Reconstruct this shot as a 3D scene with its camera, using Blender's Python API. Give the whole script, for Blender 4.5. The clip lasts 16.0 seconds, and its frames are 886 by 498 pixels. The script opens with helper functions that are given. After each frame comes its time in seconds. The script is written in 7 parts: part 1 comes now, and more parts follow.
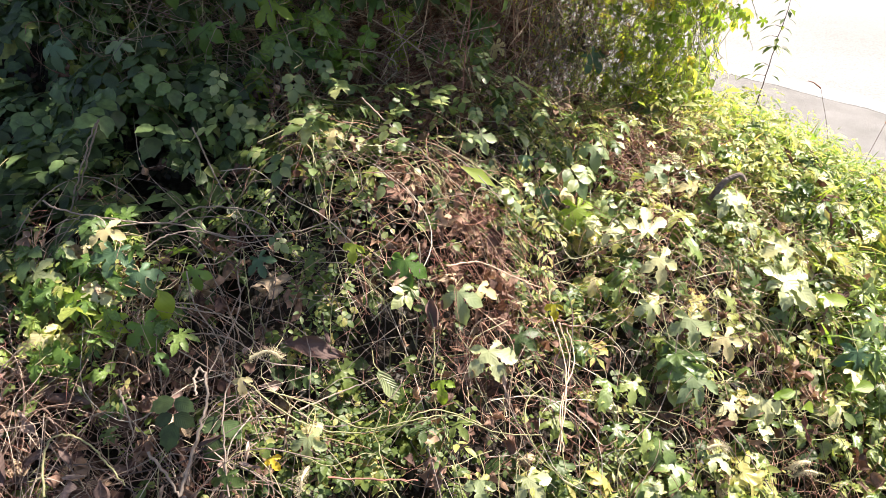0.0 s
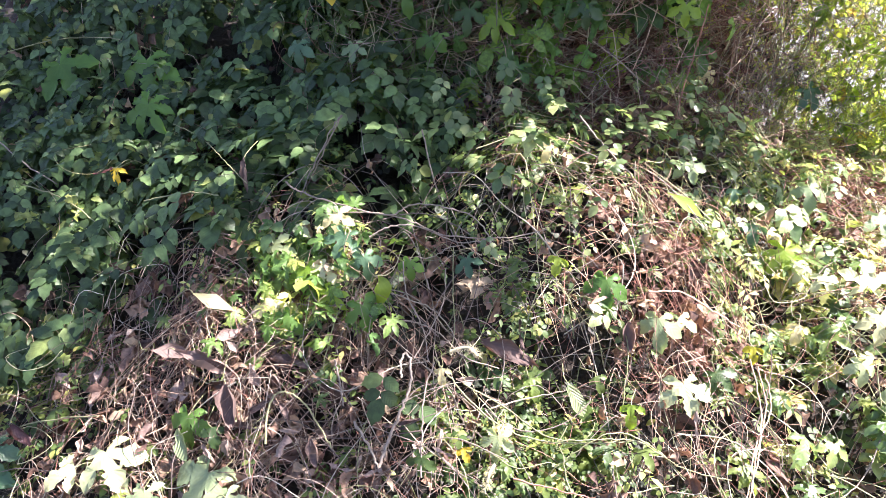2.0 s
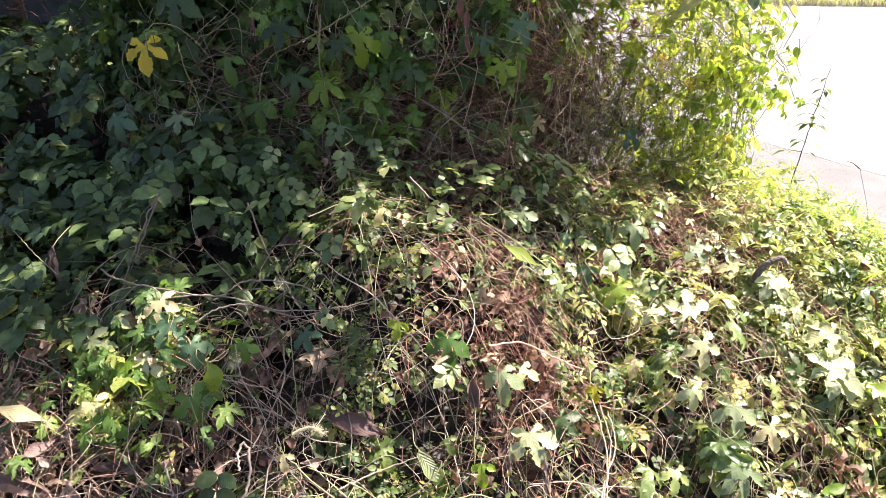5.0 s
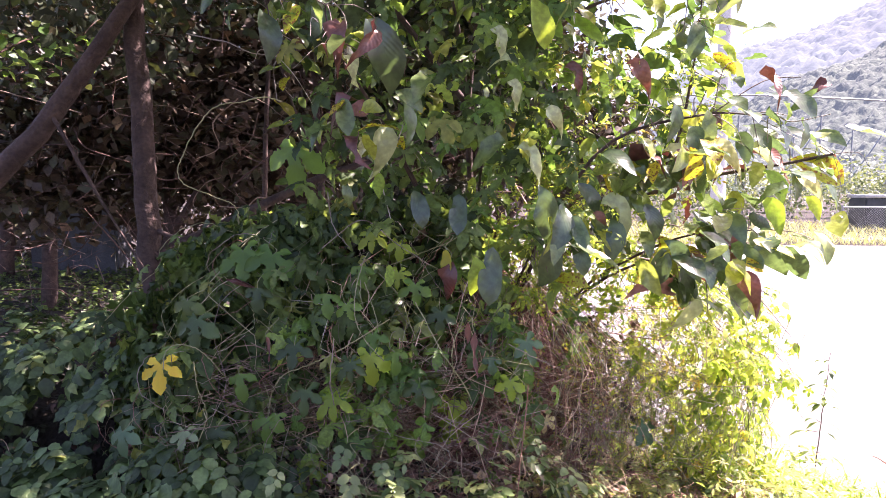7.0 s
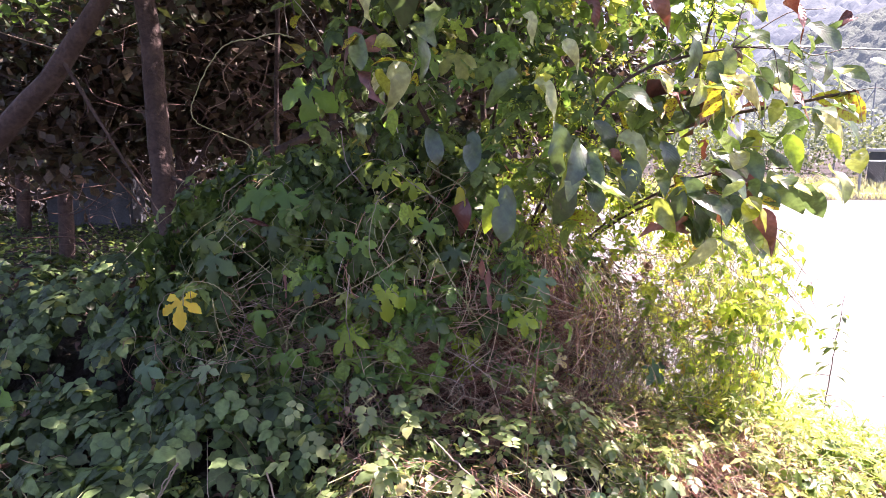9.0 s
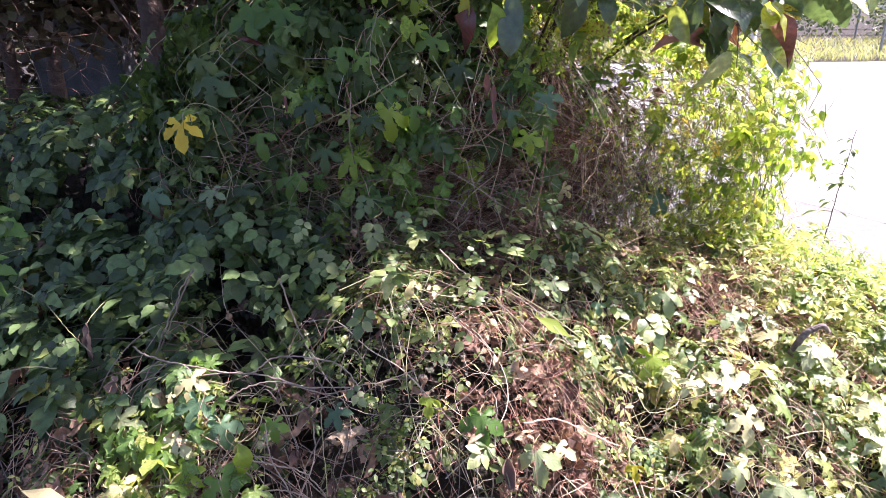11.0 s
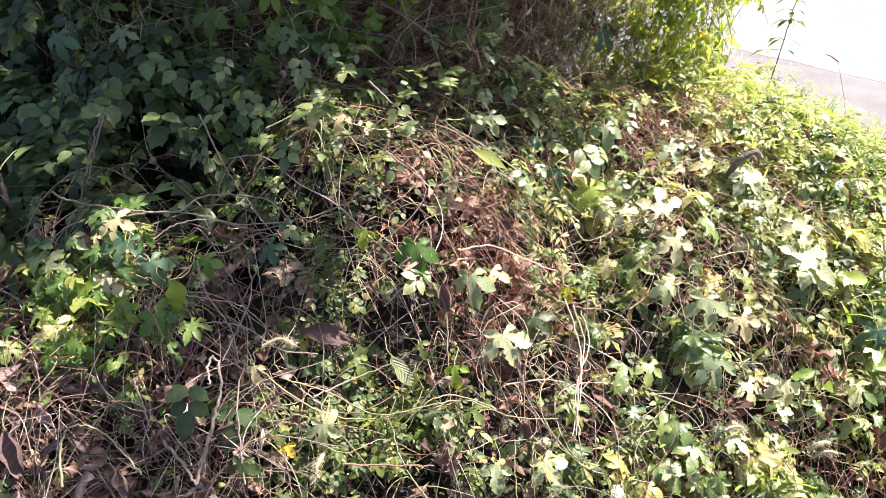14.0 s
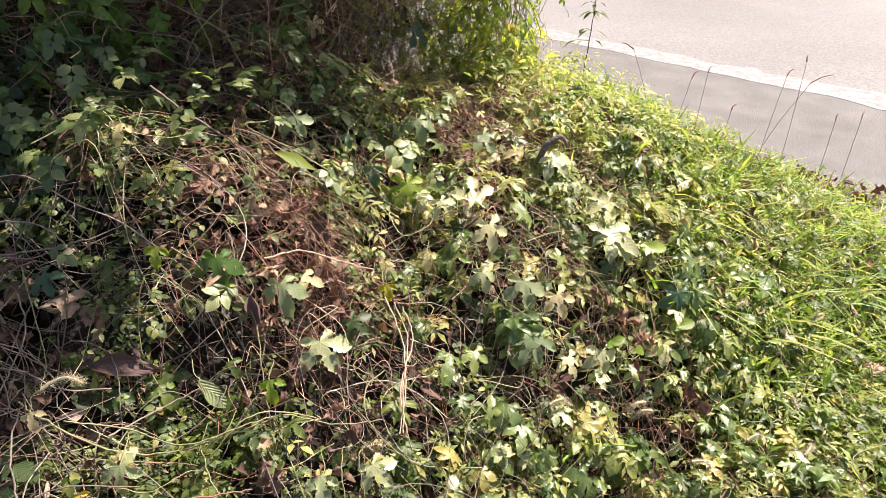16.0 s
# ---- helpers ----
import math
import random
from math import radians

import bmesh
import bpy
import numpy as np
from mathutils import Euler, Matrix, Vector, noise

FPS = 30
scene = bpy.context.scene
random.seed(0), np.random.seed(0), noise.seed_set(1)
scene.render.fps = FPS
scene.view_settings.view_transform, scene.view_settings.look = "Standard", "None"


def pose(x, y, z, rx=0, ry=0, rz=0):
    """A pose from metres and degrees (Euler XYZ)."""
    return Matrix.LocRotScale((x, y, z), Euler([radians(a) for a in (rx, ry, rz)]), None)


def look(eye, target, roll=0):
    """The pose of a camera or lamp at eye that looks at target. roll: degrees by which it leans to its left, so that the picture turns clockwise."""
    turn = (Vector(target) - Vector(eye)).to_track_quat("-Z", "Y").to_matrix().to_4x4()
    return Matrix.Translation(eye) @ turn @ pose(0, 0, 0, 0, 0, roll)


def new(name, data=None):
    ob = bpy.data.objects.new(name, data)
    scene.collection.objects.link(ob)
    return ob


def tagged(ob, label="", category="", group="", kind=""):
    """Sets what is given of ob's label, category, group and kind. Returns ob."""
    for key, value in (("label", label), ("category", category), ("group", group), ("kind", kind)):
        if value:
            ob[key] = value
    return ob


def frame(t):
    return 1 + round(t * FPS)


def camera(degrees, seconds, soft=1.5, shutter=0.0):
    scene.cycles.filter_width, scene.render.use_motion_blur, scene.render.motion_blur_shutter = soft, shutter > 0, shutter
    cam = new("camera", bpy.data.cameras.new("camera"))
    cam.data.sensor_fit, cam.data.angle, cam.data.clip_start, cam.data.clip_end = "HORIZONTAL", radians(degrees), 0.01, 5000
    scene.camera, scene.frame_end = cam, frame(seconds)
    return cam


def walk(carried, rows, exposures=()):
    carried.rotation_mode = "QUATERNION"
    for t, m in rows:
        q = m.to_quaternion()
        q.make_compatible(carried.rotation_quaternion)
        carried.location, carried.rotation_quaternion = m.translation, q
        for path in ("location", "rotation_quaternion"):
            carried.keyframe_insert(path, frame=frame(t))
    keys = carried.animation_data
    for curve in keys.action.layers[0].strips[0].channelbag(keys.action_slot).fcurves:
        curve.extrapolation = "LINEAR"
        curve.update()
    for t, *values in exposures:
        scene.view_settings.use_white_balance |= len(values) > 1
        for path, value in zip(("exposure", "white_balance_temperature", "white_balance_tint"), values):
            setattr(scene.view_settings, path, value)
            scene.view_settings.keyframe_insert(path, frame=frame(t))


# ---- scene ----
cam = camera(71.2, 16.0, soft=0.85)
METRES, EYE, TILT, LEAN, TURN = 1.3, 1.55, -31.0, 0.0, 0.0
ROWS = [
    (0.0, 0.0, 0.0, 0.0, -0.0, -0.0, -0.0),
    (0.5, -0.0388, -0.0131, 0.0059, 3.64, 1.48, -1.65),
    (1.0, -0.0855, -0.0303, 0.0019, 8.53, 1.78, -4.08),
    (1.5, -0.1238, -0.0382, -0.0051, 10.81, 0.74, -6.51),
    (2.0, -0.1378, -0.0445, -0.0096, 11.52, 0.25, -7.79),
    (2.5, -0.1482, -0.0482, -0.008, 13.08, 0.12, -7.97),
    (3.0, -0.152, -0.0499, -0.0112, 13.78, -0.32, -7.94),
    (5.5, -0.0266, -0.0125, 0.0951, 0.64, 8.43, -1.07),
    (6.0, -0.0469, -0.0595, 0.2239, 2.63, 21.66, -0.58),
    (6.5, -0.0489, -0.0628, 0.2462, 1.66, 25.9, -1.52),
    (7.0, -0.0532, -0.0688, 0.2409, 2.47, 25.16, -1.65),
    (7.5, -0.0546, -0.0696, 0.2398, 2.79, 24.94, -1.66),
    (8.0, -0.059, -0.0699, 0.2394, 2.93, 24.66, -1.9),
    (10.5, -0.0571, -0.0201, 0.1025, 4.11, 13.06, -1.64),
    (11.0, -0.06, -0.0143, 0.0825, 3.96, 9.76, -1.44),
    (11.5, -0.0606, -0.0015, 0.0441, 4.54, 3.42, -1.73),
    (12.0, -0.0641, 0.0078, 0.039, 4.01, 1.79, -2.43),
    (12.5, -0.0655, -0.0032, 0.0361, 4.8, 2.48, -2.45),
    (13.0, -0.0543, 0.0028, 0.0229, 3.98, 1.39, -1.78),
    (13.5, -0.0361, 0.0019, 0.0052, 3.55, -0.54, -0.6),
    (14.0, -0.0025, 0.0132, -0.0019, 0.93, -1.36, 1.04),
    (14.5, 0.0278, 0.0172, 0.0004, -1.94, -1.45, 2.5),
    (15.0, 0.069, 0.021, 0.0006, -5.64, -1.11, 4.34),
    (15.5, 0.0941, 0.023, -0.0049, -8.14, -1.51, 4.78),
    (16.0, 0.114, 0.0302, -0.0109, -10.6, -2.03, 6.36),
]
EXPOSURES = [(0, 1.62, 6750, 16), (0.5, 1.78, 6600, 18), (1, 2.15, 6300, 21), (1.5, 2.42, 6100, 22), (2, 2.52, 6050, 21), (3.2, 2.52, 6050, 20), (5.3, 1.82, 6550, 22), (6.0, 2.24, 6500, 31), (6.4, 2.6, 6500, 40), (8.2, 2.6, 6500, 40), (10.5, 2.14, 6250, 32), (11.5, 2.06, 6000, 29), (12.5, 2.14, 6000, 28), (13, 2.07, 6000, 28), (14, 1.75, 6350, 24), (16, 1.2, 6850, 21)]
walk(cam, [(t, pose(0, 0, EYE, TILT, LEAN, TURN) @ pose(METRES * x, METRES * y, METRES * z, 90 + pitch, roll, yaw)) for t, x, y, z, yaw, pitch, roll in ROWS], EXPOSURES)

# ---- world and sun ----
SUN_AZ, SUN_EL = 68.0, 54.0
SUN = Vector((math.sin(radians(SUN_AZ)) * math.cos(radians(SUN_EL)), math.cos(radians(SUN_AZ)) * math.cos(radians(SUN_EL)), math.sin(radians(SUN_EL))))
world = bpy.data.worlds.new("world")
scene.world = world
world.use_nodes = True
sky = world.node_tree.nodes.new("ShaderNodeTexSky")
sky.sky_type, sky.sun_disc = "NISHITA", False
sky.sun_elevation, sky.sun_rotation = radians(SUN_EL), radians(SUN_AZ)
sky.dust_density, sky.air_density = 2.0, 1.0
background = world.node_tree.nodes["Background"]
background.inputs["Strength"].default_value = 0.072
world.node_tree.links.new(sky.outputs["Color"], background.inputs["Color"])
sun_lamp = new("sun", bpy.data.lights.new("sun", "SUN"))
sun_lamp.data.energy, sun_lamp.data.angle, sun_lamp.data.color = 5.0, radians(0.6), (1.0, 0.94, 0.84)
sun_lamp.matrix_world = look(SUN * 30, (0, 0, 0))

# ---- materials ----
def material(name):
    m = bpy.data.materials.new(name)
    m.use_nodes = True
    return m, m.node_tree.nodes, m.node_tree.links, m.node_tree.nodes["Principled BSDF"]


def ramp_node(n, stops):
    r = n.new("ShaderNodeValToRGB")
    r.color_ramp.elements[0].position, r.color_ramp.elements[0].color = stops[0][0], (*stops[0][1], 1)
    r.color_ramp.elements[1].position, r.color_ramp.elements[1].color = stops[-1][0], (*stops[-1][1], 1)
    for p, c in stops[1:-1]:
        e = r.color_ramp.elements.new(p)
        e.color = (*c, 1)
    return r


def mixed(n, l, a, b, fac, mode="MIX"):
    x = n.new("ShaderNodeMix")
    x.data_type, x.blend_type = "RGBA", mode
    for sock, v in ((x.inputs["Factor"], fac), (x.inputs["A"], a), (x.inputs["B"], b)):
        if isinstance(v, (int, float)):
            sock.default_value = v
        elif isinstance(v, tuple):
            sock.default_value = (*v, 1)
        else:
            l.new(v, sock)
    return x.outputs["Result"]


def noise_node(n, l, scale, detail=4, coord="Object"):
    t = n.new("ShaderNodeTexCoord")
    x = n.new("ShaderNodeTexNoise")
    x.inputs["Scale"].default_value, x.inputs["Detail"].default_value = scale, detail
    l.new(t.outputs[coord], x.inputs["Vector"])
    return x.outputs["Fac"]


def leaf_material(name, stops, rough=0.5, clear=0.35, tint=(1.0, 1.0, 0.55), single=False, blotch=None, veins=9.0, sheen=0.5, ribs=0.09, warm=True):
    """Leaf: colour by leaf, veins from the leaf's own length and width, spots, and light shining through."""
    m, n, l, p = material(name)
    if single:
        pick = n.new("ShaderNodeObjectInfo").outputs["Random"]
    else:
        pick = n.new("ShaderNodeNewGeometry").outputs["Random Per Island"]
    r = ramp_node(n, stops)
    l.new(pick, r.inputs["Fac"])
    col = r.outputs["Color"]
    spots = ramp_node(n, [(0.4, (0.82, 0.76, 0.66)), (0.62, (1.18, 1.12, 0.95))] if warm else [(0.4, (0.74, 0.74, 0.76)), (0.62, (1.15, 1.12, 1.1))])
    l.new(noise_node(n, l, 7.0 if single else 55.0), spots.inputs["Fac"])
    col = mixed(n, l, col, spots.outputs["Color"], 1.0, "MULTIPLY")
    uv = n.new("ShaderNodeUVMap")
    sep = n.new("ShaderNodeSeparateXYZ")
    l.new(uv.outputs["UV"], sep.inputs["Vector"])
    ab = n.new("ShaderNodeMath")
    ab.operation = "ABSOLUTE"
    l.new(sep.outputs["X"], ab.inputs[0])
    d = n.new("ShaderNodeMath")
    d.operation = "MULTIPLY_ADD"
    l.new(ab.outputs[0], d.inputs[0])
    d.inputs[1].default_value = -0.8
    l.new(sep.outputs["Y"], d.inputs[2])
    w = n.new("ShaderNodeMath")
    w.operation = "MULTIPLY"
    l.new(d.outputs[0], w.inputs[0])
    w.inputs[1].default_value = veins * 6.283
    s = n.new("ShaderNodeMath")
    s.operation = "SINE"
    l.new(w.outputs[0], s.inputs[0])
    vein = ramp_node(n, [(0.80, (0, 0, 0)), (1.0, (1, 1, 1))])
    l.new(s.outputs[0], vein.inputs["Fac"])
    mid = ramp_node(n, [(0.0, (1, 1, 1)), (0.06, (0, 0, 0))])
    l.new(ab.outputs[0], mid.inputs["Fac"])
    both = mixed(n, l, vein.outputs["Color"], mid.outputs["Color"], 1.0, "LIGHTEN")
    lighter = mixed(n, l, col, (1.5, 1.45, 1.25), 1.0, "MULTIPLY")
    amount = n.new("ShaderNodeMath")
    amount.operation = "MULTIPLY"
    l.new(both, amount.inputs[0])
    amount.inputs[1].default_value = ribs
    col = mixed(n, l, col, lighter, amount.outputs[0])
    if blotch:
        b = ramp_node(n, [(0.52, (0, 0, 0)), (0.60, (1, 1, 1))])
        l.new(noise_node(n, l, 13.0, 3), b.inputs["Fac"])
        col = mixed(n, l, col, blotch, b.outputs["Color"])
    l.new(col, p.inputs["Base Color"])
    p.inputs["Roughness"].default_value = rough
    p.inputs["Specular IOR Level"].default_value = sheen
    bump = n.new("ShaderNodeBump")
    bump.inputs["Strength"].default_value, bump.inputs["Distance"].default_value = min(1.0, ribs * 2.0), 0.0012
    l.new(s.outputs[0], bump.inputs["Height"])
    l.new(bump.outputs["Normal"], p.inputs["Normal"])
    t = n.new("ShaderNodeBsdfTranslucent")
    l.new(mixed(n, l, mixed(n, l, col, tint, 1.0, "MULTIPLY"), (2.2, 2.2, 2.2), 1.0, "MULTIPLY"), t.inputs["Color"])
    mix = n.new("ShaderNodeMixShader")
    mix.inputs["Fac"].default_value = clear
    l.new(p.outputs["BSDF"], mix.inputs[1])
    l.new(t.outputs["BSDF"], mix.inputs[2])
    l.new(mix.outputs["Shader"], n["Material Output"].inputs["Surface"])
    return m


def plain_material(name, stops, scale=8.0, rough=0.8, fine=90.0, bump=0.3, metal=0.0, island=False, dist=0.01, single=False):
    """A rough surface whose colour wanders at two scales."""
    m, n, l, p = material(name)
    r = ramp_node(n, stops)
    if single:
        l.new(n.new("ShaderNodeObjectInfo").outputs["Random"], r.inputs["Fac"])
    elif island:
        l.new(n.new("ShaderNodeNewGeometry").outputs["Random Per Island"], r.inputs["Fac"])
    else:
        l.new(noise_node(n, l, scale, 6), r.inputs["Fac"])
    f = ramp_node(n, [(0.3, (0.7, 0.7, 0.7)), (0.7, (1.2, 1.2, 1.2))])
    grain = noise_node(n, l, fine, 5)
    l.new(grain, f.inputs["Fac"])
    l.new(mixed(n, l, r.outputs["Color"], f.outputs["Color"], 1.0, "MULTIPLY"), p.inputs["Base Color"])
    p.inputs["Roughness"].default_value, p.inputs["Metallic"].default_value = rough, metal
    b = n.new("ShaderNodeBump")
    b.inputs["Strength"].default_value, b.inputs["Distance"].default_value = bump, dist
    l.new(grain, b.inputs["Height"])
    l.new(b.outputs["Normal"], p.inputs["Normal"])
    return m


HOP_STOPS = [(0.0, (0.038, 0.074, 0.026)), (0.35, (0.072, 0.125, 0.038)), (0.7, (0.12, 0.175, 0.052)), (0.94, (0.21, 0.26, 0.08)), (1.0, (0.32, 0.30, 0.10))]
M_HOP = leaf_material("hop_leaf", HOP_STOPS, 0.42, 0.35)
M_HOP_ONE = leaf_material("hop_leaf_single", HOP_STOPS, 0.42, 0.35, single=True)
# Paler copy of the hop leaf; full sun is put into its colour.
M_HOPLIT = leaf_material("sun_painted_vine_leaf", [(0.0, (0.08, 0.15, 0.055)), (0.5, (0.17, 0.25, 0.085)), (0.85, (0.30, 0.35, 0.13)), (1.0, (0.44, 0.38, 0.14))], 0.34, 0.3, veins=7.0, sheen=0.7)
# Low stops stand for dark gaps, bright ones for flecks of sun.
M_DARK = leaf_material("shade_painted_bank_leaf", [(0.0, (0.028, 0.05, 0.02)), (0.5, (0.052, 0.094, 0.041)), (0.9, (0.13, 0.21, 0.09)), (1.0, (0.20, 0.23, 0.07))], 0.45, 0.28, sheen=0.4)
# Lightened in place of sun dapples on the foot of the bush.
M_FOOT = leaf_material("sun_paled_foot_leaf", [(0.0, (0.07, 0.125, 0.055)), (0.5, (0.16, 0.235, 0.105)), (1.0, (0.34, 0.39, 0.20))], 0.38, 0.35, sheen=0.7)
# Dark copy of the hop leaf; the bush's shade is put into its colour.
M_SHADYHOP = leaf_material("shade_painted_hop_leaf", [(0.0, (0.026, 0.05, 0.02)), (0.5, (0.06, 0.108, 0.038)), (0.93, (0.14, 0.215, 0.07)), (1.0, (0.2, 0.22, 0.06))], 0.5, 0.3, sheen=0.35)
# Near-black brown; the shade between the plants is in the leaf colour.
M_UNDER = leaf_material("shade_dark_leaf", [(0.0, (0.022, 0.018, 0.014)), (0.55, (0.036, 0.032, 0.022)), (0.8, (0.03, 0.042, 0.022)), (1.0, (0.075, 0.05, 0.038))], 0.6, 0.1, warm=False)
# Colour raised to stand for the sun's gloss on these small leaves.
M_PALE = leaf_material("pale_leaf", [(0.0, (0.12, 0.19, 0.055)), (0.45, (0.25, 0.32, 0.105)), (0.8, (0.43, 0.46, 0.19)), (1.0, (0.53, 0.48, 0.22))], 0.42, 0.4)
# Bright yellow-green: part of the sun's glow through the leaves is put in.
M_CURTAIN = leaf_material("sun_painted_curtain_leaf", [(0.0, (0.08, 0.14, 0.03)), (0.3, (0.17, 0.26, 0.05)), (0.6, (0.27, 0.36, 0.07)), (0.9, (0.38, 0.43, 0.10)), (1.0, (0.42, 0.31, 0.10))], 0.45, 0.55)
M_CROWN = leaf_material("shrub_crown_leaf", [(0.0, (0.035, 0.075, 0.03)), (0.6, (0.07, 0.125, 0.038)), (0.9, (0.16, 0.225, 0.055)), (1.0, (0.28, 0.20, 0.07))], 0.25, 0.45, veins=8.0, sheen=0.8, ribs=0.035)
# Lightened hop leaf: light on leaves that hang in shade is put in.
STREAM_STOPS = [(0.0, (0.07, 0.15, 0.045)), (0.5, (0.13, 0.245, 0.06)), (0.9, (0.24, 0.36, 0.10)), (1.0, (0.36, 0.34, 0.11))]
M_STREAM = leaf_material("stream_leaf", STREAM_STOPS, 0.42, 0.45)
M_STREAM_ONE = leaf_material("stream_leaf_single", STREAM_STOPS, 0.42, 0.45, single=True)
M_BIG = leaf_material("shrub_leaf", [(0.0, (0.045, 0.08, 0.05)), (0.5, (0.08, 0.13, 0.065)), (0.8, (0.15, 0.21, 0.07)), (1.0, (0.32, 0.36, 0.07))], 0.26, 0.38, single=True, veins=8.0, sheen=1.0, ribs=0.05)
M_SPOT = leaf_material("spotted_leaf", [(0.0, (0.25, 0.30, 0.03)), (1.0, (0.42, 0.38, 0.03))], 0.4, 0.45, single=True, blotch=(0.14, 0.06, 0.02))
M_RED = leaf_material("red_leaf", [(0.0, (0.10, 0.04, 0.04)), (0.5, (0.17, 0.072, 0.065)), (1.0, (0.27, 0.125, 0.10))], 0.38, 0.06, (1, 0.65, 0.55), single=True, veins=8.0, ribs=0.12)
M_YELLOW = leaf_material("yellow_leaf", [(0.0, (0.62, 0.48, 0.04)), (1.0, (0.70, 0.55, 0.06))], 0.5, 0.35, (1, 0.9, 0.4), single=True)
M_DRY = leaf_material("dry_leaf", [(0.0, (0.085, 0.046, 0.036)), (0.5, (0.19, 0.11, 0.08)), (0.85, (0.32, 0.21, 0.14)), (1.0, (0.46, 0.36, 0.24))], 0.8, 0.1, (1, 0.8, 0.6), warm=False)
M_LITTER = leaf_material("litter_leaf", [(0.0, (0.12, 0.075, 0.06)), (0.5, (0.29, 0.20, 0.155)), (0.85, (0.44, 0.33, 0.26)), (1.0, (0.60, 0.50, 0.38))], 0.75, 0.08, (1, 0.8, 0.65), warm=False, ribs=0.1)
# Darkened: the gloom under the crowns is put into the colour.
M_CANOPY = leaf_material("shade_dark_canopy_leaf", [(0.0, (0.022, 0.036, 0.02)), (0.7, (0.036, 0.056, 0.024)), (0.93, (0.07, 0.08, 0.03)), (1.0, (0.12, 0.07, 0.045))], 0.55, 0.10)
# Dark red-brown: the dim grove's shade is put into the leaf colour.
M_SHADE = leaf_material("shade_brown_grove_leaf", [(0.0, (0.040, 0.024, 0.017)), (0.5, (0.062, 0.044, 0.026)), (0.8, (0.046, 0.054, 0.024)), (1.0, (0.13, 0.08, 0.055))], 0.6, 0.06)
M_ORCHARD = leaf_material("orchard_leaf", [(0.0, (0.07, 0.10, 0.055)), (0.6, (0.13, 0.165, 0.095)), (1.0, (0.22, 0.25, 0.15))], 0.6, 0.25, warm=False)
M_GRASS = leaf_material("grass_blade", [(0.0, (0.12, 0.235, 0.045)), (0.6, (0.24, 0.37, 0.08)), (0.9, (0.40, 0.44, 0.14)), (1.0, (0.54, 0.48, 0.24))], 0.5, 0.38, veins=0.0)
M_VERGE = leaf_material("verge_blade", [(0.0, (0.17, 0.22, 0.11)), (0.7, (0.30, 0.33, 0.18)), (1.0, (0.42, 0.40, 0.24))], 0.6, 0.3, veins=0.0)
STEM_STOPS = [(0.0, (0.10, 0.07, 0.06)), (0.4, (0.19, 0.145, 0.12)), (0.8, (0.34, 0.28, 0.22)), (1.0, (0.55, 0.50, 0.40))]
M_STEM = plain_material("dry_stem", STEM_STOPS, island=True, rough=0.7)
M_STEM_ONE = plain_material("dry_stem_single", STEM_STOPS, rough=0.7, single=True)
M_RUST = plain_material("rusty_stem", [(0.0, (0.10, 0.036, 0.030)), (0.5, (0.27, 0.112, 0.085)), (0.9, (0.44, 0.235, 0.165)), (1.0, (0.60, 0.42, 0.30))], island=True, rough=0.8)
STRAW_STOPS = [(0.0, (0.22, 0.12, 0.09)), (0.4, (0.46, 0.29, 0.20)), (0.8, (0.64, 0.46, 0.33)), (1.0, (0.72, 0.60, 0.45))]
M_STRAW = plain_material("straw_stem", STRAW_STOPS, island=True, rough=0.8)
M_STRAW_ONE = plain_material("straw_stem_single", STRAW_STOPS, rough=0.8, single=True)
VINE_STOPS = [(0.0, (0.12, 0.125, 0.05)), (0.5, (0.24, 0.235, 0.11)), (0.8, (0.35, 0.325, 0.17)), (1.0, (0.50, 0.46, 0.28))]
M_VINE = plain_material("green_vine", VINE_STOPS, island=True, rough=0.6)
M_VINE_ONE = plain_material("green_vine_single", VINE_STOPS, rough=0.6, single=True)
M_BARK = plain_material("bark", [(0.3, (0.044, 0.026, 0.022)), (0.7, (0.10, 0.064, 0.054))], 14.0, 0.9, 60.0, 0.9)
M_STUB = plain_material("weathered_wood", [(0.3, (0.10, 0.075, 0.068)), (0.7, (0.26, 0.21, 0.19))], 30.0, 0.9, 120.0, 0.8)
M_BRUSH = plain_material("dead_twig", [(0.0, (0.07, 0.036, 0.03)), (0.8, (0.14, 0.08, 0.065)), (1.0, (0.30, 0.22, 0.17))], island=True, rough=0.9)
M_BRUSH_PALE = plain_material("mauve_dead_stem", [(0.0, (0.15, 0.09, 0.065)), (0.7, (0.35, 0.245, 0.185)), (1.0, (0.58, 0.47, 0.36))], island=True, rough=0.85)
# Near-black soil: the shade in the gaps is put into its colour.
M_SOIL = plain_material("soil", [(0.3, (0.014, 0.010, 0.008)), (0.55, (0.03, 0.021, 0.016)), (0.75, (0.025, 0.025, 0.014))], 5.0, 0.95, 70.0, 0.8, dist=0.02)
M_ROAD = plain_material("road_concrete", [(0.3, (0.185, 0.183, 0.178)), (0.7, (0.235, 0.233, 0.228))], 0.5, 0.85, 60.0, 0.25)
M_GRAVEL = plain_material("gravel_shoulder", [(0.3, (0.15, 0.147, 0.14)), (0.7, (0.215, 0.211, 0.203))], 3.0, 0.9, 150.0, 0.9)
M_LINE = plain_material("road_line", [(0.35, (0.22, 0.219, 0.215)), (0.6, (0.31, 0.309, 0.304))], 14.0, 0.8, 60.0, 0.2)
M_STEEL = plain_material("galvanised", [(0.3, (0.25, 0.26, 0.27)), (0.7, (0.4, 0.41, 0.42))], 6.0, 0.5, 60.0, 0.1, 0.7)
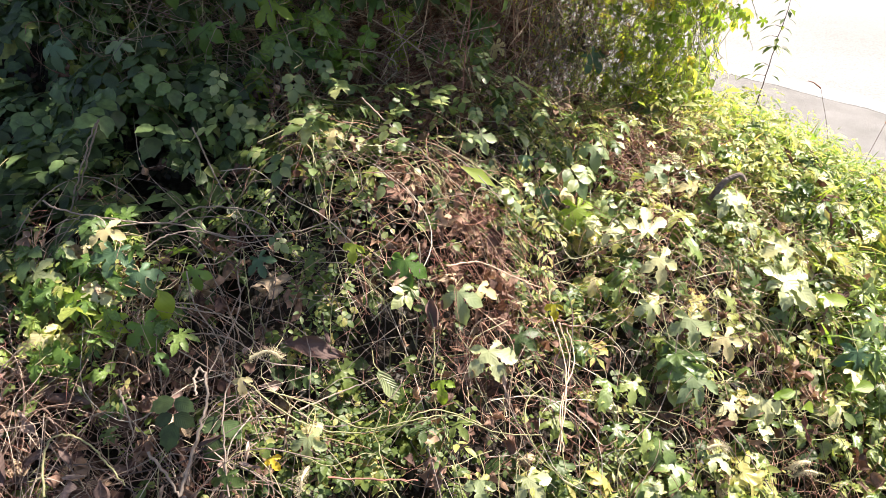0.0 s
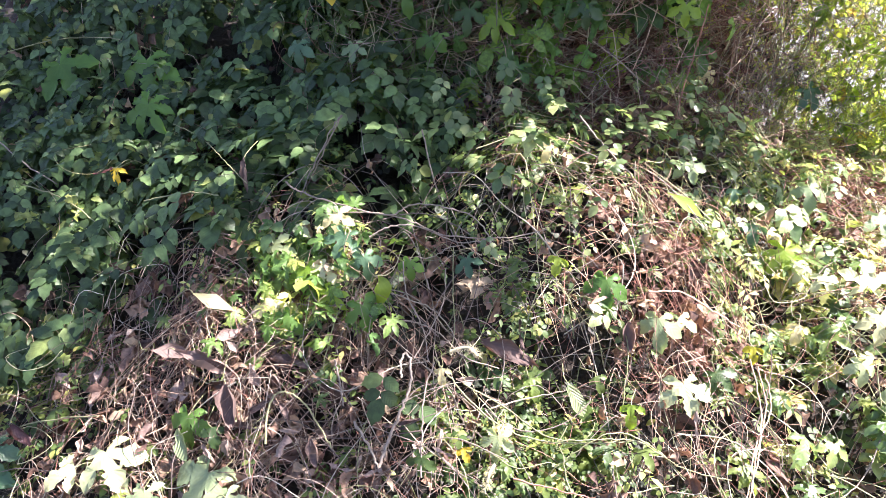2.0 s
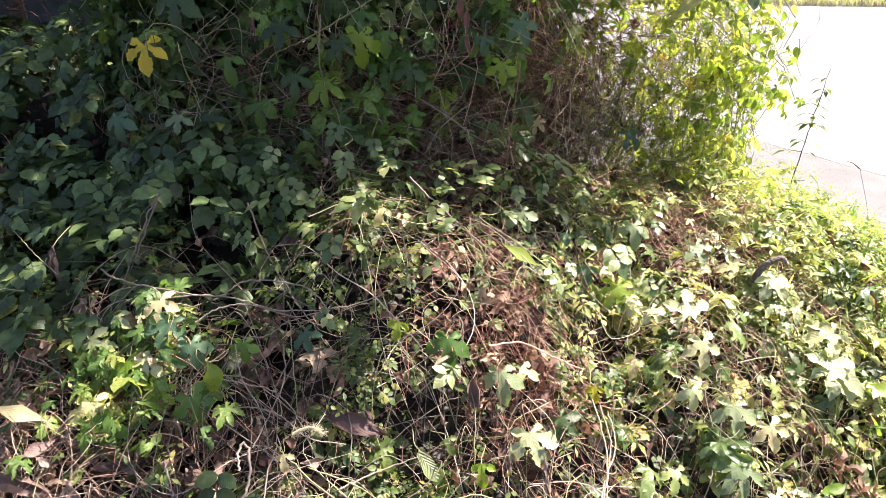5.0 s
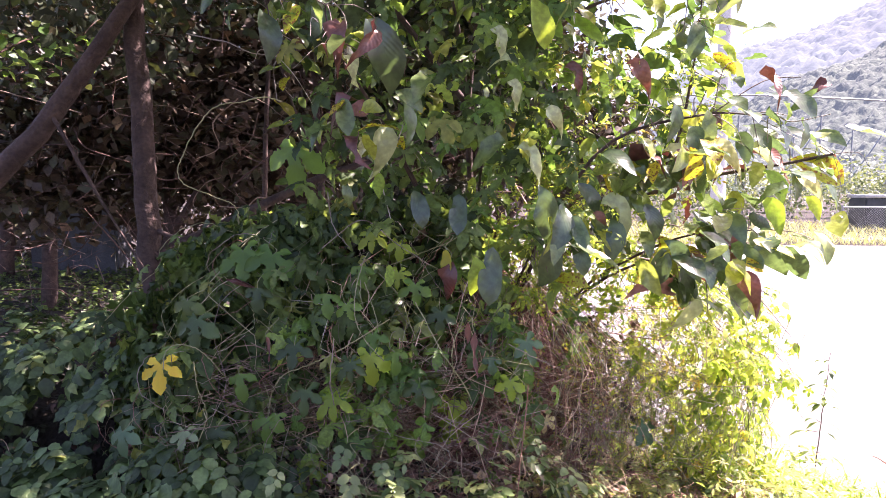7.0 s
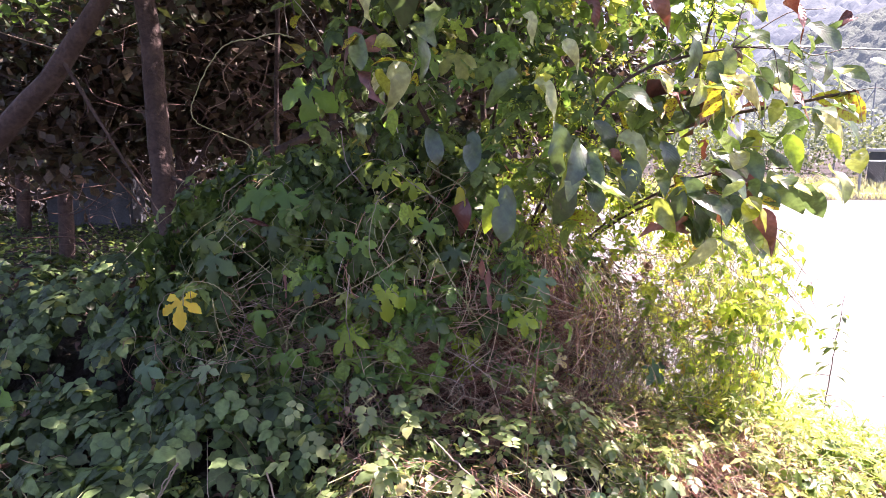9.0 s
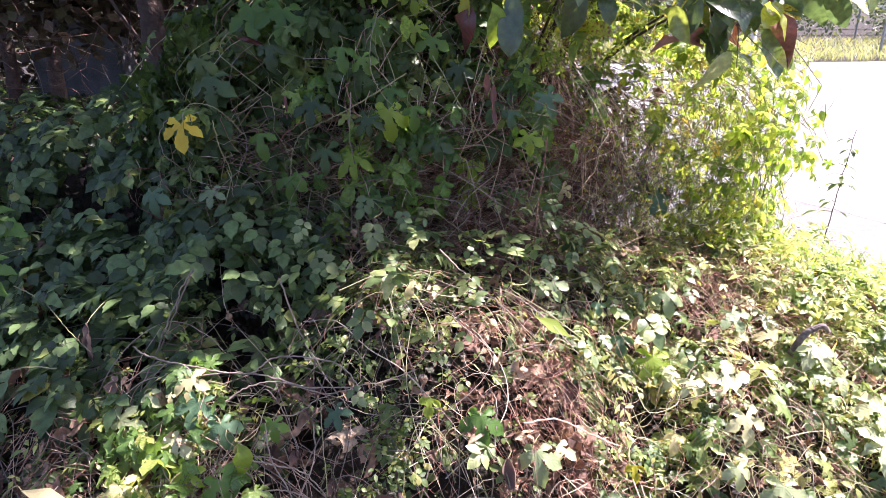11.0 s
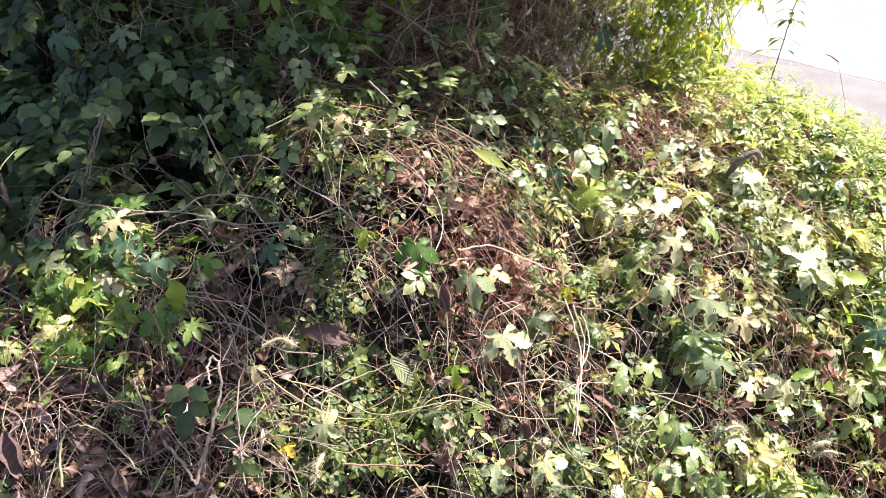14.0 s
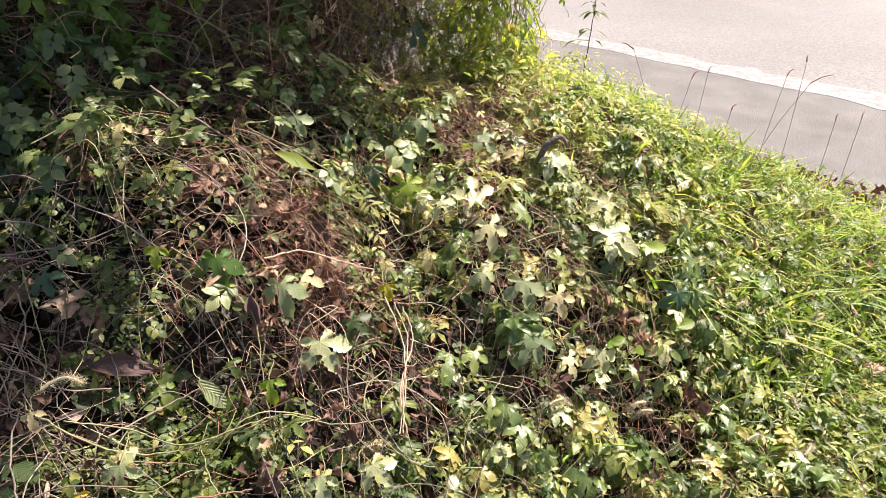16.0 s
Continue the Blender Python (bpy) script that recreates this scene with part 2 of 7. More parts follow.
M_DARKPAINT = plain_material("dark_paint", [(0.3, (0.03, 0.035, 0.04)), (0.7, (0.06, 0.065, 0.07))], 3.0, 0.5, 50.0, 0.1)
M_CONCRETE = plain_material("pole_concrete", [(0.3, (0.45, 0.44, 0.43)), (0.7, (0.6, 0.59, 0.57))], 3.0, 0.85, 50.0, 0.2)
# Bluish dark: the grove's shade is put into the concrete's colour.
M_BLOCK = plain_material("shade_dark_concrete", [(0.3, (0.05, 0.053, 0.06)), (0.7, (0.10, 0.104, 0.115))], 3.0, 0.9, 30.0, 0.4)
M_FOX = plain_material("foxtail_hair", [(0.0, (0.42, 0.36, 0.22)), (1.0, (0.62, 0.55, 0.36))], island=True, rough=0.7)


# Wooded slope; the haze of distance is put in as pale blue emission.
def hill_material(name, stops, scale, haze_glow):
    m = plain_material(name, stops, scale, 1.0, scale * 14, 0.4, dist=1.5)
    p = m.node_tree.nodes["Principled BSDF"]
    p.inputs["Emission Color"].default_value, p.inputs["Emission Strength"].default_value = (0.58, 0.72, 0.95, 1), haze_glow
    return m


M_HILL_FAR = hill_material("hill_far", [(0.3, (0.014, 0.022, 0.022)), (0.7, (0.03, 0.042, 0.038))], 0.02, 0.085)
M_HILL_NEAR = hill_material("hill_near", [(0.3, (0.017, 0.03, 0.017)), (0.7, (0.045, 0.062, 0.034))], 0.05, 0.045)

# ---- mesh helpers ----
RNG = np.random.default_rng(7)


def mesh_object(name, verts, tris, mat, parent=None, label="", uvs=None, smooth=True):
    """One mesh object from arrays of points and triangles."""
    me = bpy.data.meshes.new(name)
    verts, tris = np.asarray(verts, dtype=np.float32), np.asarray(tris, dtype=np.int32)
    me.vertices.add(len(verts))
    me.vertices.foreach_set("co", verts.ravel())
    me.loops.add(len(tris) * 3)
    me.loops.foreach_set("vertex_index", tris.ravel())
    me.polygons.add(len(tris))
    me.polygons.foreach_set("loop_start", np.arange(0, len(tris) * 3, 3, dtype=np.int32))
    me.polygons.foreach_set("loop_total", np.full(len(tris), 3, dtype=np.int32))
    me.polygons.foreach_set("use_smooth", np.full(len(tris), smooth))
    if uvs is not None:
        layer = me.uv_layers.new(name="UVMap")
        layer.data.foreach_set("uv", np.asarray(uvs, dtype=np.float32)[tris.ravel()].ravel())
    me.update(calc_edges=True)
    me.materials.append(mat)
    ob = new(name, me)
    if parent is not None:
        ob.parent = parent
    if label:
        tagged(ob, label)
    return ob


def part(name, bm, mat, parent, label=""):
    """Links a bmesh as one mesh object under a thing or a part."""
    me = bpy.data.meshes.new(name)
    bm.to_mesh(me)
    bm.free()
    me.materials.append(mat)
    ob = new(name, me)
    ob.parent = parent
    if label:
        tagged(ob, label)
    return ob


def empty(name, at, label, category, group="", kind=""):
    ob = new(name)
    ob.location = at
    ob.empty_display_size = 0.05
    return tagged(ob, label, category, group, kind)


# Leaf shapes: base at the origin, tip along +y, upper face towards +z, length 1.
def blade(width, rows=4, fold=0.18, droop=0.25, wave=0.0, peak=0.45, seed=0):
    """A simple leaf with a folded midrib, bent along its length."""
    r = np.random.default_rng(seed)
    v, uv, f = [], [], []
    for i in range(rows + 1):
        s = i / rows
        w = width * (math.sin(math.pi * s ** (math.log(0.5) / math.log(peak))) ** 0.8 if 0 < s < 1 else 0.02)
        y, z = s * (1 - 0.25 * droop * s), -droop * s * s
        for side in (-1, 0, 1):
            v.append((side * w, y, z + abs(side) * (fold * w + wave * r.uniform(-1, 1) * w)))
            uv.append((side * min(1.0, w / max(width, 1e-6)) * 0.5, s))
    for i in range(rows):
        a = 3 * i
        for k in (0, 1):
            f += [(a + k, a + k + 1, a + k + 4), (a + k, a + k + 4, a + k + 3)]
    return np.array(v), np.array(f), np.array(uv)


def palmate(lobes=5, notch=0.42, broad=0.30, cup=0.2, seed=0):
    """A lobed leaf: each lobe with its own rib, shoulders and tip."""
    r = np.random.default_rng(seed)
    span = 118 if lobes == 5 else (140 if lobes == 7 else 62)
    v, uv, f = [(0, 0, 0)], [(0, 0)], []
    angles = np.linspace(-span, span, lobes)

    def add(ang, rad, lift=0.0, u=0.3):
        a = radians(ang)
        x, y = rad * math.sin(a), rad * math.cos(a)
        v.append((x, y, lift - cup * rad * rad + 0.04 * r.uniform(-1, 1)))
        uv.append((u, rad))
        return len(v) - 1

    step = 2 * span / (lobes - 1)
    margin = ((0.44, 0.72, 0.02), (0.53, 1.0, 0.05), (0.60, 0.84, 0.03), (0.68, 0.90, 0.05), (0.76, 0.62, 0.02), (0.83, 0.62, 0.03), (0.91, 0.30, -0.02))
    left = add(angles[0] - step * 0.45, notch * 0.4)
    for i, ang in enumerate(angles):
        length = (1 - 0.42 * (abs(ang) / span) ** 1.5) * r.uniform(0.85, 1.1)
        ang += r.uniform(-6, 6)
        wide = step * broad * r.uniform(0.9, 1.2)
        low, high = add(ang, length * 0.46, -0.05, 0.0), add(ang + r.uniform(-2, 2), length * 0.74, -0.07, 0.0)
        one = [add(ang - wide * w * r.uniform(0.9, 1.1), length * q, z, 0.45) for q, w, z in margin]
        tip = add(ang + r.uniform(-4, 4), length, -0.10 * r.uniform(0.5, 2), 0.0)
        two = [add(ang + wide * w * r.uniform(0.9, 1.1), length * q, z, 0.45) for q, w, z in margin]
        right = add(ang + step * 0.5, notch * (0.4 if i == lobes - 1 else r.uniform(0.75, 1.1)) * length, 0.04)
        edge = [left] + one
        for k in range(4):
            f.append((edge[k], low, edge[k + 1]))
        f.append((edge[4], low, high))
        for k in range(4, 7):
            f.append((edge[k], high, edge[k + 1]))
        f += [(edge[7], high, tip), (0, low, left)]
        edge = [right] + two
        for k in range(4):
            f.append((edge[k + 1], low, edge[k]))
        f.append((high, low, edge[4]))
        for k in range(4, 7):
            f.append((edge[k + 1], high, edge[k]))
        f += [(tip, high, edge[7]), (right, low, 0)]
        left = right
    return np.array(v), np.array(f), np.array(uv)


def toothed(width, rows=7, fold=0.2, droop=0.3, peak=0.36, seed=0):
    """A pointed leaflet with a saw-edged margin and a folded midrib."""
    r = np.random.default_rng(seed)
    v, uv, f = [], [], []
    for i in range(rows + 1):
        s = i / rows
        w = width * (math.sin(math.pi * s ** (math.log(0.5) / math.log(peak))) ** 0.8 if 0 < s < 1 else 0.015)
        y, z = s * (1 - 0.25 * droop * s), -droop * s * s
        for side in (-1, 0, 1):
            out = w * (1.0 if i % 2 else 0.84) * r.uniform(0.92, 1.08)
            v.append((side * out, y - abs(side) * 0.05 * (1 - i % 2), z + abs(side) * fold * w * r.uniform(0.6, 1.4)))
            uv.append((side * min(1.0, w / width) * 0.5, s))
    for i in range(rows):
        a = 3 * i
        for k in (0, 1):
            f += [(a + k, a + k + 1, a + k + 4), (a + k, a + k + 4, a + k + 3)]
    return np.array(v), np.array(f), np.array(uv)


def crumpled(shape, amount, seed):
    """The shape buckled and rolled, as a leaf that has dried."""
    v, f, uv = shape
    r = np.random.default_rng(seed)
    w = v.copy()
    for _ in range(3):
        k, ph, ax = r.uniform(4, 9, 3), r.uniform(0, 6.28), r.normal(0, 1, 3)
        w += amount * 0.4 * np.sin(v @ k + ph)[:, None] * ax / np.linalg.norm(ax)
    return w, f, uv


def joined(pieces):
    """Several shapes as one template: (shape, 3x3 turn and scale, shift)."""
    v, f, uv, n = [], [], [], 0
    for (pv, pf, puv), m, at in pieces:
        v.append(pv @ np.array(m).T + np.array(at))
        f.append(pf + n)
        uv.append(puv)
        n += len(pv)
    return np.concatenate(v), np.concatenate(f), np.concatenate(uv)


def turn_z(deg, scale=1.0, tip=0.0):
    return np.array((Matrix.Rotation(radians(deg), 3, "Z") @ Matrix.Rotation(radians(tip), 3, "X")) * scale)


def compound(pairs, leaflet, seed=0):
    """A leaf of leaflets in pairs along a stalk, with one at the tip."""
    r = np.random.default_rng(seed)
    bits = []
    for i in range(pairs):
        y = 0.25 + 0.5 * i / max(1, pairs)
        for side in (-1, 1):
            bits.append((leaflet, turn_z(-side * r.uniform(55, 75), r.uniform(0.34, 0.44), r.uniform(-15, 15)), (side * 0.02, y, -0.1 * y * y)))
    bits.append((leaflet, turn_z(r.uniform(-12, 12), 0.5, r.uniform(-20, 5)), (0, 0.62 if pairs > 1 else 0.5, -0.06)))
    return joined(bits)


HOPS = [palmate(5, 0.36, 0.36 + 0.03 * s, 0.15 + 0.12 * s, s) for s in range(4)] + [palmate(7, 0.42, 0.40, 0.35, 9), palmate(3, 0.4, 0.45, 0.3, 11), palmate(3, 0.45, 0.42, 0.45, 12)]
HOPS_WILD = HOPS + [crumpled(HOPS[i % 7], 0.3, 40 + i) for i in range(6)]
OVALS = [blade(0.32, 4, 0.15, 0.2, 0.15, 0.42, s) for s in range(3)]
LANCES = [blade(0.17, 2, 0.25, 0.25, 0.1, 0.4, s) for s in range(3)]
FAR_OVALS = [blade(0.32, 2, 0.15, 0.2, 0.0, 0.45, s) for s in range(2)]
PINNATE = [compound(2, OVALS[0], 1), compound(3, OVALS[1], 2), compound(1, OVALS[2], 3)]
DEEP = [compound(2, FAR_OVALS[0], 21), compound(3, FAR_OVALS[1], 22)]
BRAMBLE = [compound(2, toothed(0.34, 7, 0.15, 0.25, 0.38, 80), 81), compound(3, toothed(0.30, 6, 0.2, 0.3, 0.36, 82), 83), compound(2, toothed(0.36, 7, 0.2, 0.3, 0.40, 84), 85), compound(3, toothed(0.32, 6, 0.25, 0.45, 0.35, 86), 87), compound(1, toothed(0.36, 7, 0.15, 0.2, 0.4, 88), 89)]
FINE = [compound(2, LANCES[0], 4), compound(3, LANCES[1], 5), compound(1, blade(0.24, 3, 0.2, 0.2, 0.1, 0.4, 6), 6)]
CURLED = [crumpled(blade(0.35, 7, 0.7, 0.6, 0.3, 0.45, 20), 0.25, 1), crumpled(blade(0.40, 7, 0.5, -0.4, 0.3, 0.5, 21), 0.25, 2), crumpled(blade(0.24, 7, 1.2, 0.9, 0.4, 0.4, 22), 0.3, 3), crumpled(HOPS[1], 0.6, 4), crumpled(blade(0.15, 7, 1.0, 0.3, 0.5, 0.5, 25), 0.3, 5)]


def shrivelled(width, roll, seed):
    """A dead leaf: rolled along its midrib, its margin crinkled."""
    r = np.random.default_rng(seed)
    rows, cols = 9, 7
    ph, fr = r.uniform(0, 6.28, 4), r.uniform(5, 11, 4)
    v, uv, f = [], [], []
    for i in range(rows + 1):
        s = i / rows
        w = width * math.sin(math.pi * min(max(s, 0.02), 0.98)) ** 0.7
        for j in range(cols):
            c = 2.0 * j / (cols - 1) - 1.0
            a = roll * c * (0.6 + 0.5 * math.sin(2.5 * s + ph[0]))
            x = w * (math.sin(a) / roll if roll else c)
            z = w * (1 - math.cos(a)) / roll + abs(c) * 0.07 * math.sin(fr[0] * s * 2 + ph[1] + 2 * c) + 0.03 * math.sin(fr[1] * s + fr[2] * c + ph[2]) - 0.35 * math.sin(1.6 * s + 0.3 * ph[3]) * s
            v.append((x, s * 0.95 + 0.03 * math.sin(fr[3] * c + ph[3]), z))
            uv.append((0.5 * c, s))
    for i in range(rows):
        for j in range(cols - 1):
            a = i * cols + j
            f += [(a, a + 1, a + cols + 1), (a, a + cols + 1, a + cols)]
    return np.array(v), np.array(f), np.array(uv)


WITHERED = [shrivelled(0.34, 1.2, 1), shrivelled(0.30, 1.9, 2), shrivelled(0.36, 1.8, 3), shrivelled(0.26, 2.6, 4), shrivelled(0.36, 1.5, 5)]
BLADES = [blade(0.026, 3, 0.4, d, 0.0, 0.3, 30) for d in (0.25, 0.6, 1.1)]
FAR_BLADES = [blade(0.04, 2, 0.4, d, 0.0, 0.3, 30) for d in (0.3, 0.7)]


def bases(normal, tip, twist):
    """Turns whose z is the leaf's upper face and y its tip. normal, tip: (k, 3)."""
    z = normal / np.linalg.norm(normal, axis=1, keepdims=True)
    y = tip - z * np.sum(tip * z, axis=1, keepdims=True)
    y /= np.linalg.norm(y, axis=1, keepdims=True) + 1e-9
    x = np.cross(y, z)
    c, s = np.cos(twist)[:, None], np.sin(twist)[:, None]
    x, y = x * c + y * s, y * c - x * s
    return np.stack([x, y, z], axis=2)


def scattered(templates, at, turns, size, rng):
    """Points, triangles and uv of many leaves, each from one of the templates."""
    which = rng.integers(0, len(templates), len(at))
    vs, fs, us, n = [], [], [], 0
    for i, (tv, tf, tu) in enumerate(templates):
        k = np.nonzero(which == i)[0]
        if not len(k):
            continue
        p = np.einsum("kij,nj->kni", turns[k] * size[k][:, None, None], tv) + at[k][:, None, :]
        vs.append(p.reshape(-1, 3))
        fs.append((tf[None] + (np.arange(len(k)) * len(tv))[:, None, None] + n).reshape(-1, 3))
        us.append(np.tile(tu, (len(k), 1)))
        n += len(k) * len(tv)
    return np.concatenate(vs), np.concatenate(fs), np.concatenate(us)


def tube(points, radius, sides=4, taper=0.6):
    """Points and triangles of a tapering tube along a line."""
    p = np.asarray(points, dtype=float)
    d = np.gradient(p, axis=0)
    d /= np.linalg.norm(d, axis=1, keepdims=True) + 1e-9
    ref = np.array([0.3, 0.2, 0.93]) if abs(d[:, 2]).mean() < 0.8 else np.array([0.9, 0.4, 0.1])
    a = np.cross(d, ref)
    a /= np.linalg.norm(a, axis=1, keepdims=True) + 1e-9
    b = np.cross(d, a)
    r = radius * np.linspace(1, taper, len(p))
    ring = np.arange(sides) * 2 * math.pi / sides
    v = p[:, None, :] + r[:, None, None] * (np.cos(ring)[None, :, None] * a[:, None, :] + np.sin(ring)[None, :, None] * b[:, None, :])
    f = []
    for i in range(len(p) - 1):
        for k in range(sides):
            q, w = i * sides + k, i * sides + (k + 1) % sides
            f += [(q, w, w + sides), (q, w + sides, q + sides)]
    return v.reshape(-1, 3), np.array(f)


def tubes(lines, radii, sides=3, taper=0.6):
    v, f, n = [], [], 0
    for p, r in zip(lines, radii):
        a, b = tube(p, r, sides, taper)
        v.append(a)
        f.append(b + n)
        n += len(a)
    return np.concatenate(v), np.concatenate(f)


def curve_through(points, steps=6, wobble=0.0, rng=None):
    """A smooth line through a few points (Catmull-Rom), a little crooked."""
    p = [np.array(q, dtype=float) for q in points]
    p = [2 * p[0] - p[1]] + p + [2 * p[-1] - p[-2]]
    out = []
    for i in range(1, len(p) - 2):
        for s in np.linspace(0, 1, steps, endpoint=False):
            a, b, c, d = p[i - 1], p[i], p[i + 1], p[i + 2]
            out.append(0.5 * (2 * b + (c - a) * s + (2 * a - 5 * b + 4 * c - d) * s * s + (3 * b - a - 3 * c + d) * s ** 3))
    out.append(p[-2])
    out = np.array(out)
    if wobble and rng is not None:
        out[1:-1] += rng.normal(0, wobble, out[1:-1].shape)
    return out


# ---- lie of the land ----
def smooth(a, b, x):
    s = np.clip((x - a) / (b - a), 0, 1)
    return s * s * (3 - 2 * s)


def road_edge(y):
    return 3.04 - 0.675 * (y - 2.35)


def wavy(x, y, scale, seed):
    """Rolling unevenness, about -1 to 1."""
    s = seed * 1.7
    return (np.sin(x * scale + s + 1.3 * np.sin(y * scale * 0.7 + s)) + np.sin(y * scale * 1.2 - s * 2 + 1.1 * np.sin(x * scale * 0.8)) + 0.6 * np.sin((x + y) * scale * 2.1 + s)) / 2.6


def hump(x, y, cx, cy, rx, ry):
    return np.exp(-(((x - cx) / rx) ** 2 + ((y - cy) / ry) ** 2))


def bank(x, y):
    """Height of the top of the plants on the bank."""
    u, v = np.clip(x, -1.5, 1.2), np.clip(y, 0.2, 2.3) - 1.45
    h = 0.816 - 0.264 * u + 0.479 * v - 0.1015 * u * u + 0.088 * u * v - 0.405 * v * v + 0.070 * u ** 3 + 0.082 * u * u * v - 0.104 * u * v * v
    h = h - 0.42 * np.maximum(x - 1.2, 0)
    h = h + 0.05 * hump(x, y, -0.10, 1.42, 0.24, 0.16) + 0.06 * hump(x, y, -0.42, 1.42, 0.2, 0.2) + 0.08 * hump(x, y, -0.58, 1.14, 0.12, 0.10)
    h = h - 0.13 * hump(x, y, -0.19, 1.04, 0.12, 0.10) - 0.10 * hump(x, y, 0.33, 1.38, 0.13, 0.28) - 0.10 * hump(x, y, -1.09, 1.56, 0.14, 0.12) - 0.12 * hump(x, y, 0.52, 1.16, 0.09, 0.09) - 0.08 * hump(x, y, -0.45, 1.15, 0.11, 0.10)
    h = h + 0.27 * smooth(1.9, 2.3, y) * smooth(-0.75, -1.2, x)
    h = np.maximum(h, 0.10)
    behind = np.interp(x, [-1.5, -1.0, -0.3, 0.6], [2.6, 2.5, 2.4, 2.6])
    h = h - (h - 0.15) * smooth(behind, behind + 0.8, y)
    h = h * smooth(0.0, 1.0, (road_edge(y) - x) * 0.83)
    h = h * smooth(-6.0, -3.2, x) + 0.04 * wavy(x, y, 7.0, 1) * smooth(0.1, 0.4, h) + 0.02 * wavy(x, y, 19.0, 2) * smooth(0.1, 0.4, h)
    h = h - 0.17 * hump(x, y, -0.58, 1.48, 0.10, 0.16)
    return np.maximum(h, 0.02)


def soil(x, y):
    near = smooth(6.0, 3.5, np.hypot(x, y - 1.5))
    return np.maximum(bank(x, y) - 0.27, 0.0) * near - 0.012


def bank_normal(x, y, e=0.03):
    n = np.stack([-(bank(x + e, y) - bank(x - e, y)) / (2 * e), -(bank(x, y + e) - bank(x, y - e)) / (2 * e), np.ones_like(x)], axis=1)
    return n / np.linalg.norm(n, axis=1, keepdims=True)


def spread(s):
    """Uneven steps: fine near the bank, coarse towards the horizon."""
    return np.sign(s) * (abs(s) * 3.0 + 3000 * abs(s) ** 9)


gx, gy = spread(np.linspace(-1, 1, 221)), 1.5 + spread(np.linspace(-1, 1, 221))
GX, GY = np.meshgrid(gx, gy)
GZ = soil(GX, GY) + np.where(np.hypot(GX, GY) < 30, 0.006 * wavy(GX, GY, 11.0, 5), 0)
idx = np.arange(221 * 221).reshape(221, 221)
quads = np.stack([idx[:-1, :-1], idx[:-1, 1:], idx[1:, 1:], idx[1:, :-1]], axis=-1).reshape(-1, 4)
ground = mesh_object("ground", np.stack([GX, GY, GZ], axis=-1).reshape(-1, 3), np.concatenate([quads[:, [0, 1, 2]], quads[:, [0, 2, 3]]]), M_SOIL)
tagged(ground, "soil bank with leaf litter and moss, blackened as gap shade", "ground", kind="structure")


def sheet(name, corners, thick, mat, label, category, top):
    """A slab with the given outline; its top lies at the height top."""
    bm = bmesh.new()
    vs = [bm.verts.new((x, y, top)) for x, y in corners]
    face = bm.faces.new(vs)
    if face.normal.z < 0:
        bmesh.ops.reverse_faces(bm, faces=[face])
    ext = bmesh.ops.extrude_face_region(bm, geom=[face])
    for g in ext["geom"]:
        if isinstance(g, bmesh.types.BMVert):
            g.co.z -= thick
    bmesh.ops.recalc_face_normals(bm, faces=bm.faces)
    me = bpy.data.meshes.new(name)
    bm.to_mesh(me)
    bm.free()
    me.materials.append(mat)
    return tagged(new(name, me), label, category, kind="structure")


def line_x(y, shift):
    return road_edge(y) + shift


sheet("pavement", [(line_x(-20, -0.55), -20), (line_x(-20, 1.95), -20), (line_x(20, 1.95), 20), (line_x(20, -0.55), 20)], 0.05, M_GRAVEL, "grey gravelly shoulder beside the pale road", "shoulder", 0.0062)
sheet("road", [(line_x(-20, 1.9), -20), (60, -20), (60, 20.4), (line_x(20.4, 1.9), 20.4)], 0.05, M_ROAD, "pale sunlit concrete road surface, bare and worn", "road", 0.007)
rng_line = np.random.default_rng(19)
line_y = np.linspace(-20, 20, 260)
sheet("trim", [(line_x(y, 1.82 + rng_line.normal(0, 0.03)), y) for y in line_y] + [(line_x(y, 2.2 + rng_line.normal(0, 0.03)), y) for y in line_y[::-1]], 0.0028, M_LINE, "worn white edge line painted along the road", "road line", 0.0085)

# ---- plants on the bank ----
def near(x, y, cx, cy, r):
    return np.exp(-((x - cx) ** 2 + (y - cy) ** 2) / (r * r))


TANGLE = lambda x, y: np.clip(0.75 * near(x, y, 0.06, 1.36, 0.20) + 0.7 * near(x, y, 0.70, 2.05, 0.2) + 0.5 * near(x, y, 0.12, 1.15, 0.12), 0, 1)
HOLLOW = lambda x, y: np.clip(0.8 * near(x, y, -0.40, 1.98, 0.2) + 0.9 * near(x, y, -0.07, 2.02, 0.2) + 0.9 * near(x, y, -0.58, 1.50, 0.15) + near(x, y, -0.49, 1.15, 0.17) + 0.9 * near(x, y, -0.15, 1.12, 0.09) + near(x, y, 0.52, 1.17, 0.10) + 0.5 * near(x, y, 0.30, 1.45, 0.08), 0, 1)
LITTER = lambda x, y: np.clip(near(x, y, -1.10, 0.93, 0.24) + near(x, y, -0.76, 0.88, 0.2) + 0.5 * near(x, y, -0.5, 0.9, 0.15), 0, 1)
CLUMP = lambda x, y: np.exp(-((x + 0.79) / 0.15) ** 2 - ((y - 1.12) / 0.11) ** 2)
WALL = lambda x, y: smooth(-0.42, -0.62, x) * smooth(1.17, 1.30, y + 0.25 * smooth(-1.0, -1.6, x))
GAPS = lambda x, y: smooth(0.95, 1.4, x) + smooth(1.4, 0.95, x) * smooth(-0.22, 0.18, wavy(x, y, 9.0, 21)) * smooth(-0.45, -0.05, wavy(x, y, 17.0, 22))


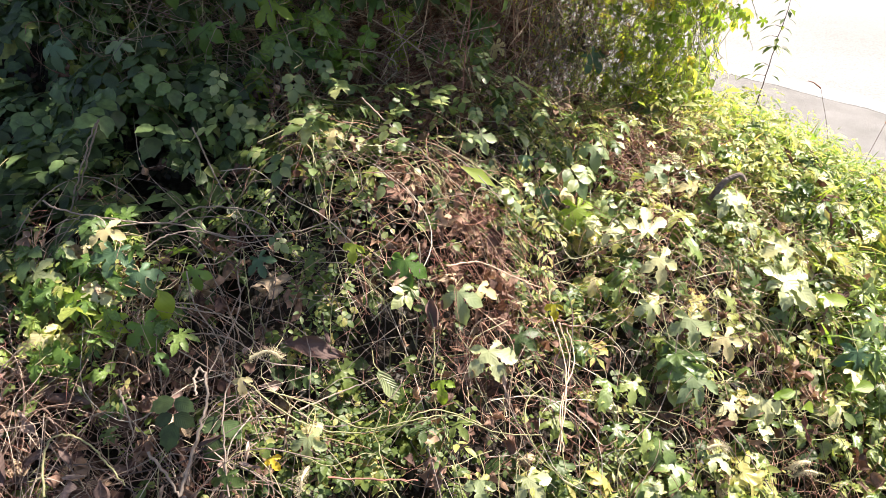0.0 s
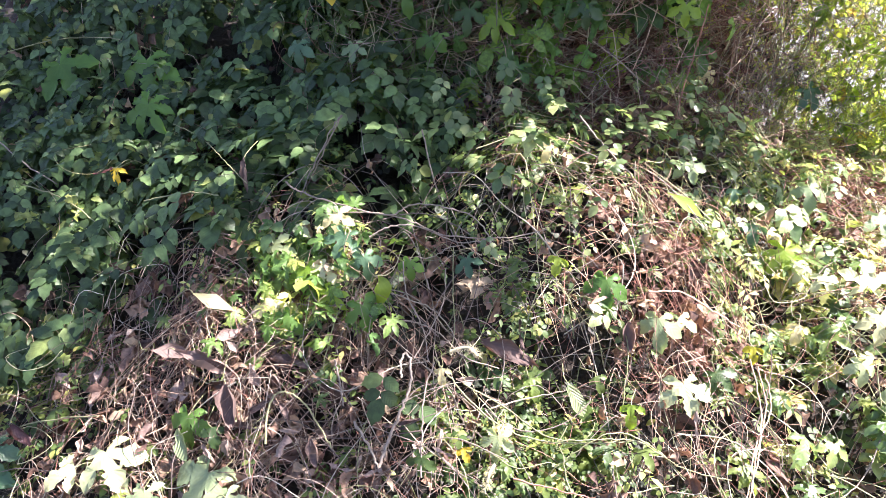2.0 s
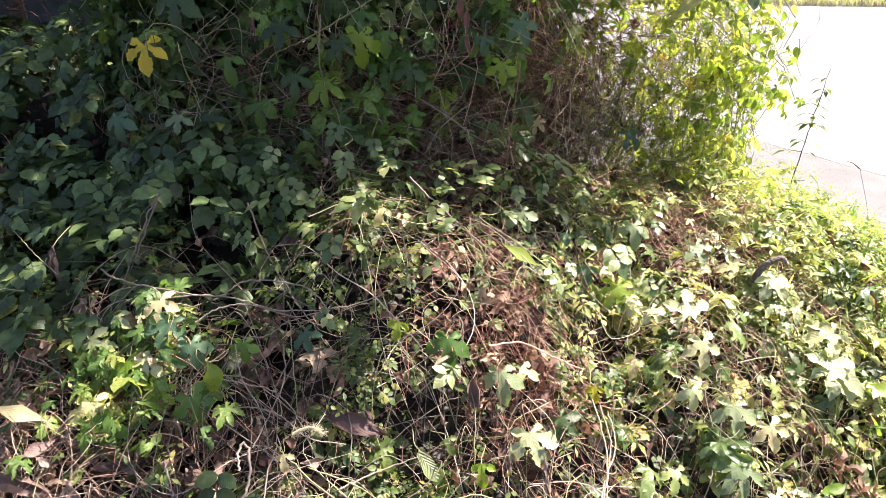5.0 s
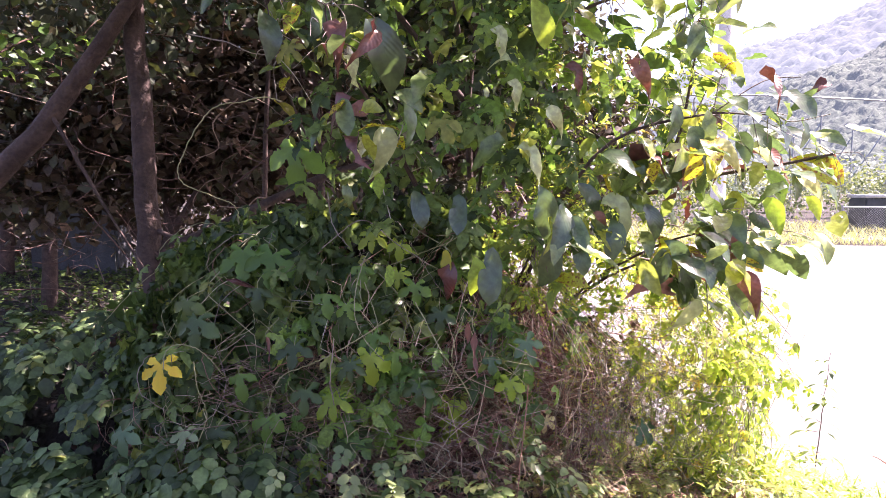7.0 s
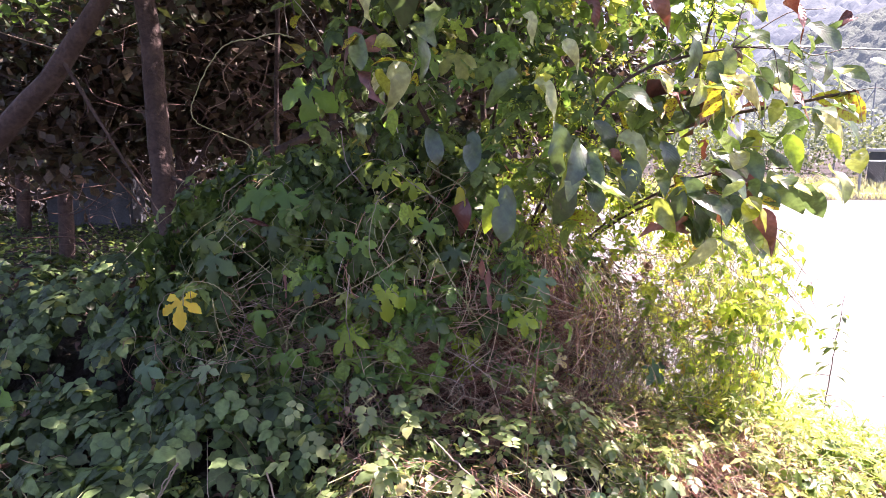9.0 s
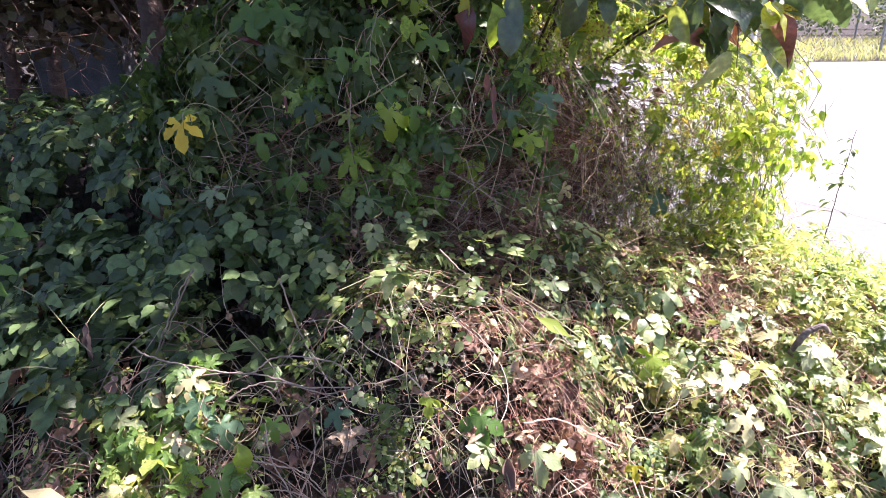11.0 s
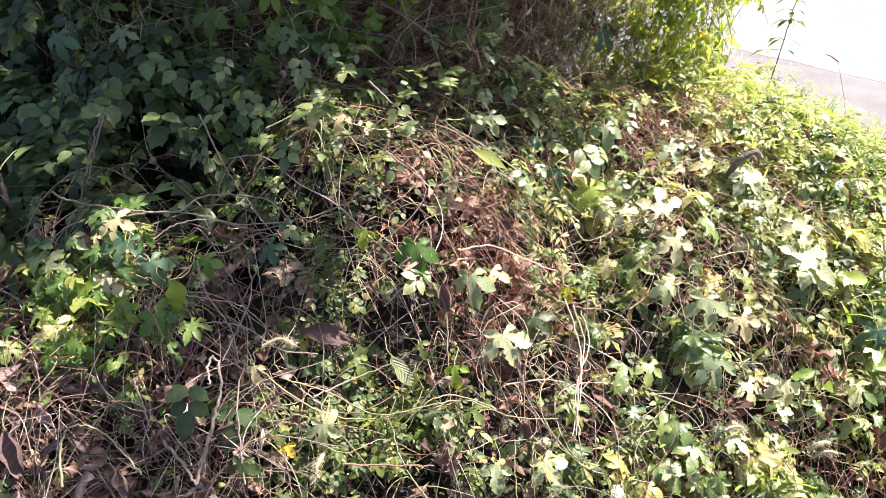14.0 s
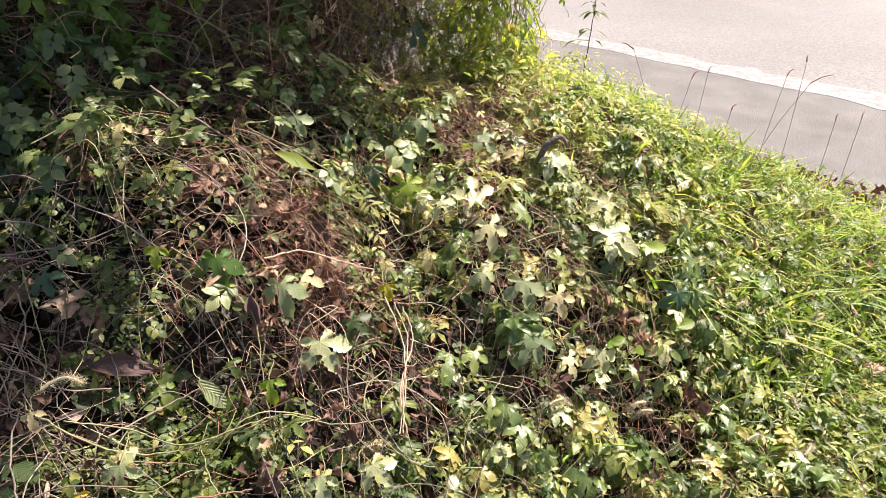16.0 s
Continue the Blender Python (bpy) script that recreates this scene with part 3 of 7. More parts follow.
def on_bank(count, density, x0, x1, y0, y1, rng):
    """Places on the bank, thinned by density(x, y) between 0 and 1."""
    x, y = rng.uniform(x0, x1, count * 6), rng.uniform(y0, y1, count * 6)
    keep = (rng.uniform(0, 1, count * 6) < density(x, y)) & (road_edge(y) - x > 0.05)
    return x[keep][:count], y[keep][:count]


def places_on_bank(count, density, size, depth, box, up, loose, hang, rng):
    """Where leaves lie over the bank: places, turns and sizes."""
    x, y = on_bank(count, density, *box, rng)
    n = bank_normal(x, y)
    k = len(x)
    off = rng.uniform(depth[0], depth[1], k)
    at = np.stack([x, y, bank(x, y)], axis=1) + n * off[:, None]
    normal = n + np.array([0, 0, up]) + rng.normal(0, loose, (k, 3))
    tip = np.stack([n[:, 0], n[:, 1], -(0.3 + hang) * np.ones(k)], axis=1) + rng.normal(0, 0.6 - 0.35 * hang, (k, 3))
    turns = bases(normal, tip, rng.normal(0, 0.5, k))
    return at, turns, rng.uniform(size[0], size[1], k) * rng.uniform(0.75, 1.1, k)


def leaves_on_bank(name, templates, mat, count, density, size, depth, label, box=(-2.6, 2.6, 0.35, 2.5), up=1.0, loose=0.45, seed=1, category="leaves", hang=0.0):
    rng = np.random.default_rng(seed)
    at, turns, s = places_on_bank(count, density, size, depth, box, up, loose, hang, rng)
    v, f, u = scattered(templates, at, turns, s, rng)
    return tagged(mesh_object(name, v, f, mat, uvs=u), label, category, kind="stuff")


def leaf_parts(parent, templates, mat, count, density, size, depth, box=(-2.6, 2.6, 0.35, 2.5), up=1.0, loose=0.45, seed=1, hang=0.0):
    """Leaves as parts of a plant, one object each on shared meshes."""
    rng = np.random.default_rng(seed)
    at, turns, s = places_on_bank(count, density, size, depth, box, up, loose, hang, rng)
    meshes = []
    for i in range(len(at)):
        which = int(rng.integers(0, len(templates)))
        known = [m for w, m in meshes if w == which]
        if known:
            o = new("leaf", known[0])
        else:
            o = mesh_object("leaf", templates[which][0], templates[which][1], mat, uvs=templates[which][2])
            meshes.append((which, o.data))
        o.parent = parent
        m = Matrix(turns[i].tolist()).to_4x4() @ Matrix.Scale(float(s[i]), 4)
        m.translation = Vector(at[i]) - parent.location
        o.matrix_basis = m


leaves_on_bank("vine_leaves", HOPS_WILD, M_HOP, 3300, lambda x, y: 0.75 * (1 - 0.65 * TANGLE(x, y)) * (1 - 0.85 * HOLLOW(x, y)) * (1 - 0.85 * LITTER(x, y)) * (1 - 0.6 * WALL(x, y)) * (0.12 + 0.88 * GAPS(x, y)) * (0.45 + 0.55 * smooth(-0.2, 0.6, x) + 0.35 * near(x, y, -0.82, 1.05, 0.25)), (0.026, 0.066), (-0.10, 0.05), "green lobed hop leaves climbing over the bank", seed=1)
leaves_on_bank("sunny_hop_leaves", HOPS_WILD, M_HOPLIT, 1050, lambda x, y: smooth(0.15, 0.55, x) * (1 - 0.8 * HOLLOW(x, y)) * smooth(1.7, 1.2, x) * (0.2 + 0.8 * GAPS(x, y)), (0.035, 0.078), (-0.04, 0.06), "lobed vine leaves with full sun painted pale into them", seed=6, up=1.2, loose=0.5)
leaves_on_bank("clump_sprigs", FINE, M_PALE, 110, CLUMP, (0.03, 0.055), (-0.05, 0.08), "small pale leaves amid the sunlit clump", box=(-1.1, -0.5, 0.8, 1.35), seed=9)
leaves_on_bank("crest_weeds", FINE + LANCES, M_PALE, 1700, lambda x, y: smooth(0.6, 0.9, x) * smooth(1.6, 1.9, y) * smooth(1.7, 1.1, x), (0.03, 0.07), (-0.05, 0.16), "leafy pale weeds on the crest by the road", box=(0.5, 2.6, 1.5, 3.0), seed=7, loose=0.7)
leaves_on_bank("bramble_leaves", BRAMBLE, M_DARK, 1900, lambda x, y: smooth(0.2, -0.4, x) * (0.015 + 0.985 * WALL(x, y)) * (1 - 0.8 * HOLLOW(x, y)) * (1 - 0.9 * LITTER(x, y)) * (1 - 0.9 * CLUMP(x, y)) * (1 - 0.9 * TANGLE(x, y)) * (0.35 + 0.65 * GAPS(x, y)), (0.09, 0.17), (-0.10, 0.09), "divided leaves on the shady bank, shade painted into their green", seed=2, up=0.1, loose=0.28, hang=0.9)
leaves_on_bank("bedstraw_leaves", FINE, M_PALE, 3500, lambda x, y: (0.08 + 0.92 * smooth(-0.1, 0.4, x)) * (1 - 0.6 * TANGLE(x, y)) * (1 - 0.6 * HOLLOW(x, y)) * (1 - 0.9 * LITTER(x, y)) * (1 - WALL(x, y)) * (0.06 + 0.94 * GAPS(x, y)) * (1 - 0.75 * smooth(1.2, 1.7, x - 0.4 * (1.9 - y))), (0.045, 0.09), (-0.12, 0.05), "small pale green divided leaves in the sun", seed=3)
leaves_on_bank("mid_leaves", PINNATE + FINE, M_HOP, 3000, lambda x, y: 0.8 * smooth(0.55, 0.2, x) * (1 - 0.85 * LITTER(x, y)) * (1 - 0.75 * HOLLOW(x, y)) * (1 - 0.7 * TANGLE(x, y)) * (1 - 0.8 * WALL(x, y)) * (0.1 + 0.9 * GAPS(x, y)), (0.028, 0.06), (-0.10, 0.04), "mixed small green leaves amid the dry stems", box=(-1.6, 0.6, 0.6, 1.95), seed=14, up=0.8)
leaves_on_bank("foot_leaves", BRAMBLE + PINNATE, M_FOOT, 900, lambda x, y: np.clip(near(x, y, -0.34, 1.60, 0.20) + 0.8 * near(x, y, -0.16, 1.62, 0.20) + 0.5 * near(x, y, 0.15, 1.80, 0.22), 0, 1), (0.05, 0.11), (-0.03, 0.17), "grey-green leaves hanging at the bush's foot, lightened for sun dapple", seed=24, up=0.5, loose=0.45, hang=0.4)
leaves_on_bank("under_leaves", DEEP, M_UNDER, 3600, lambda x, y: 0.9 - 0.6 * LITTER(x, y) - 0.5 * TANGLE(x, y) * (1 - LITTER(x, y)), (0.05, 0.10), (-0.21, -0.10), "leaves beneath the bank's top growth, shade in their colour", seed=4)
leaves_on_bank("leaf_litter", WITHERED, M_LITTER, 420, LITTER, (0.03, 0.07), (-0.06, 0.04), "large crumpled brown leaves littering the bank's foot", seed=15, up=0.5, loose=0.7)
leaves_on_bank("dead_leaves", CURLED, M_DRY, 3800, lambda x, y: np.clip(0.12 + 0.85 * TANGLE(x, y) + 0.9 * LITTER(x, y) + 0.15 * (1 - GAPS(x, y)), 0, 1) * (1 - 0.8 * WALL(x, y)), (0.02, 0.055), (-0.12, 0.03), "curled brown dead leaves caught in the stems", seed=5, up=0.1, loose=1.2)


dead_vine = empty("dead_vine", (-0.3, 1.1, float(bank(-0.3, 1.1))), "dead climbing vine with long pale stems looped over the bank", "vine")
live_vine = empty("live_vine", (0.0, 1.0, float(bank(0.0, 1.0))), "living vine with yellow-green stems trailing down the bank", "vine")


def stems_on_bank(name, mat, count, density, radius, length, label, seed, lift=(-0.06, 0.05), curl=0.55, box=(-2.6, 2.4, 0.35, 2.4), steps=9, owner=None, single=None, reach=1.3, most=260):
    """Thin stems that ramble over the bank; the lowest become parts of a vine, one object each."""
    rng = np.random.default_rng(seed)
    x, y = on_bank(count, density, *box, rng)
    lines, radii = [], []
    for px, py in zip(x, y):
        a, step, bend = rng.uniform(0, 6.283), rng.uniform(*length) / steps, rng.normal(0, curl * 0.5)
        cx, cy, h, hv = px, py, rng.uniform(*lift), rng.normal(0, 0.02)
        pts = []
        for _ in range(steps):
            pts.append((cx, cy, h))
            cx, cy = cx + math.cos(a) * step, cy + math.sin(a) * step * 0.75
            a += bend + rng.normal(0, curl * 0.5)
            hv = hv * 0.6 + rng.normal(0, 0.014) - 0.12 * (h - 0.5 * (lift[0] + lift[1]))
            h += hv
        pts = np.array(pts)
        pts[:, 2] += bank(pts[:, 0], pts[:, 1])
        lines.append(curve_through(pts[::2], 4))
        radii.append(rng.uniform(*radius))
    if owner is not None:
        low = [i for i in range(len(lines)) if abs(x[i] + 0.25) < 0.9 and y[i] < reach][:most]
        for i in low:
            v, f = tube(lines[i] - np.array(owner.location), radii[i], 4, 0.5)
            mesh_object("stem", v, f, single, owner)
        rest = sorted(set(range(len(lines))) - set(low))
        lines, radii = [lines[i] for i in rest], [radii[i] for i in rest]
    v, f = tubes(lines, radii, 3, 0.5)
    return tagged(mesh_object(name, v, f, mat), label, "stems", kind="stuff")


stems_on_bank("dry_stems", M_STEM, 560, lambda x, y: np.clip(0.28 + 0.4 * smooth(0.4, -0.6, x) + 0.35 * HOLLOW(x, y) - 0.3 * LITTER(x, y) - 0.3 * CLUMP(x, y), 0, 1) * smooth(2.0, 1.6, y) * (1 - 0.97 * WALL(x, y)) * smooth(-1.6, -1.0, x - 0.4 * (y - 1.0)) * (0.25 + 0.75 * smooth(0.9, 0.4, x)), (0.0007, 0.0019), (0.25, 0.8), "pale dry stems tangled over the bank", 11, (-0.06, 0.06), 0.65, owner=dead_vine, single=M_STEM_ONE)
stems_on_bank("rusty_stems", M_RUST, 2200, lambda x, y: np.clip(0.13 + 1.3 * TANGLE(x, y) + 0.25 * LITTER(x, y) + 0.34 * smooth(0.2, 0.6, x) * smooth(1.3, 0.8, x), 0, 1) * (1 - 0.9 * WALL(x, y)), (0.0004, 0.0012), (0.12, 0.45), "red-brown dry tangle of dead vine stems", 12, (-0.06, 0.07), 1.1)
stems_on_bank("straw_stems", M_STRAW, 760, lambda x, y: np.clip(0.10 + 1.0 * TANGLE(x, y) + 0.4 * (1 - GAPS(x, y)) * smooth(0.0, 0.4, x), 0, 1) * (1 - 0.9 * WALL(x, y)), (0.0005, 0.0012), (0.12, 0.4), "tan dry stems amid the tangle", 17, (-0.03, 0.07), 1.1)
stems_on_bank("green_stems", M_VINE, 1100, lambda x, y: (0.5 + 0.4 * smooth(-0.2, 0.5, x)) * (1 - 0.9 * WALL(x, y)) * (1 - 0.7 * LITTER(x, y)), (0.0007, 0.0018), (0.2, 0.6), "yellow-green vine stems running over the leaves", 13, (-0.04, 0.06), 1.0, owner=live_vine, single=M_VINE_ONE)


stems_on_bank("litter_stems", M_BRUSH_PALE, 620, lambda x, y: np.clip(1.2 * LITTER(x, y) + 0.25 * smooth(-0.9, -1.3, x) * smooth(1.2, 1.0, y), 0, 1), (0.0006, 0.0015), (0.12, 0.5), "mauve-brown dead stems matted over the litter", 18, (-0.04, 0.05), 0.8, box=(-2.0, -0.3, 0.5, 1.3))


def grass(name, count, density, length, label, seed, box):
    rng = np.random.default_rng(seed)
    x, y = on_bank(count, density, *box, rng)
    k = len(x)
    at = np.stack([x, y, bank(x, y) - 0.10], axis=1)
    a = rng.uniform(0, 6.283, k)
    up = np.stack([0.5 * np.cos(a), 0.5 * np.sin(a), np.ones(k)], axis=1) + rng.normal(0, 0.18, (k, 3))
    normal = np.stack([-np.cos(a), -np.sin(a), 0.5 * np.ones(k)], axis=1) + rng.normal(0, 0.2, (k, 3))
    v, f, u = scattered(BLADES, at, bases(normal, up, np.zeros(k)), rng.uniform(*length, k), rng)
    return tagged(mesh_object(name, v, f, M_GRASS, uvs=u), label, "grass", kind="stuff")


grass("grass", 17000, lambda x, y: smooth(0.7, 1.5, x - 0.5 * (1.9 - y)), (0.09, 0.25), "bright green grass on the sunny end of the bank", 21, (0.5, 3.3, 0.2, 3.2))

leaves_on_bank("slope_weeds", LANCES + FINE, M_GRASS, 5200, lambda x, y: smooth(0.85, 1.25, x - 0.3 * (1.9 - y)), (0.025, 0.06), (-0.06, 0.10), "fresh green small-leaved weeds in the grass", box=(0.6, 3.2, 0.3, 3.0), seed=23, up=0.7, loose=0.8)

leaves_on_bank("edge_weeds", FINE + CURLED, M_DRY, 900, lambda x, y: np.exp(-((road_edge(y) - x - 0.16) / 0.09) ** 2) * (0.3 + 0.7 * smooth(-0.2, 0.3, wavy(x, y, 5.0, 31))), (0.03, 0.07), (-0.03, 0.08), "dry brown weeds along the edge of the road", box=(1.0, 3.2, 0.6, 3.4), seed=25, loose=1.0)

# ---- the vine-hung bush ----
BC, BRX, BRY = (-0.14, 2.74), 1.12, 0.86


def curtain_point(phi, z, inset=0.0):
    """Outer face of the hanging vines, at an angle from the front and a height."""
    swell = 1.0 - 0.25 * smooth(1.35, 1.9, z) - 0.4 * smooth(0.1, 0.5, phi) * (smooth(1.0, 1.7, z) * smooth(0.95, 0.6, phi) + smooth(1.36, 1.85, z) * smooth(0.6, 0.95, phi)) + 0.07 * wavy(phi * 1.5, z, 4.0, 3) + 0.05 * wavy(phi * 3.0, z * 0.6, 5.0, 8) - inset
    hollow = 0.44 * smooth(1.36, 1.06, z) * smooth(-0.5, 0.1, phi) * smooth(1.02, 0.5, phi)
    return np.stack([BC[0] + BRX * swell * np.sin(phi), BC[1] - BRY * swell * np.where(phi < 0, np.abs(np.cos(phi)) ** 0.3, np.cos(phi)) + hollow, z], axis=1)


def leaves_on_curtain(name, templates, mat, count, span, zs, size, inset, label, seed, loose=0.5, power=1.0):
    rng = np.random.default_rng(seed)
    phi = rng.uniform(*span, count)
    z = zs[0] + (zs[1] - zs[0]) * rng.uniform(0, 1, count) ** power
    at = curtain_point(phi, z, rng.uniform(*inset, count))
    out = np.stack([np.sin(phi), -np.cos(phi), 0.45 * np.ones(count)], axis=1)
    turns = bases(out + rng.normal(0, loose, (count, 3)), np.tile([0, 0, -1.0], (count, 1)) + rng.normal(0, 0.35, (count, 3)), rng.normal(0, 0.4, count))
    v, f, u = scattered(templates, at, turns, rng.uniform(*size, count), rng)
    return tagged(mesh_object(name, v, f, mat, uvs=u), label, "leaves", kind="stuff")


leaves_on_curtain("hanging_vine_leaves", HOPS_WILD, M_HOP, 120, (-0.5, 0.2), (1.2, 1.85), (0.04, 0.085), (-0.08, 0.15), "lobed green vine leaves hanging on the bush", 31)
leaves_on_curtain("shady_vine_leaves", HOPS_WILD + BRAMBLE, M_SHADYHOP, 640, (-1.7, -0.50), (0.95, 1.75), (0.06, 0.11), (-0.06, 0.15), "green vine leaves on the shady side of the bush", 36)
leaves_on_curtain("bush_vine_leaves", HOPS_WILD, M_SHADYHOP, 250, (-1.2, 0.2), (1.25, 1.8), (0.05, 0.10), (-0.08, 0.2), "vine leaves layered over the bush, darkened for its shade", 37)
leaves_on_curtain("sunny_vine_leaves", HOPS + OVALS, M_CURTAIN, 1250, (0.62, 2.3), (0.5, 1.66), (0.026, 0.058), (-0.13, 0.12), "small vine leaves, sun glow painted yellow-green into them", 32)
leaves_on_curtain("fine_curtain_leaves", FINE, M_CURTAIN, 1150, (0.40, 1.7), (0.5, 1.66), (0.03, 0.055), (-0.1, 0.2), "fine yellow-green leaves in the hanging vines", 33)
leaves_on_curtain("inner_dead_leaves", CURLED, M_DRY, 700, (-0.8, 0.85), (0.6, 1.75), (0.02, 0.05), (0.1, 0.4), "brown dead leaves caught inside the bush", 35, 1.2)
leaves_on_curtain("mesh_leaves", FINE, M_CURTAIN, 950, (0.15, 0.85), (0.9, 1.72), (0.025, 0.05), (-0.06, 0.32), "tiny yellow-green leaves among the brown hanging stems", 39)
leaves_on_curtain("back_bush_leaves", DEEP, M_UNDER, 620, (0.45, 0.85), (0.6, 1.5), (0.07, 0.11), (0.22, 0.6), "shade-coloured leaves at the back of the hanging vines", 38, 0.9)
leaves_on_curtain("inner_bush_leaves", DEEP, M_UNDER, 4200, (-2.6, 0.95), (0.4, 1.9), (0.07, 0.11), (0.38, 0.8), "leaves inside the bush, its gloom put into their colour", 34, 0.9)


def hanging_stems(name, mat, count, span, zs, radius, inset, label, seed, bunch=0.0, stray=0.06, owner=None, free=0.0):
    """Stems that hang and cross on the bush, thicker in some places than in others."""
    rng = np.random.default_rng(seed)
    lines, radii = [], []
    while len(lines) < count:
        phi, top = rng.uniform(*span), rng.uniform(zs[0] + 0.3, zs[1])
        low = max(zs[0], top - rng.uniform(0.2, 0.8))
        if bunch and wavy(np.array(phi * 2.6), np.array(0.5 * (top + low) * 1.3), 3.1, 55) < rng.normal(bunch - 0.3, 0.25):
            continue
        k = 8
        z = np.linspace(top, low, k) + rng.normal(0, 0.03, k)
        p = curtain_point(phi + rng.normal(0, 0.06) * np.arange(k) * 0.4 + np.cumsum(rng.normal(0, stray, k)), z, rng.uniform(*inset) + np.cumsum(rng.normal(0, 0.03, k)))
        if rng.uniform() < free:
            q = curtain_point(np.full(k, phi) + np.cumsum(rng.normal(0, 0.8 * stray, k)), np.maximum(z, 1.33), np.full(k, rng.uniform(*inset)))
            p = np.stack([q[:, 0], q[:, 1], z], axis=1)
        lines.append(curve_through(p, 2))
        radii.append(rng.uniform(*radius))
    if owner is not None:
        for line, r in zip(lines, radii):
            v, f = tube(line - np.array(owner.location), r, 4, 0.6)
            mesh_object("stem", v, f, mat, owner)
        return owner
    v, f = tubes(lines, radii, 3, 0.6)
    return tagged(mesh_object(name, v, f, mat), label, "stems", kind="stuff")


hanging_stems("brown_hanging_stems", M_RUST, 1150, (0.02, 0.78), (0.7, 1.55), (0.0006, 0.0015), (0.0, 0.4), "brown dry stems hanging in the bush", 41, 0.5, 0.10, free=0.12)
hanging_stems("edge_hanging_stems", M_VINE, 260, (0.5, 1.0), (0.6, 1.5), (0.0007, 0.0016), (0.0, 0.35), "yellow-green stems behind the sunny leaves of the bush", 50, 0.0, 0.09)
hanging_stems("tan_hanging_stems", M_STRAW, 170, (0.0, 1.0), (0.55, 1.5), (0.0005, 0.0011), (-0.03, 0.2), "tan dry stems hanging in the bush", 43, 0.65, 0.06)
hanging_stems("low_hanging_stems", M_BRUSH_PALE, 230, (-0.6, 0.12), (0.88, 1.42), (0.0006, 0.0015), (-0.06, 0.06), "tangled brown stems low in the dark of the bush", 47, 0.1, 0.12, free=0.3)
hanging_stems("sunny_hanging_stems", M_VINE, 170, (0.8, 2.3), (0.5, 1.55), (0.0008, 0.0022), (-0.08, 0.12), "green stems in the thin sunny end of the bush", 45)
dry_vine = empty("dry_hanging_vine", (-0.14, 1.86, 1.0), "dead tan vine stems crossing on the face of the bush", "vine")
hanging_stems("stem", M_STRAW_ONE, 95, (-0.5, 0.8), (0.8, 1.65), (0.0008, 0.0015), (-0.07, 0.05), "", 48, 0.0, 0.04, dry_vine, free=0.4)
hanging_stems("pale_hanging_stems", M_STEM, 70, (-0.7, 1.1), (0.6, 1.7), (0.0007, 0.0014), (-0.09, 0.02), "pale stems hanging before the bush", 44, 0.0, 0.08, free=0.6)
hanging_stems("green_hanging_stems", M_VINE, 200, (-0.9, 2.1), (0.6, 1.8), (0.0008, 0.0018), (-0.09, 0.1), "green vine stems hanging down the bush", 42, 0.0, 0.08, free=0.6)


# Loose sprays that stand clear of the sunny edge of the bush.
rng = np.random.default_rng(49)
lines, at, size = [], [], []
for _ in range(46):
    phi, z0 = rng.uniform(0.85, 1.45), rng.uniform(0.75, 1.6)
    n_ = int(rng.uniform(5, 10))
    w = np.linspace(0, 1, n_)
    q = curtain_point(np.full(n_, phi) + rng.normal(0, 0.05) * w, z0 + 0.05 * w - rng.uniform(0.05, 0.22) * w * w, -0.02 - rng.uniform(0.05, 0.15) * w)
    lines.append(curve_through(q, 3))
    at.append(q + rng.normal(0, 0.012, q.shape))
    size.append(rng.uniform(0.022, 0.05, n_))
v, f = tubes(lines, [0.001] * len(lines), 3, 0.5)
tagged(mesh_object("spray_stems", v, f, M_VINE), "thin green stems springing from the sunny edge of the bush", "stems", kind="stuff")
at, size = np.concatenate(at), np.concatenate(size)
k = len(at)
v, f, u = scattered(HOPS + OVALS, at, bases(np.tile([0.4, -0.5, 0.7], (k, 1)) + rng.normal(0, 0.5, (k, 3)), np.tile([0.2, -0.1, -0.8], (k, 1)) + rng.normal(0, 0.4, (k, 3)), np.zeros(k)), size, rng)
tagged(mesh_object("spray_leaves", v, f, M_CURTAIN, uvs=u), "yellow-green leaves on loose sprays at the edge of the bush", "leaves", kind="stuff")


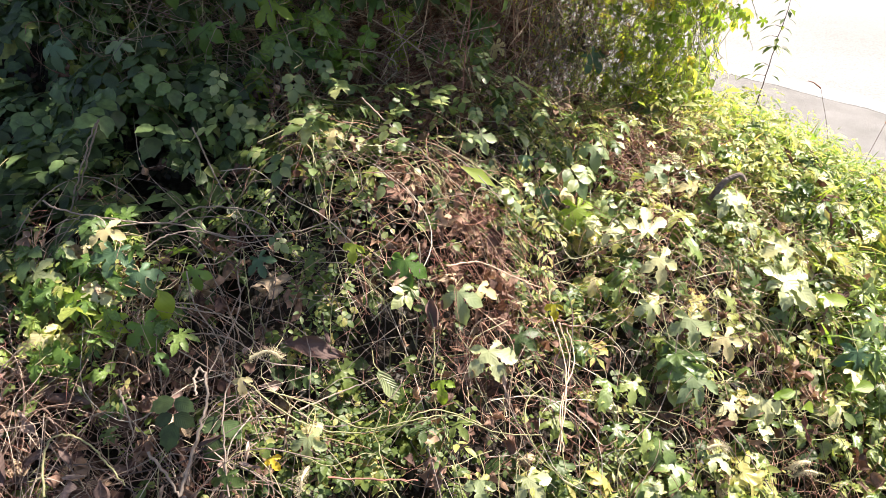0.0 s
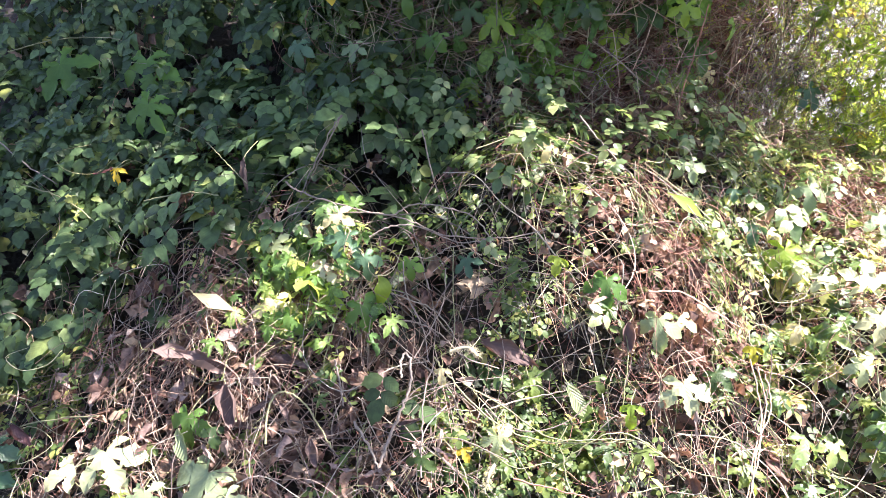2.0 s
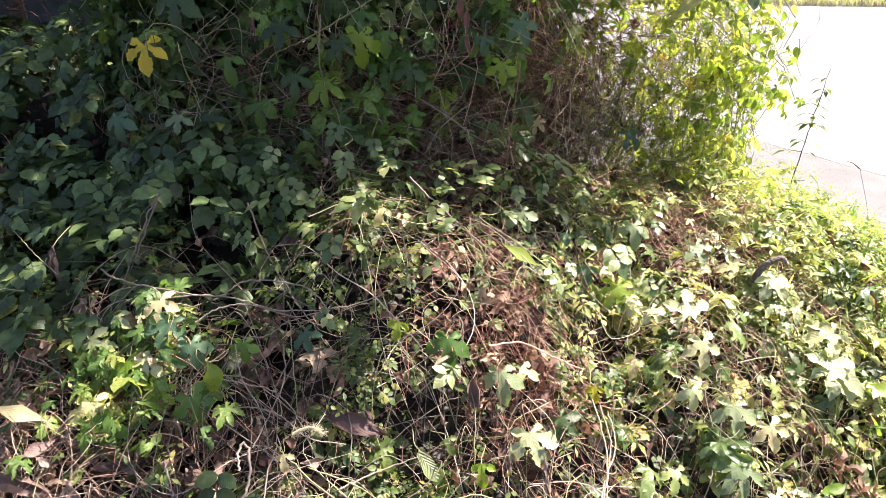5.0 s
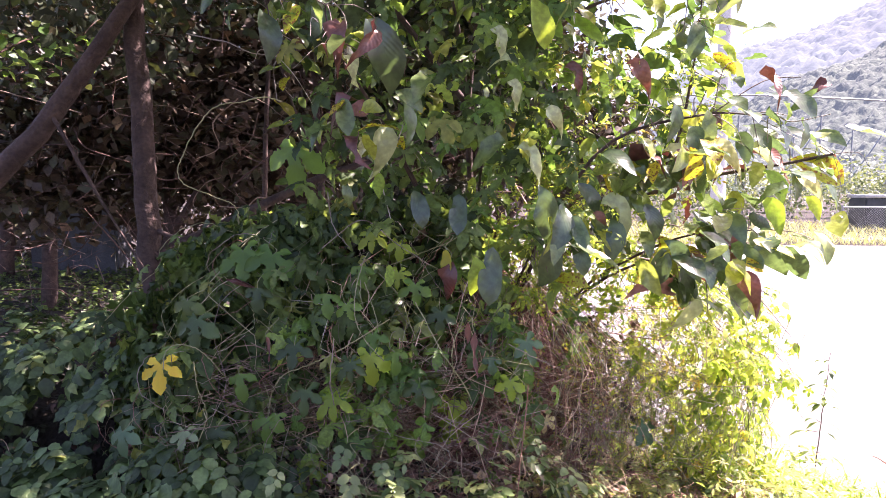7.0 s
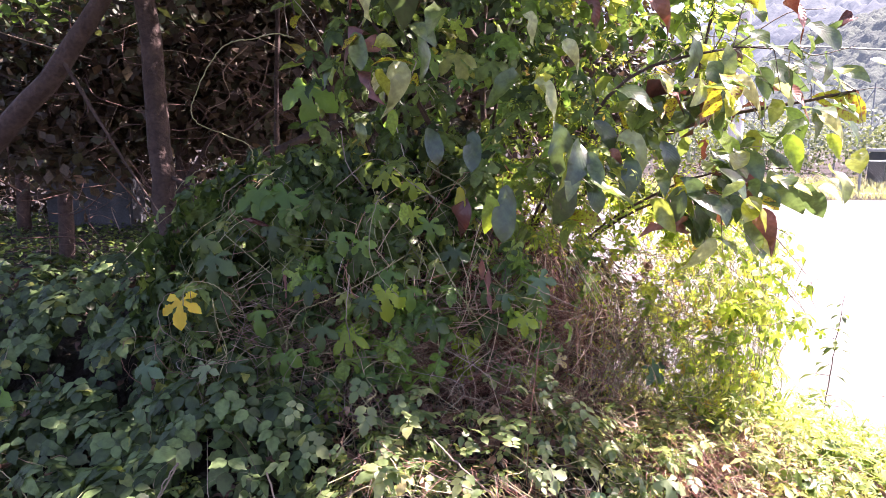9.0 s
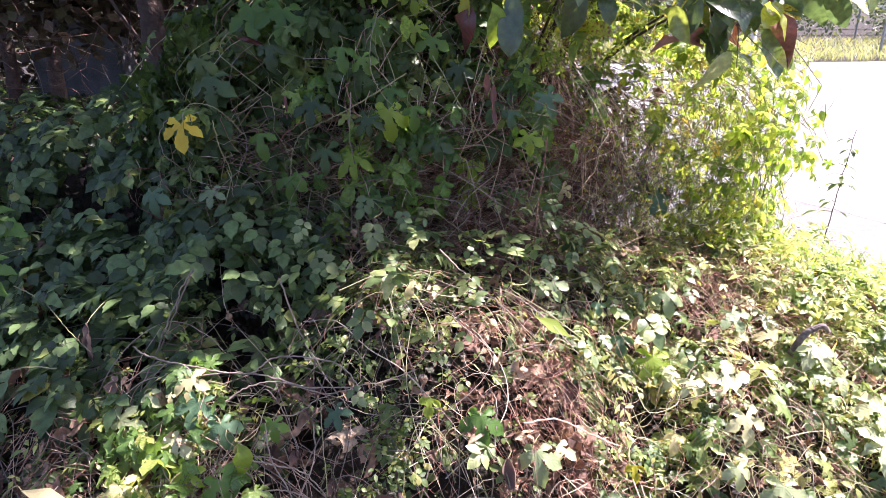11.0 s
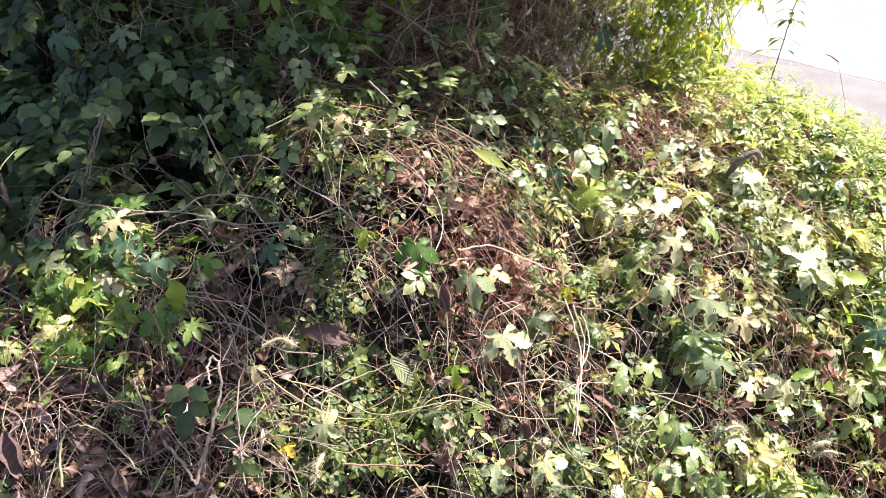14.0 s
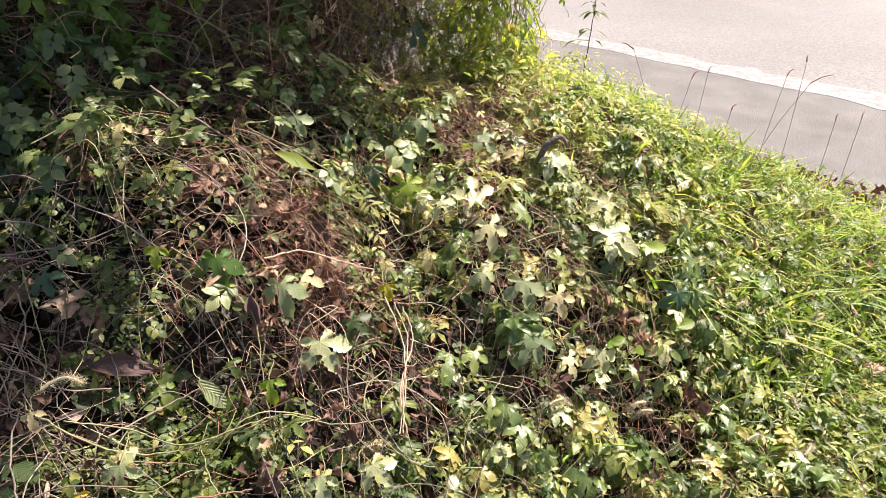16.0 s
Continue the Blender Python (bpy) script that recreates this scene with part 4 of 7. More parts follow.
# Trailing shoots with their leaves, one after another down each shoot.
rng = np.random.default_rng(46)
hanging_vine = empty("hanging_vine", (-0.14, 1.85, 1.0), "climbing vine trailing leafy green shoots down the bush", "vine")
hang_at = np.array(hanging_vine.location)
spare_at, spare_turn, spare_size, leaf_count = [], [], [], 0
hop_meshes = {}
for _ in range(60):
    phi, top = rng.uniform(-1.25, 0.30), rng.uniform(1.15, 1.85)
    n_ = int(rng.uniform(4, 12))
    z = top - np.cumsum(rng.uniform(0.025, 0.06, n_))
    ph = phi + np.cumsum(rng.normal(0, 0.03, n_))
    q = curtain_point(ph, np.maximum(z, min(top, 1.36)), np.full(n_, rng.uniform(-0.12, 0.06)))
    q[:, 2] = z
    v, f = tube(curve_through(q, 3) - hang_at, 0.0013, 4, 0.6)
    shoot = mesh_object("shoot", v, f, M_VINE_ONE, hanging_vine)
    out = np.stack([np.sin(ph), -np.cos(ph), 0.5 * np.ones(n_)], axis=1)
    turns = bases(out + rng.normal(0, 0.45, (n_, 3)), np.tile([0, -0.1, -1.0], (n_, 1)) + rng.normal(0, 0.4, (n_, 3)), rng.normal(0, 0.4, n_))
    places, sizes = q + rng.normal(0, 0.018, q.shape), rng.uniform(0.035, 0.082, n_)
    keep = np.where((z < 1.28) & (phi > -0.5), 0.4, 0.75 if phi < 0.1 else 0.4)
    for i in np.flatnonzero(rng.uniform(0, 1, n_) < keep):
        if -0.42 < phi < 0.35 and leaf_count < 320:
            which = int(rng.integers(0, len(HOPS_WILD)))
            if which in hop_meshes:
                o = new("leaf", hop_meshes[which])
            else:
                o = mesh_object("leaf", HOPS_WILD[which][0], HOPS_WILD[which][1], M_STREAM_ONE, uvs=HOPS_WILD[which][2])
                hop_meshes[which] = o.data
            o.parent = shoot
            m = Matrix(turns[i].tolist()).to_4x4() @ Matrix.Scale(float(sizes[i]), 4)
            m.translation = Vector(places[i] - hang_at)
            o.matrix_basis = m
            leaf_count += 1
        else:
            spare_at.append(places[i])
            spare_turn.append(turns[i])
            spare_size.append(sizes[i])
v, f, u = scattered(HOPS_WILD, np.array(spare_at), np.array(spare_turn), np.array(spare_size), rng)
tagged(mesh_object("trailing_shoot_leaves", v, f, M_SHADYHOP, uvs=u), "leaves on shoots trailing down the bush, shade painted in", "leaves", kind="stuff")


def limb(parent, points, radius, sides=8, taper=0.45, name="limb", mat=None, rng=None):
    p = curve_through(points, 5, radius * 0.12, rng or RNG)
    v, f = tube(p, radius, sides, taper)
    return mesh_object(name, v, f, mat or M_BARK, parent), p


# Large-leaved shrub that carries the vines.
shrub = empty("shrub", (-0.05, 2.75, 0.1), "broad-leaved shrub with glossy green leaves, some reddened or spotted", "shrub")


def local(points):
    return [(x + 0.05, y - 2.75, z - 0.1) for x, y, z in points]


SHRUB_LIMBS = [
    [(-0.05, 2.75, 0.1), (-0.02, 2.72, 0.8), (0.15, 2.55, 1.4), (0.5, 2.3, 1.82), (1.08, 2.16, 1.97)],
    [(0.0, 2.74, 0.9), (0.3, 2.4, 1.45), (0.6, 2.18, 1.69), (0.86, 2.1, 1.73)],
    [(0.02, 2.72, 1.0), (0.3, 2.35, 1.45), (0.5, 2.1, 1.63), (0.62, 1.98, 1.60)],
    [(0.1, 2.6, 1.3), (0.25, 2.35, 1.65), (0.38, 2.1, 1.86), (0.45, 2.0, 1.92)],
    [(0.02, 2.7, 0.9), (0.05, 2.3, 1.4), (0.12, 2.0, 1.68), (0.16, 1.88, 1.72)],
    [(0.02, 2.7, 1.0), (-0.15, 2.3, 1.6), (-0.3, 2.0, 1.96), (-0.37, 1.84, 2.05)],
    [(-0.15, 2.3, 1.6), (-0.35, 2.0, 2.05), (-0.47, 1.88, 2.25), (-0.5, 1.86, 2.4)],
    [(-0.02, 2.7, 1.1), (-0.05, 2.5, 1.9), (0.1, 2.2, 2.3), (0.22, 2.05, 2.42)],
    [(0.5, 2.3, 1.82), (0.60, 2.22, 2.0), (0.64, 2.18, 2.3), (0.66, 2.18, 2.6)],
    [(0.1, 2.2, 2.3), (0.3, 2.2, 2.45), (0.5, 2.2, 2.5), (0.8, 2.2, 2.6)],
    [(-0.02, 2.7, 1.0), (-0.4, 2.5, 1.5), (-0.7, 2.3, 2.1), (-0.8, 2.2, 2.6)],
    [(0.05, 2.3, 1.4), (0.3, 2.1, 1.95), (0.6, 2.05, 2.08), (0.85, 2.05, 2.08)],
]
rng_limb = np.random.default_rng(51)
limb_lines = []
for i, pts in enumerate(SHRUB_LIMBS):
    o, p = limb(shrub, local(pts), 0.022 if i == 0 else 0.008, 7, 0.2, "limb", rng=rng_limb)
    limb_lines.append(p + np.array([-0.05, 2.75, 0.1]))

# Boughs added to carry the unseen crown overhead.
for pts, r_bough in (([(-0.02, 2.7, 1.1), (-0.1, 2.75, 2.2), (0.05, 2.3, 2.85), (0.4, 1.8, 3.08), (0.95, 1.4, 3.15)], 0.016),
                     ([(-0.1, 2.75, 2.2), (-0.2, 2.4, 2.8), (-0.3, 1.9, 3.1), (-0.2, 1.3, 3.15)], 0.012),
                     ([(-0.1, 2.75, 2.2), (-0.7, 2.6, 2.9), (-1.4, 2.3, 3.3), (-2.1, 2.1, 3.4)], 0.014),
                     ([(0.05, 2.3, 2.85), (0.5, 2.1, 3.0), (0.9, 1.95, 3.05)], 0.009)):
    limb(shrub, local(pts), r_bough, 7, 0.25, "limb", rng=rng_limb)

BIG = [crumpled(blade(w, 9, 0.35, d, 0.20, 0.47, 60 + i), 0.13, 90 + i) for i, (d, w) in enumerate(((0.15, 0.25), (0.35, 0.22), (0.6, 0.27), (0.25, 0.19)))]
BIG_CURL = [crumpled(blade(0.22, 10, 1.1, 0.6, 0.4, 0.5, 70), 0.2, 3), crumpled(blade(0.25, 10, 1.0, 1.0, 0.35, 0.45, 71), 0.2, 4)]
leaf_meshes = {}


def one_leaf(name, template, mat, at, normal, tip, size, parent=None, key=""):
    """A single leaf object; alike leaves share their mesh."""
    if key not in leaf_meshes:
        o = mesh_object(name, template[0], template[1], mat, uvs=template[2])
        leaf_meshes[key] = o.data
    else:
        o = new(name, leaf_meshes[key])
    t = bases(np.array([normal], float), np.array([tip], float), np.zeros(1))[0]
    m = Matrix(t.tolist()).to_4x4() @ Matrix.Scale(size, 4)
    m.translation = at
    if parent is not None:
        o.parent = parent
        m.translation = Vector(at) - parent.location
    o.matrix_basis = m
    return o


rng = np.random.default_rng(52)
for i in range(290):
    line = limb_lines[rng.choice(len(limb_lines), p=[0.18, 0.15, 0.12, 0.11, 0.07, 0.06, 0.04, 0.06, 0.04, 0.05, 0.03, 0.09])]
    q = line[int(len(line) * rng.uniform(0.5, 1.0) ** 0.6 - 1e-6)]
    at = q + rng.normal(0, 1, 3) * np.array([0.085, 0.085, 0.06]) + np.array([0, -0.02, 0.02])
    kind = rng.uniform()
    mat, tag = (M_BIG, "g") if kind < 0.86 else ((M_SPOT, "s") if kind < 0.935 else (M_RED, "r"))
    t = rng.integers(0, 4)
    temp = BIG[t] if tag != "r" else BIG_CURL[t % 2]
    one_leaf("leaf", temp, mat, at, np.array([0.15, -0.25, 0.85]) + rng.normal(0, 0.42, 3), np.array([0.3, -0.35, -0.65]) + rng.normal(0, 0.5, 3), rng.uniform(0.08, 0.145), shrub, "%s%d" % (tag, t if tag != "r" else t % 2))

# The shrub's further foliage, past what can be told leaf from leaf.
rng = np.random.default_rng(53)
k = 3400
fy = rng.uniform(1.93, 3.0, k)
at = np.stack([rng.uniform(-1.0, 0.22, k), fy, 2.45 + rng.uniform(0, 1, k) * np.clip(0.35 + 0.9 * (fy - 1.93), 0, 1)], axis=1)
pick = rng.uniform(0, 1, k)
# High, fore, shelter, cover and dense leaves: unseen, placed to shade the bank.
high, deep, fore = pick < 0.52, (pick > 0.52) & (pick < 0.56), (pick > 0.56) & (pick < 0.74)
hx = rng.uniform(-2.3, 0.95, k)
at[high] = np.stack([hx, 1.6 + np.where(hx < 0.3, 1.05, 0.6) * rng.uniform(0, 1, k), np.where(hx < 0.3, 2.9, 2.85) + np.where(hx < 0.3, 0.9, 0.35) * rng.uniform(0, 1, k)], axis=1)[high]
at[deep] = np.stack([rng.uniform(-0.9, 0.15, k), rng.uniform(2.4, 3.2, k), rng.uniform(1.5, 2.4, k)], axis=1)[deep]
at[fore] = np.stack([rng.uniform(-0.5, 1.2, k), rng.uniform(1.0, 1.82, k), rng.uniform(2.85, 3.3, k)], axis=1)[fore]
shelter = (pick > 0.84) & (pick < 0.90)
at[shelter] = np.stack([rng.uniform(0.2, 0.9, k), rng.uniform(2.2, 2.7, k), rng.uniform(2.9, 3.3, k)], axis=1)[shelter]
cover = pick > 0.90
at[cover] = np.stack([rng.uniform(-0.75, -0.05, k), rng.uniform(1.65, 2.35, k), rng.uniform(3.25, 3.6, k)], axis=1)[cover]
dense = (pick > 0.56) & (pick < 0.58)
at[dense] = np.stack([rng.normal(1.06, 0.09, k), rng.normal(1.76, 0.06, k), rng.normal(3.05, 0.08, k)], axis=1)[dense]
# Holes along the sun's path let light onto the clump and litter.
off_sun_holes = np.hypot(at[:, 0] - 0.72 - 0.674 * (at[:, 2] - 3.0), at[:, 1] - 1.69 - 0.272 * (at[:, 2] - 3.0)) > 0.17
off_sun_holes &= np.hypot(at[:, 0] - 0.60 - 0.674 * (at[:, 2] - 3.0), at[:, 1] - 1.44 - 0.272 * (at[:, 2] - 3.0)) > 0.21
at = (at - np.array([-0.05, 2.75, 0.1]))[off_sun_holes]
k = len(at)
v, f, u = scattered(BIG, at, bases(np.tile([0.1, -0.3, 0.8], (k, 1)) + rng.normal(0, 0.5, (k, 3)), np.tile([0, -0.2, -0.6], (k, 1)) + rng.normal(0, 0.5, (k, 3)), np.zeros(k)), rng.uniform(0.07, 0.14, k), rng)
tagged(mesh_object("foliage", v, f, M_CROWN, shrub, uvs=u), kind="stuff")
k = 330
at = np.stack([rng.uniform(0.0, 0.85, k), rng.uniform(2.25, 2.75, k), rng.uniform(1.9, 2.6, k)], axis=1) - np.array([-0.05, 2.75, 0.1])
v, f, u = scattered(BIG, at, bases(np.tile([0.15, -0.25, 0.8], (k, 1)) + rng.normal(0, 0.5, (k, 3)), np.tile([0.2, -0.2, -0.6], (k, 1)) + rng.normal(0, 0.5, (k, 3)), np.zeros(k)), rng.uniform(0.07, 0.14, k), rng)
tagged(mesh_object("sunlit_foliage", v, f, M_CROWN, shrub, uvs=u), kind="stuff")


# Fine sprigs of the vine that climb through the shrub.
k = 900
at = np.stack([rng.uniform(0.0, 0.72, k), rng.uniform(2.0, 2.35, k), rng.uniform(1.5, 2.35, k)], axis=1)
at[:330] = np.stack([rng.normal(0.17, 0.10, 330), rng.normal(2.02, 0.07, 330), rng.uniform(1.5, 1.95, 330)], axis=1)
v, f, u = scattered(FINE, at, bases(np.tile([0.1, -0.4, 0.7], (k, 1)) + rng.normal(0, 0.6, (k, 3)), np.tile([0, -0.1, -0.5], (k, 1)) + rng.normal(0, 0.6, (k, 3)), np.zeros(k)), rng.uniform(0.03, 0.055, k), rng)
tagged(mesh_object("climbing_sprigs", v, f, M_CURTAIN, uvs=u), "fine yellow-green vine sprigs climbing through the shrub", "leaves", kind="stuff")


# Leaves of the vine among the boughs.
for name, mat, k, label in (("climbing_vine_leaves", M_SHADYHOP, 280, "lobed vine leaves high in the shrub, darkened for shade"), ("fresh_climbing_leaves", M_STREAM, 80, "green lobed vine leaves high in the shrub, lightened as if lit")):
    at = np.stack([rng.uniform(-0.62, 0.25, k), rng.uniform(1.85, 2.3, k), rng.uniform(1.7, 2.6, k)], axis=1)
    v, f, u = scattered(HOPS_WILD, at, bases(np.tile([0.0, -0.7, 0.6], (k, 1)) + rng.normal(0, 0.45, (k, 3)), np.tile([0, -0.1, -0.9], (k, 1)) + rng.normal(0, 0.35, (k, 3)), np.zeros(k)), rng.uniform(0.035, 0.08, k), rng)
    tagged(mesh_object(name, v, f, mat, uvs=u), label, "leaves", kind="stuff")


# Twigs that carry the leaves.
lines, radii = [], []
for i in range(240):
    line = limb_lines[rng.integers(0, len(limb_lines))]
    q = line[int(len(line) * rng.uniform(0.4, 0.99))] - np.array([-0.05, 2.75, 0.1])
    d = np.array([0.2, -0.15, 0.1]) + rng.normal(0, 0.5, 3)
    s = rng.uniform(0.08, 0.28)
    lines.append(curve_through([q, q + d * s * 0.5 + rng.normal(0, 0.015, 3), q + d * s + np.array([0, 0, -0.3 * s])], 4))
    radii.append(rng.uniform(0.001, 0.0028))
v, f = tubes(lines, radii, 4, 0.5)
tagged(mesh_object("twig", v, f, M_STEM, shrub), kind="stuff")


# ---- trees ----
def crown_leaves(centres, count, size, seed, templates=FAR_OVALS):
    """Clumps of leaves in uneven balls, thinner towards the middle."""
    rng = np.random.default_rng(seed)
    at, out = [], []
    for cx, cy, cz, rx, ry, rz in centres:
        d = rng.normal(0, 1, (count, 3))
        d /= np.linalg.norm(d, axis=1, keepdims=True)
        r = rng.uniform(0.25, 1.0, count) ** 0.6
        r *= 1 + 0.25 * wavy(d[:, 0] * 3, d[:, 1] * 3 + d[:, 2] * 2, 2.0, seed)
        at.append(np.array([cx, cy, cz]) + d * r[:, None] * np.array([rx, ry, rz]))
        out.append(d)
    at, out = np.concatenate(at), np.concatenate(out)
    k = len(at)
    turns = bases(out * 0.4 + np.array([0, 0, 0.8]) + rng.normal(0, 0.5, (k, 3)), np.tile([0, 0, -0.5], (k, 1)) + rng.normal(0, 0.8, (k, 3)), rng.normal(0, 0.6, k))
    return scattered(templates, at, turns, rng.uniform(*size, k), rng)


def tree(at, trunk, limbs, centres, count, size, seed, label, radius, crown_mat, shapes=FAR_OVALS):
    base = empty("tree", at, label, "tree")
    sh = lambda pts: [(x - at[0], y - at[1], z - at[2]) for x, y, z in pts]
    r = np.random.default_rng(seed)
    limb(base, sh(trunk), radius, 12, 0.6, "trunk", rng=r)
    for pts, rad in limbs:
        limb(base, sh(pts), rad, 8, 0.35, "limb", rng=r)
    v, f, u = crown_leaves([(c[0] - at[0], c[1] - at[1], c[2] - at[2], *c[3:]) for c in centres], count, size, seed, shapes)
    mesh_object("crown", v, f, crown_mat, base, uvs=u)
    return base


# Several crown balls are added to keep the sun off the grove.
tree((-1.68, 3.15, 0.0), [(-1.62, 3.15, 0.0), (-1.64, 3.15, 0.9), (-1.72, 3.15, 1.5), (-1.74, 3.15, 2.3), (-1.78, 3.2, 3.6)],
     [([(-4.2, 2.9, 0.0), (-3.2, 2.95, 1.15), (-2.3, 3.0, 2.0), (-1.85, 3.05, 2.55), (-1.5, 3.1, 3.1)], 0.075), ([(-1.72, 3.15, 1.65), (-1.35, 3.0, 1.55), (-0.9, 2.8, 1.5)], 0.012),
      ([(-2.1, 3.0, 2.2), (-1.85, 2.95, 1.8), (-1.55, 2.9, 1.35)], 0.010), ([(-1.70, 3.15, 1.5), (-1.3, 3.4, 1.72), (-0.8, 3.5, 1.95), (-0.2, 3.6, 2.05)], 0.034), ([(-1.05, 3.9, 0.0), (-1.02, 3.85, 1.2), (-1.0, 3.8, 2.0), (-1.1, 3.8, 3.2)], 0.035), ([(-1.55, 4.2, 0.0), (-1.5, 4.2, 1.5), (-1.4, 4.2, 3.3)], 0.028)],
     [(-1.6, 3.3, 3.6, 1.5, 1.3, 0.8), (-0.4, 3.2, 3.3, 1.2, 1.0, 0.8), (-2.8, 3.8, 3.3, 1.3, 1.4, 0.9), (-3.6, 5.2, 3.8, 1.6, 1.6, 0.8), (-0.3, 3.7, 2.6, 0.7, 0.5, 0.5), (-0.6, 4.8, 3.7, 1.3, 1.0, 0.6), (-1.9, 5.8, 4.0, 1.5, 1.2, 0.7), (0.5, 4.3, 3.7, 0.7, 0.9, 0.5), (-0.5, 6.4, 3.9, 1.4, 1.2, 0.6), (-3.4, 4.4, 4.0, 1.4, 1.2, 0.6)], 3000, (0.06, 0.11), 61, "brown-barked tree with a dense green crown, thickened to shade bank and grove", 0.072, M_CANOPY)
# The last tree is added to block sun from the grove floor.
for j, (x, y, s) in enumerate([(-3.4, 6.5, 1.0), (-6.5, 9.0, 1.3), (0.2, 8.5, 1.0), (-9.5, 12.0, 1.5), (-4.5, 12.5, 1.4), (-1.6, 7.4, 1.35)]):
    tree((x, y, 0), [(x, y, 0), (x + 0.1, y, 1.2 * s), (x, y + 0.1, 3.0 * s)], [([(x, y, 1.2 * s), (x + 0.8 * s, y - 0.3, 2.2 * s)], 0.05 * s), ([(x, y, 1.0 * s), (x - 0.9 * s, y, 2.1 * s)], 0.05 * s)],
         [(x, y, 3.0 * s, 1.9 * s, 1.6 * s, 1.3 * s), (x + 1.0 * s, y + 0.4, 2.4 * s, 1.3 * s, 1.2 * s, 1.0 * s), (x - 1.1 * s, y, 2.3 * s, 1.3 * s, 1.2 * s, 1.0 * s)], 4300, (0.10, 0.17), 70 + j, "tree in the grove, shade painted into its leafy crown", 0.09 * s, M_SHADE, FAR_OVALS)

# Dead twigs, and brown leaves added to redden the dim space under the trees.
rng = np.random.default_rng(87)
lines, radii = [], []
for i in range(420):
    q = np.array([rng.uniform(-3.4, 0.35), rng.uniform(2.95, 5.6), rng.uniform(0.3, 2.9)])
    d = rng.normal(0, 1, 3) * np.array([1.0, 0.7, 0.8])
    d *= rng.uniform(0.25, 0.8) / np.linalg.norm(d)
    lines.append(curve_through([q, q + d * 0.4 + rng.normal(0, 0.05, 3), q + d * 0.75 + rng.normal(0, 0.06, 3), q + d], 4))
    radii.append(0.0018 + 0.006 * rng.uniform() ** 4)
v, f = tubes(lines, radii, 4, 0.4)
tagged(mesh_object("undergrowth_twigs", v, f, M_BRUSH), "bare red-brown twigs crossing in the dim grove", "twigs", kind="stuff")
k = 700
at = np.stack([rng.uniform(-3.4, 0.3, k), rng.uniform(3.0, 5.6, k), 0.5 + 2.3 * rng.uniform(0, 1, k)], axis=1)
v, f, u = scattered(WITHERED, at, bases(rng.normal(0, 1, (k, 3)), np.tile([0, 0, -0.8], (k, 1)) + rng.normal(0, 0.5, (k, 3)), np.zeros(k)), rng.uniform(0.03, 0.07, k), rng)
tagged(mesh_object("grove_tint_leaves", v, f, M_SHADE, uvs=u), "brown leaves added to tint the dim grove", "leaves", kind="stuff")

# Low growth on the floor of the grove.
rng = np.random.default_rng(81)
k = 17000
gx2, gy2 = rng.uniform(-14, -0.8, k), rng.uniform(3.4, 16, k)
v, f, u = scattered(FAR_OVALS, np.stack([gx2, gy2, rng.uniform(0.0, 0.16, k)], axis=1), bases(np.tile([0, 0, 1.0], (k, 1)) + rng.normal(0, 0.4, (k, 3)), rng.normal(0, 1, (k, 3)), np.zeros(k)), rng.uniform(0.07, 0.15, k), rng)
tagged(mesh_object("ground_cover", v, f, M_SHADYHOP, uvs=u), "low green plants on the floor of the grove", "ground cover", kind="stuff")

# Thicket that closes the grove.
r = np.random.default_rng(83)
cs = [(x, 14.5 + r.uniform(-1, 1), 1.2 + r.uniform(-0.3, 0.6), 1.4, 1.2, 1.6) for x in np.arange(-20, -0.5, 1.3)] + [(x, 17 + r.uniform(-1, 1), 3.4 + r.uniform(-0.3, 1.0), 1.9, 1.4, 1.8) for x in np.arange(-22, -1.5, 1.9)]
cs += [(-17, y, 1.8, 1.5, 1.5, 2.2) for y in np.arange(3, 14, 1.8)]
v, f, u = crown_leaves(cs, 900, (0.14, 0.26), 83)
tagged(mesh_object("thicket", v, f, M_SHADE, uvs=u), "leafy thicket behind the grove, shade painted into its leaves", "thicket", kind="stuff")

# ---- far side of the road ----
def box_mesh(bm, x0, x1, y0, y1, z0, z1):
    vs = [bm.verts.new(p) for p in ((x0, y0, z0), (x1, y0, z0), (x1, y1, z0), (x0, y1, z0), (x0, y0, z1), (x1, y0, z1), (x1, y1, z1), (x0, y1, z1))]
    for q in ((3, 2, 1, 0), (4, 5, 6, 7), (0, 1, 5, 4), (1, 2, 6, 5), (2, 3, 7, 6), (3, 0, 4, 7)):
        bm.faces.new([vs[i] for i in q])


bm = bmesh.new()
box_mesh(bm, -0.95, 0.95, -0.3, 0.3, -0.05, 1.65)
bmesh.ops.bevel(bm, geom=bm.edges[:], offset=0.05, segments=2, affect="EDGES")
# Block chosen for a pale shape of unknown kind behind the trees.
block = empty("concrete_block", (-8.5, 12.9, 0.0), "concrete block standing in for an unclear pale shape, darkened for shade", "concrete block")
part("body", bm, M_BLOCK, block)

fence = empty("fence", (12.5, 22.0, 0.0), "low chain-link fence with grey steel posts beside the road", "fence")
for i in range(6):
    x = i * 2.4
    v, f = tube([(x, 0, 0), (x, 0, 0.6), (x, 0, 1.25)], 0.045, 8, 1.0)
    mesh_object("post", v, f, M_STEEL, fence)
for z in (1.18, 0.08):
    v, f = tube([(0, 0, z), (6, 0, z), (12, 0, z)], 0.028, 6, 1.0)
    mesh_object("rail", v, f, M_STEEL, fence)
lines = []
for i in range(-12, 150):
    x = i * 0.085
    lines.append([(x, 0.03, 0.08), (x + 1.1, 0.03, 1.18)])
    lines.append([(x + 1.1, 0.036, 0.08), (x, 0.036, 1.18)])
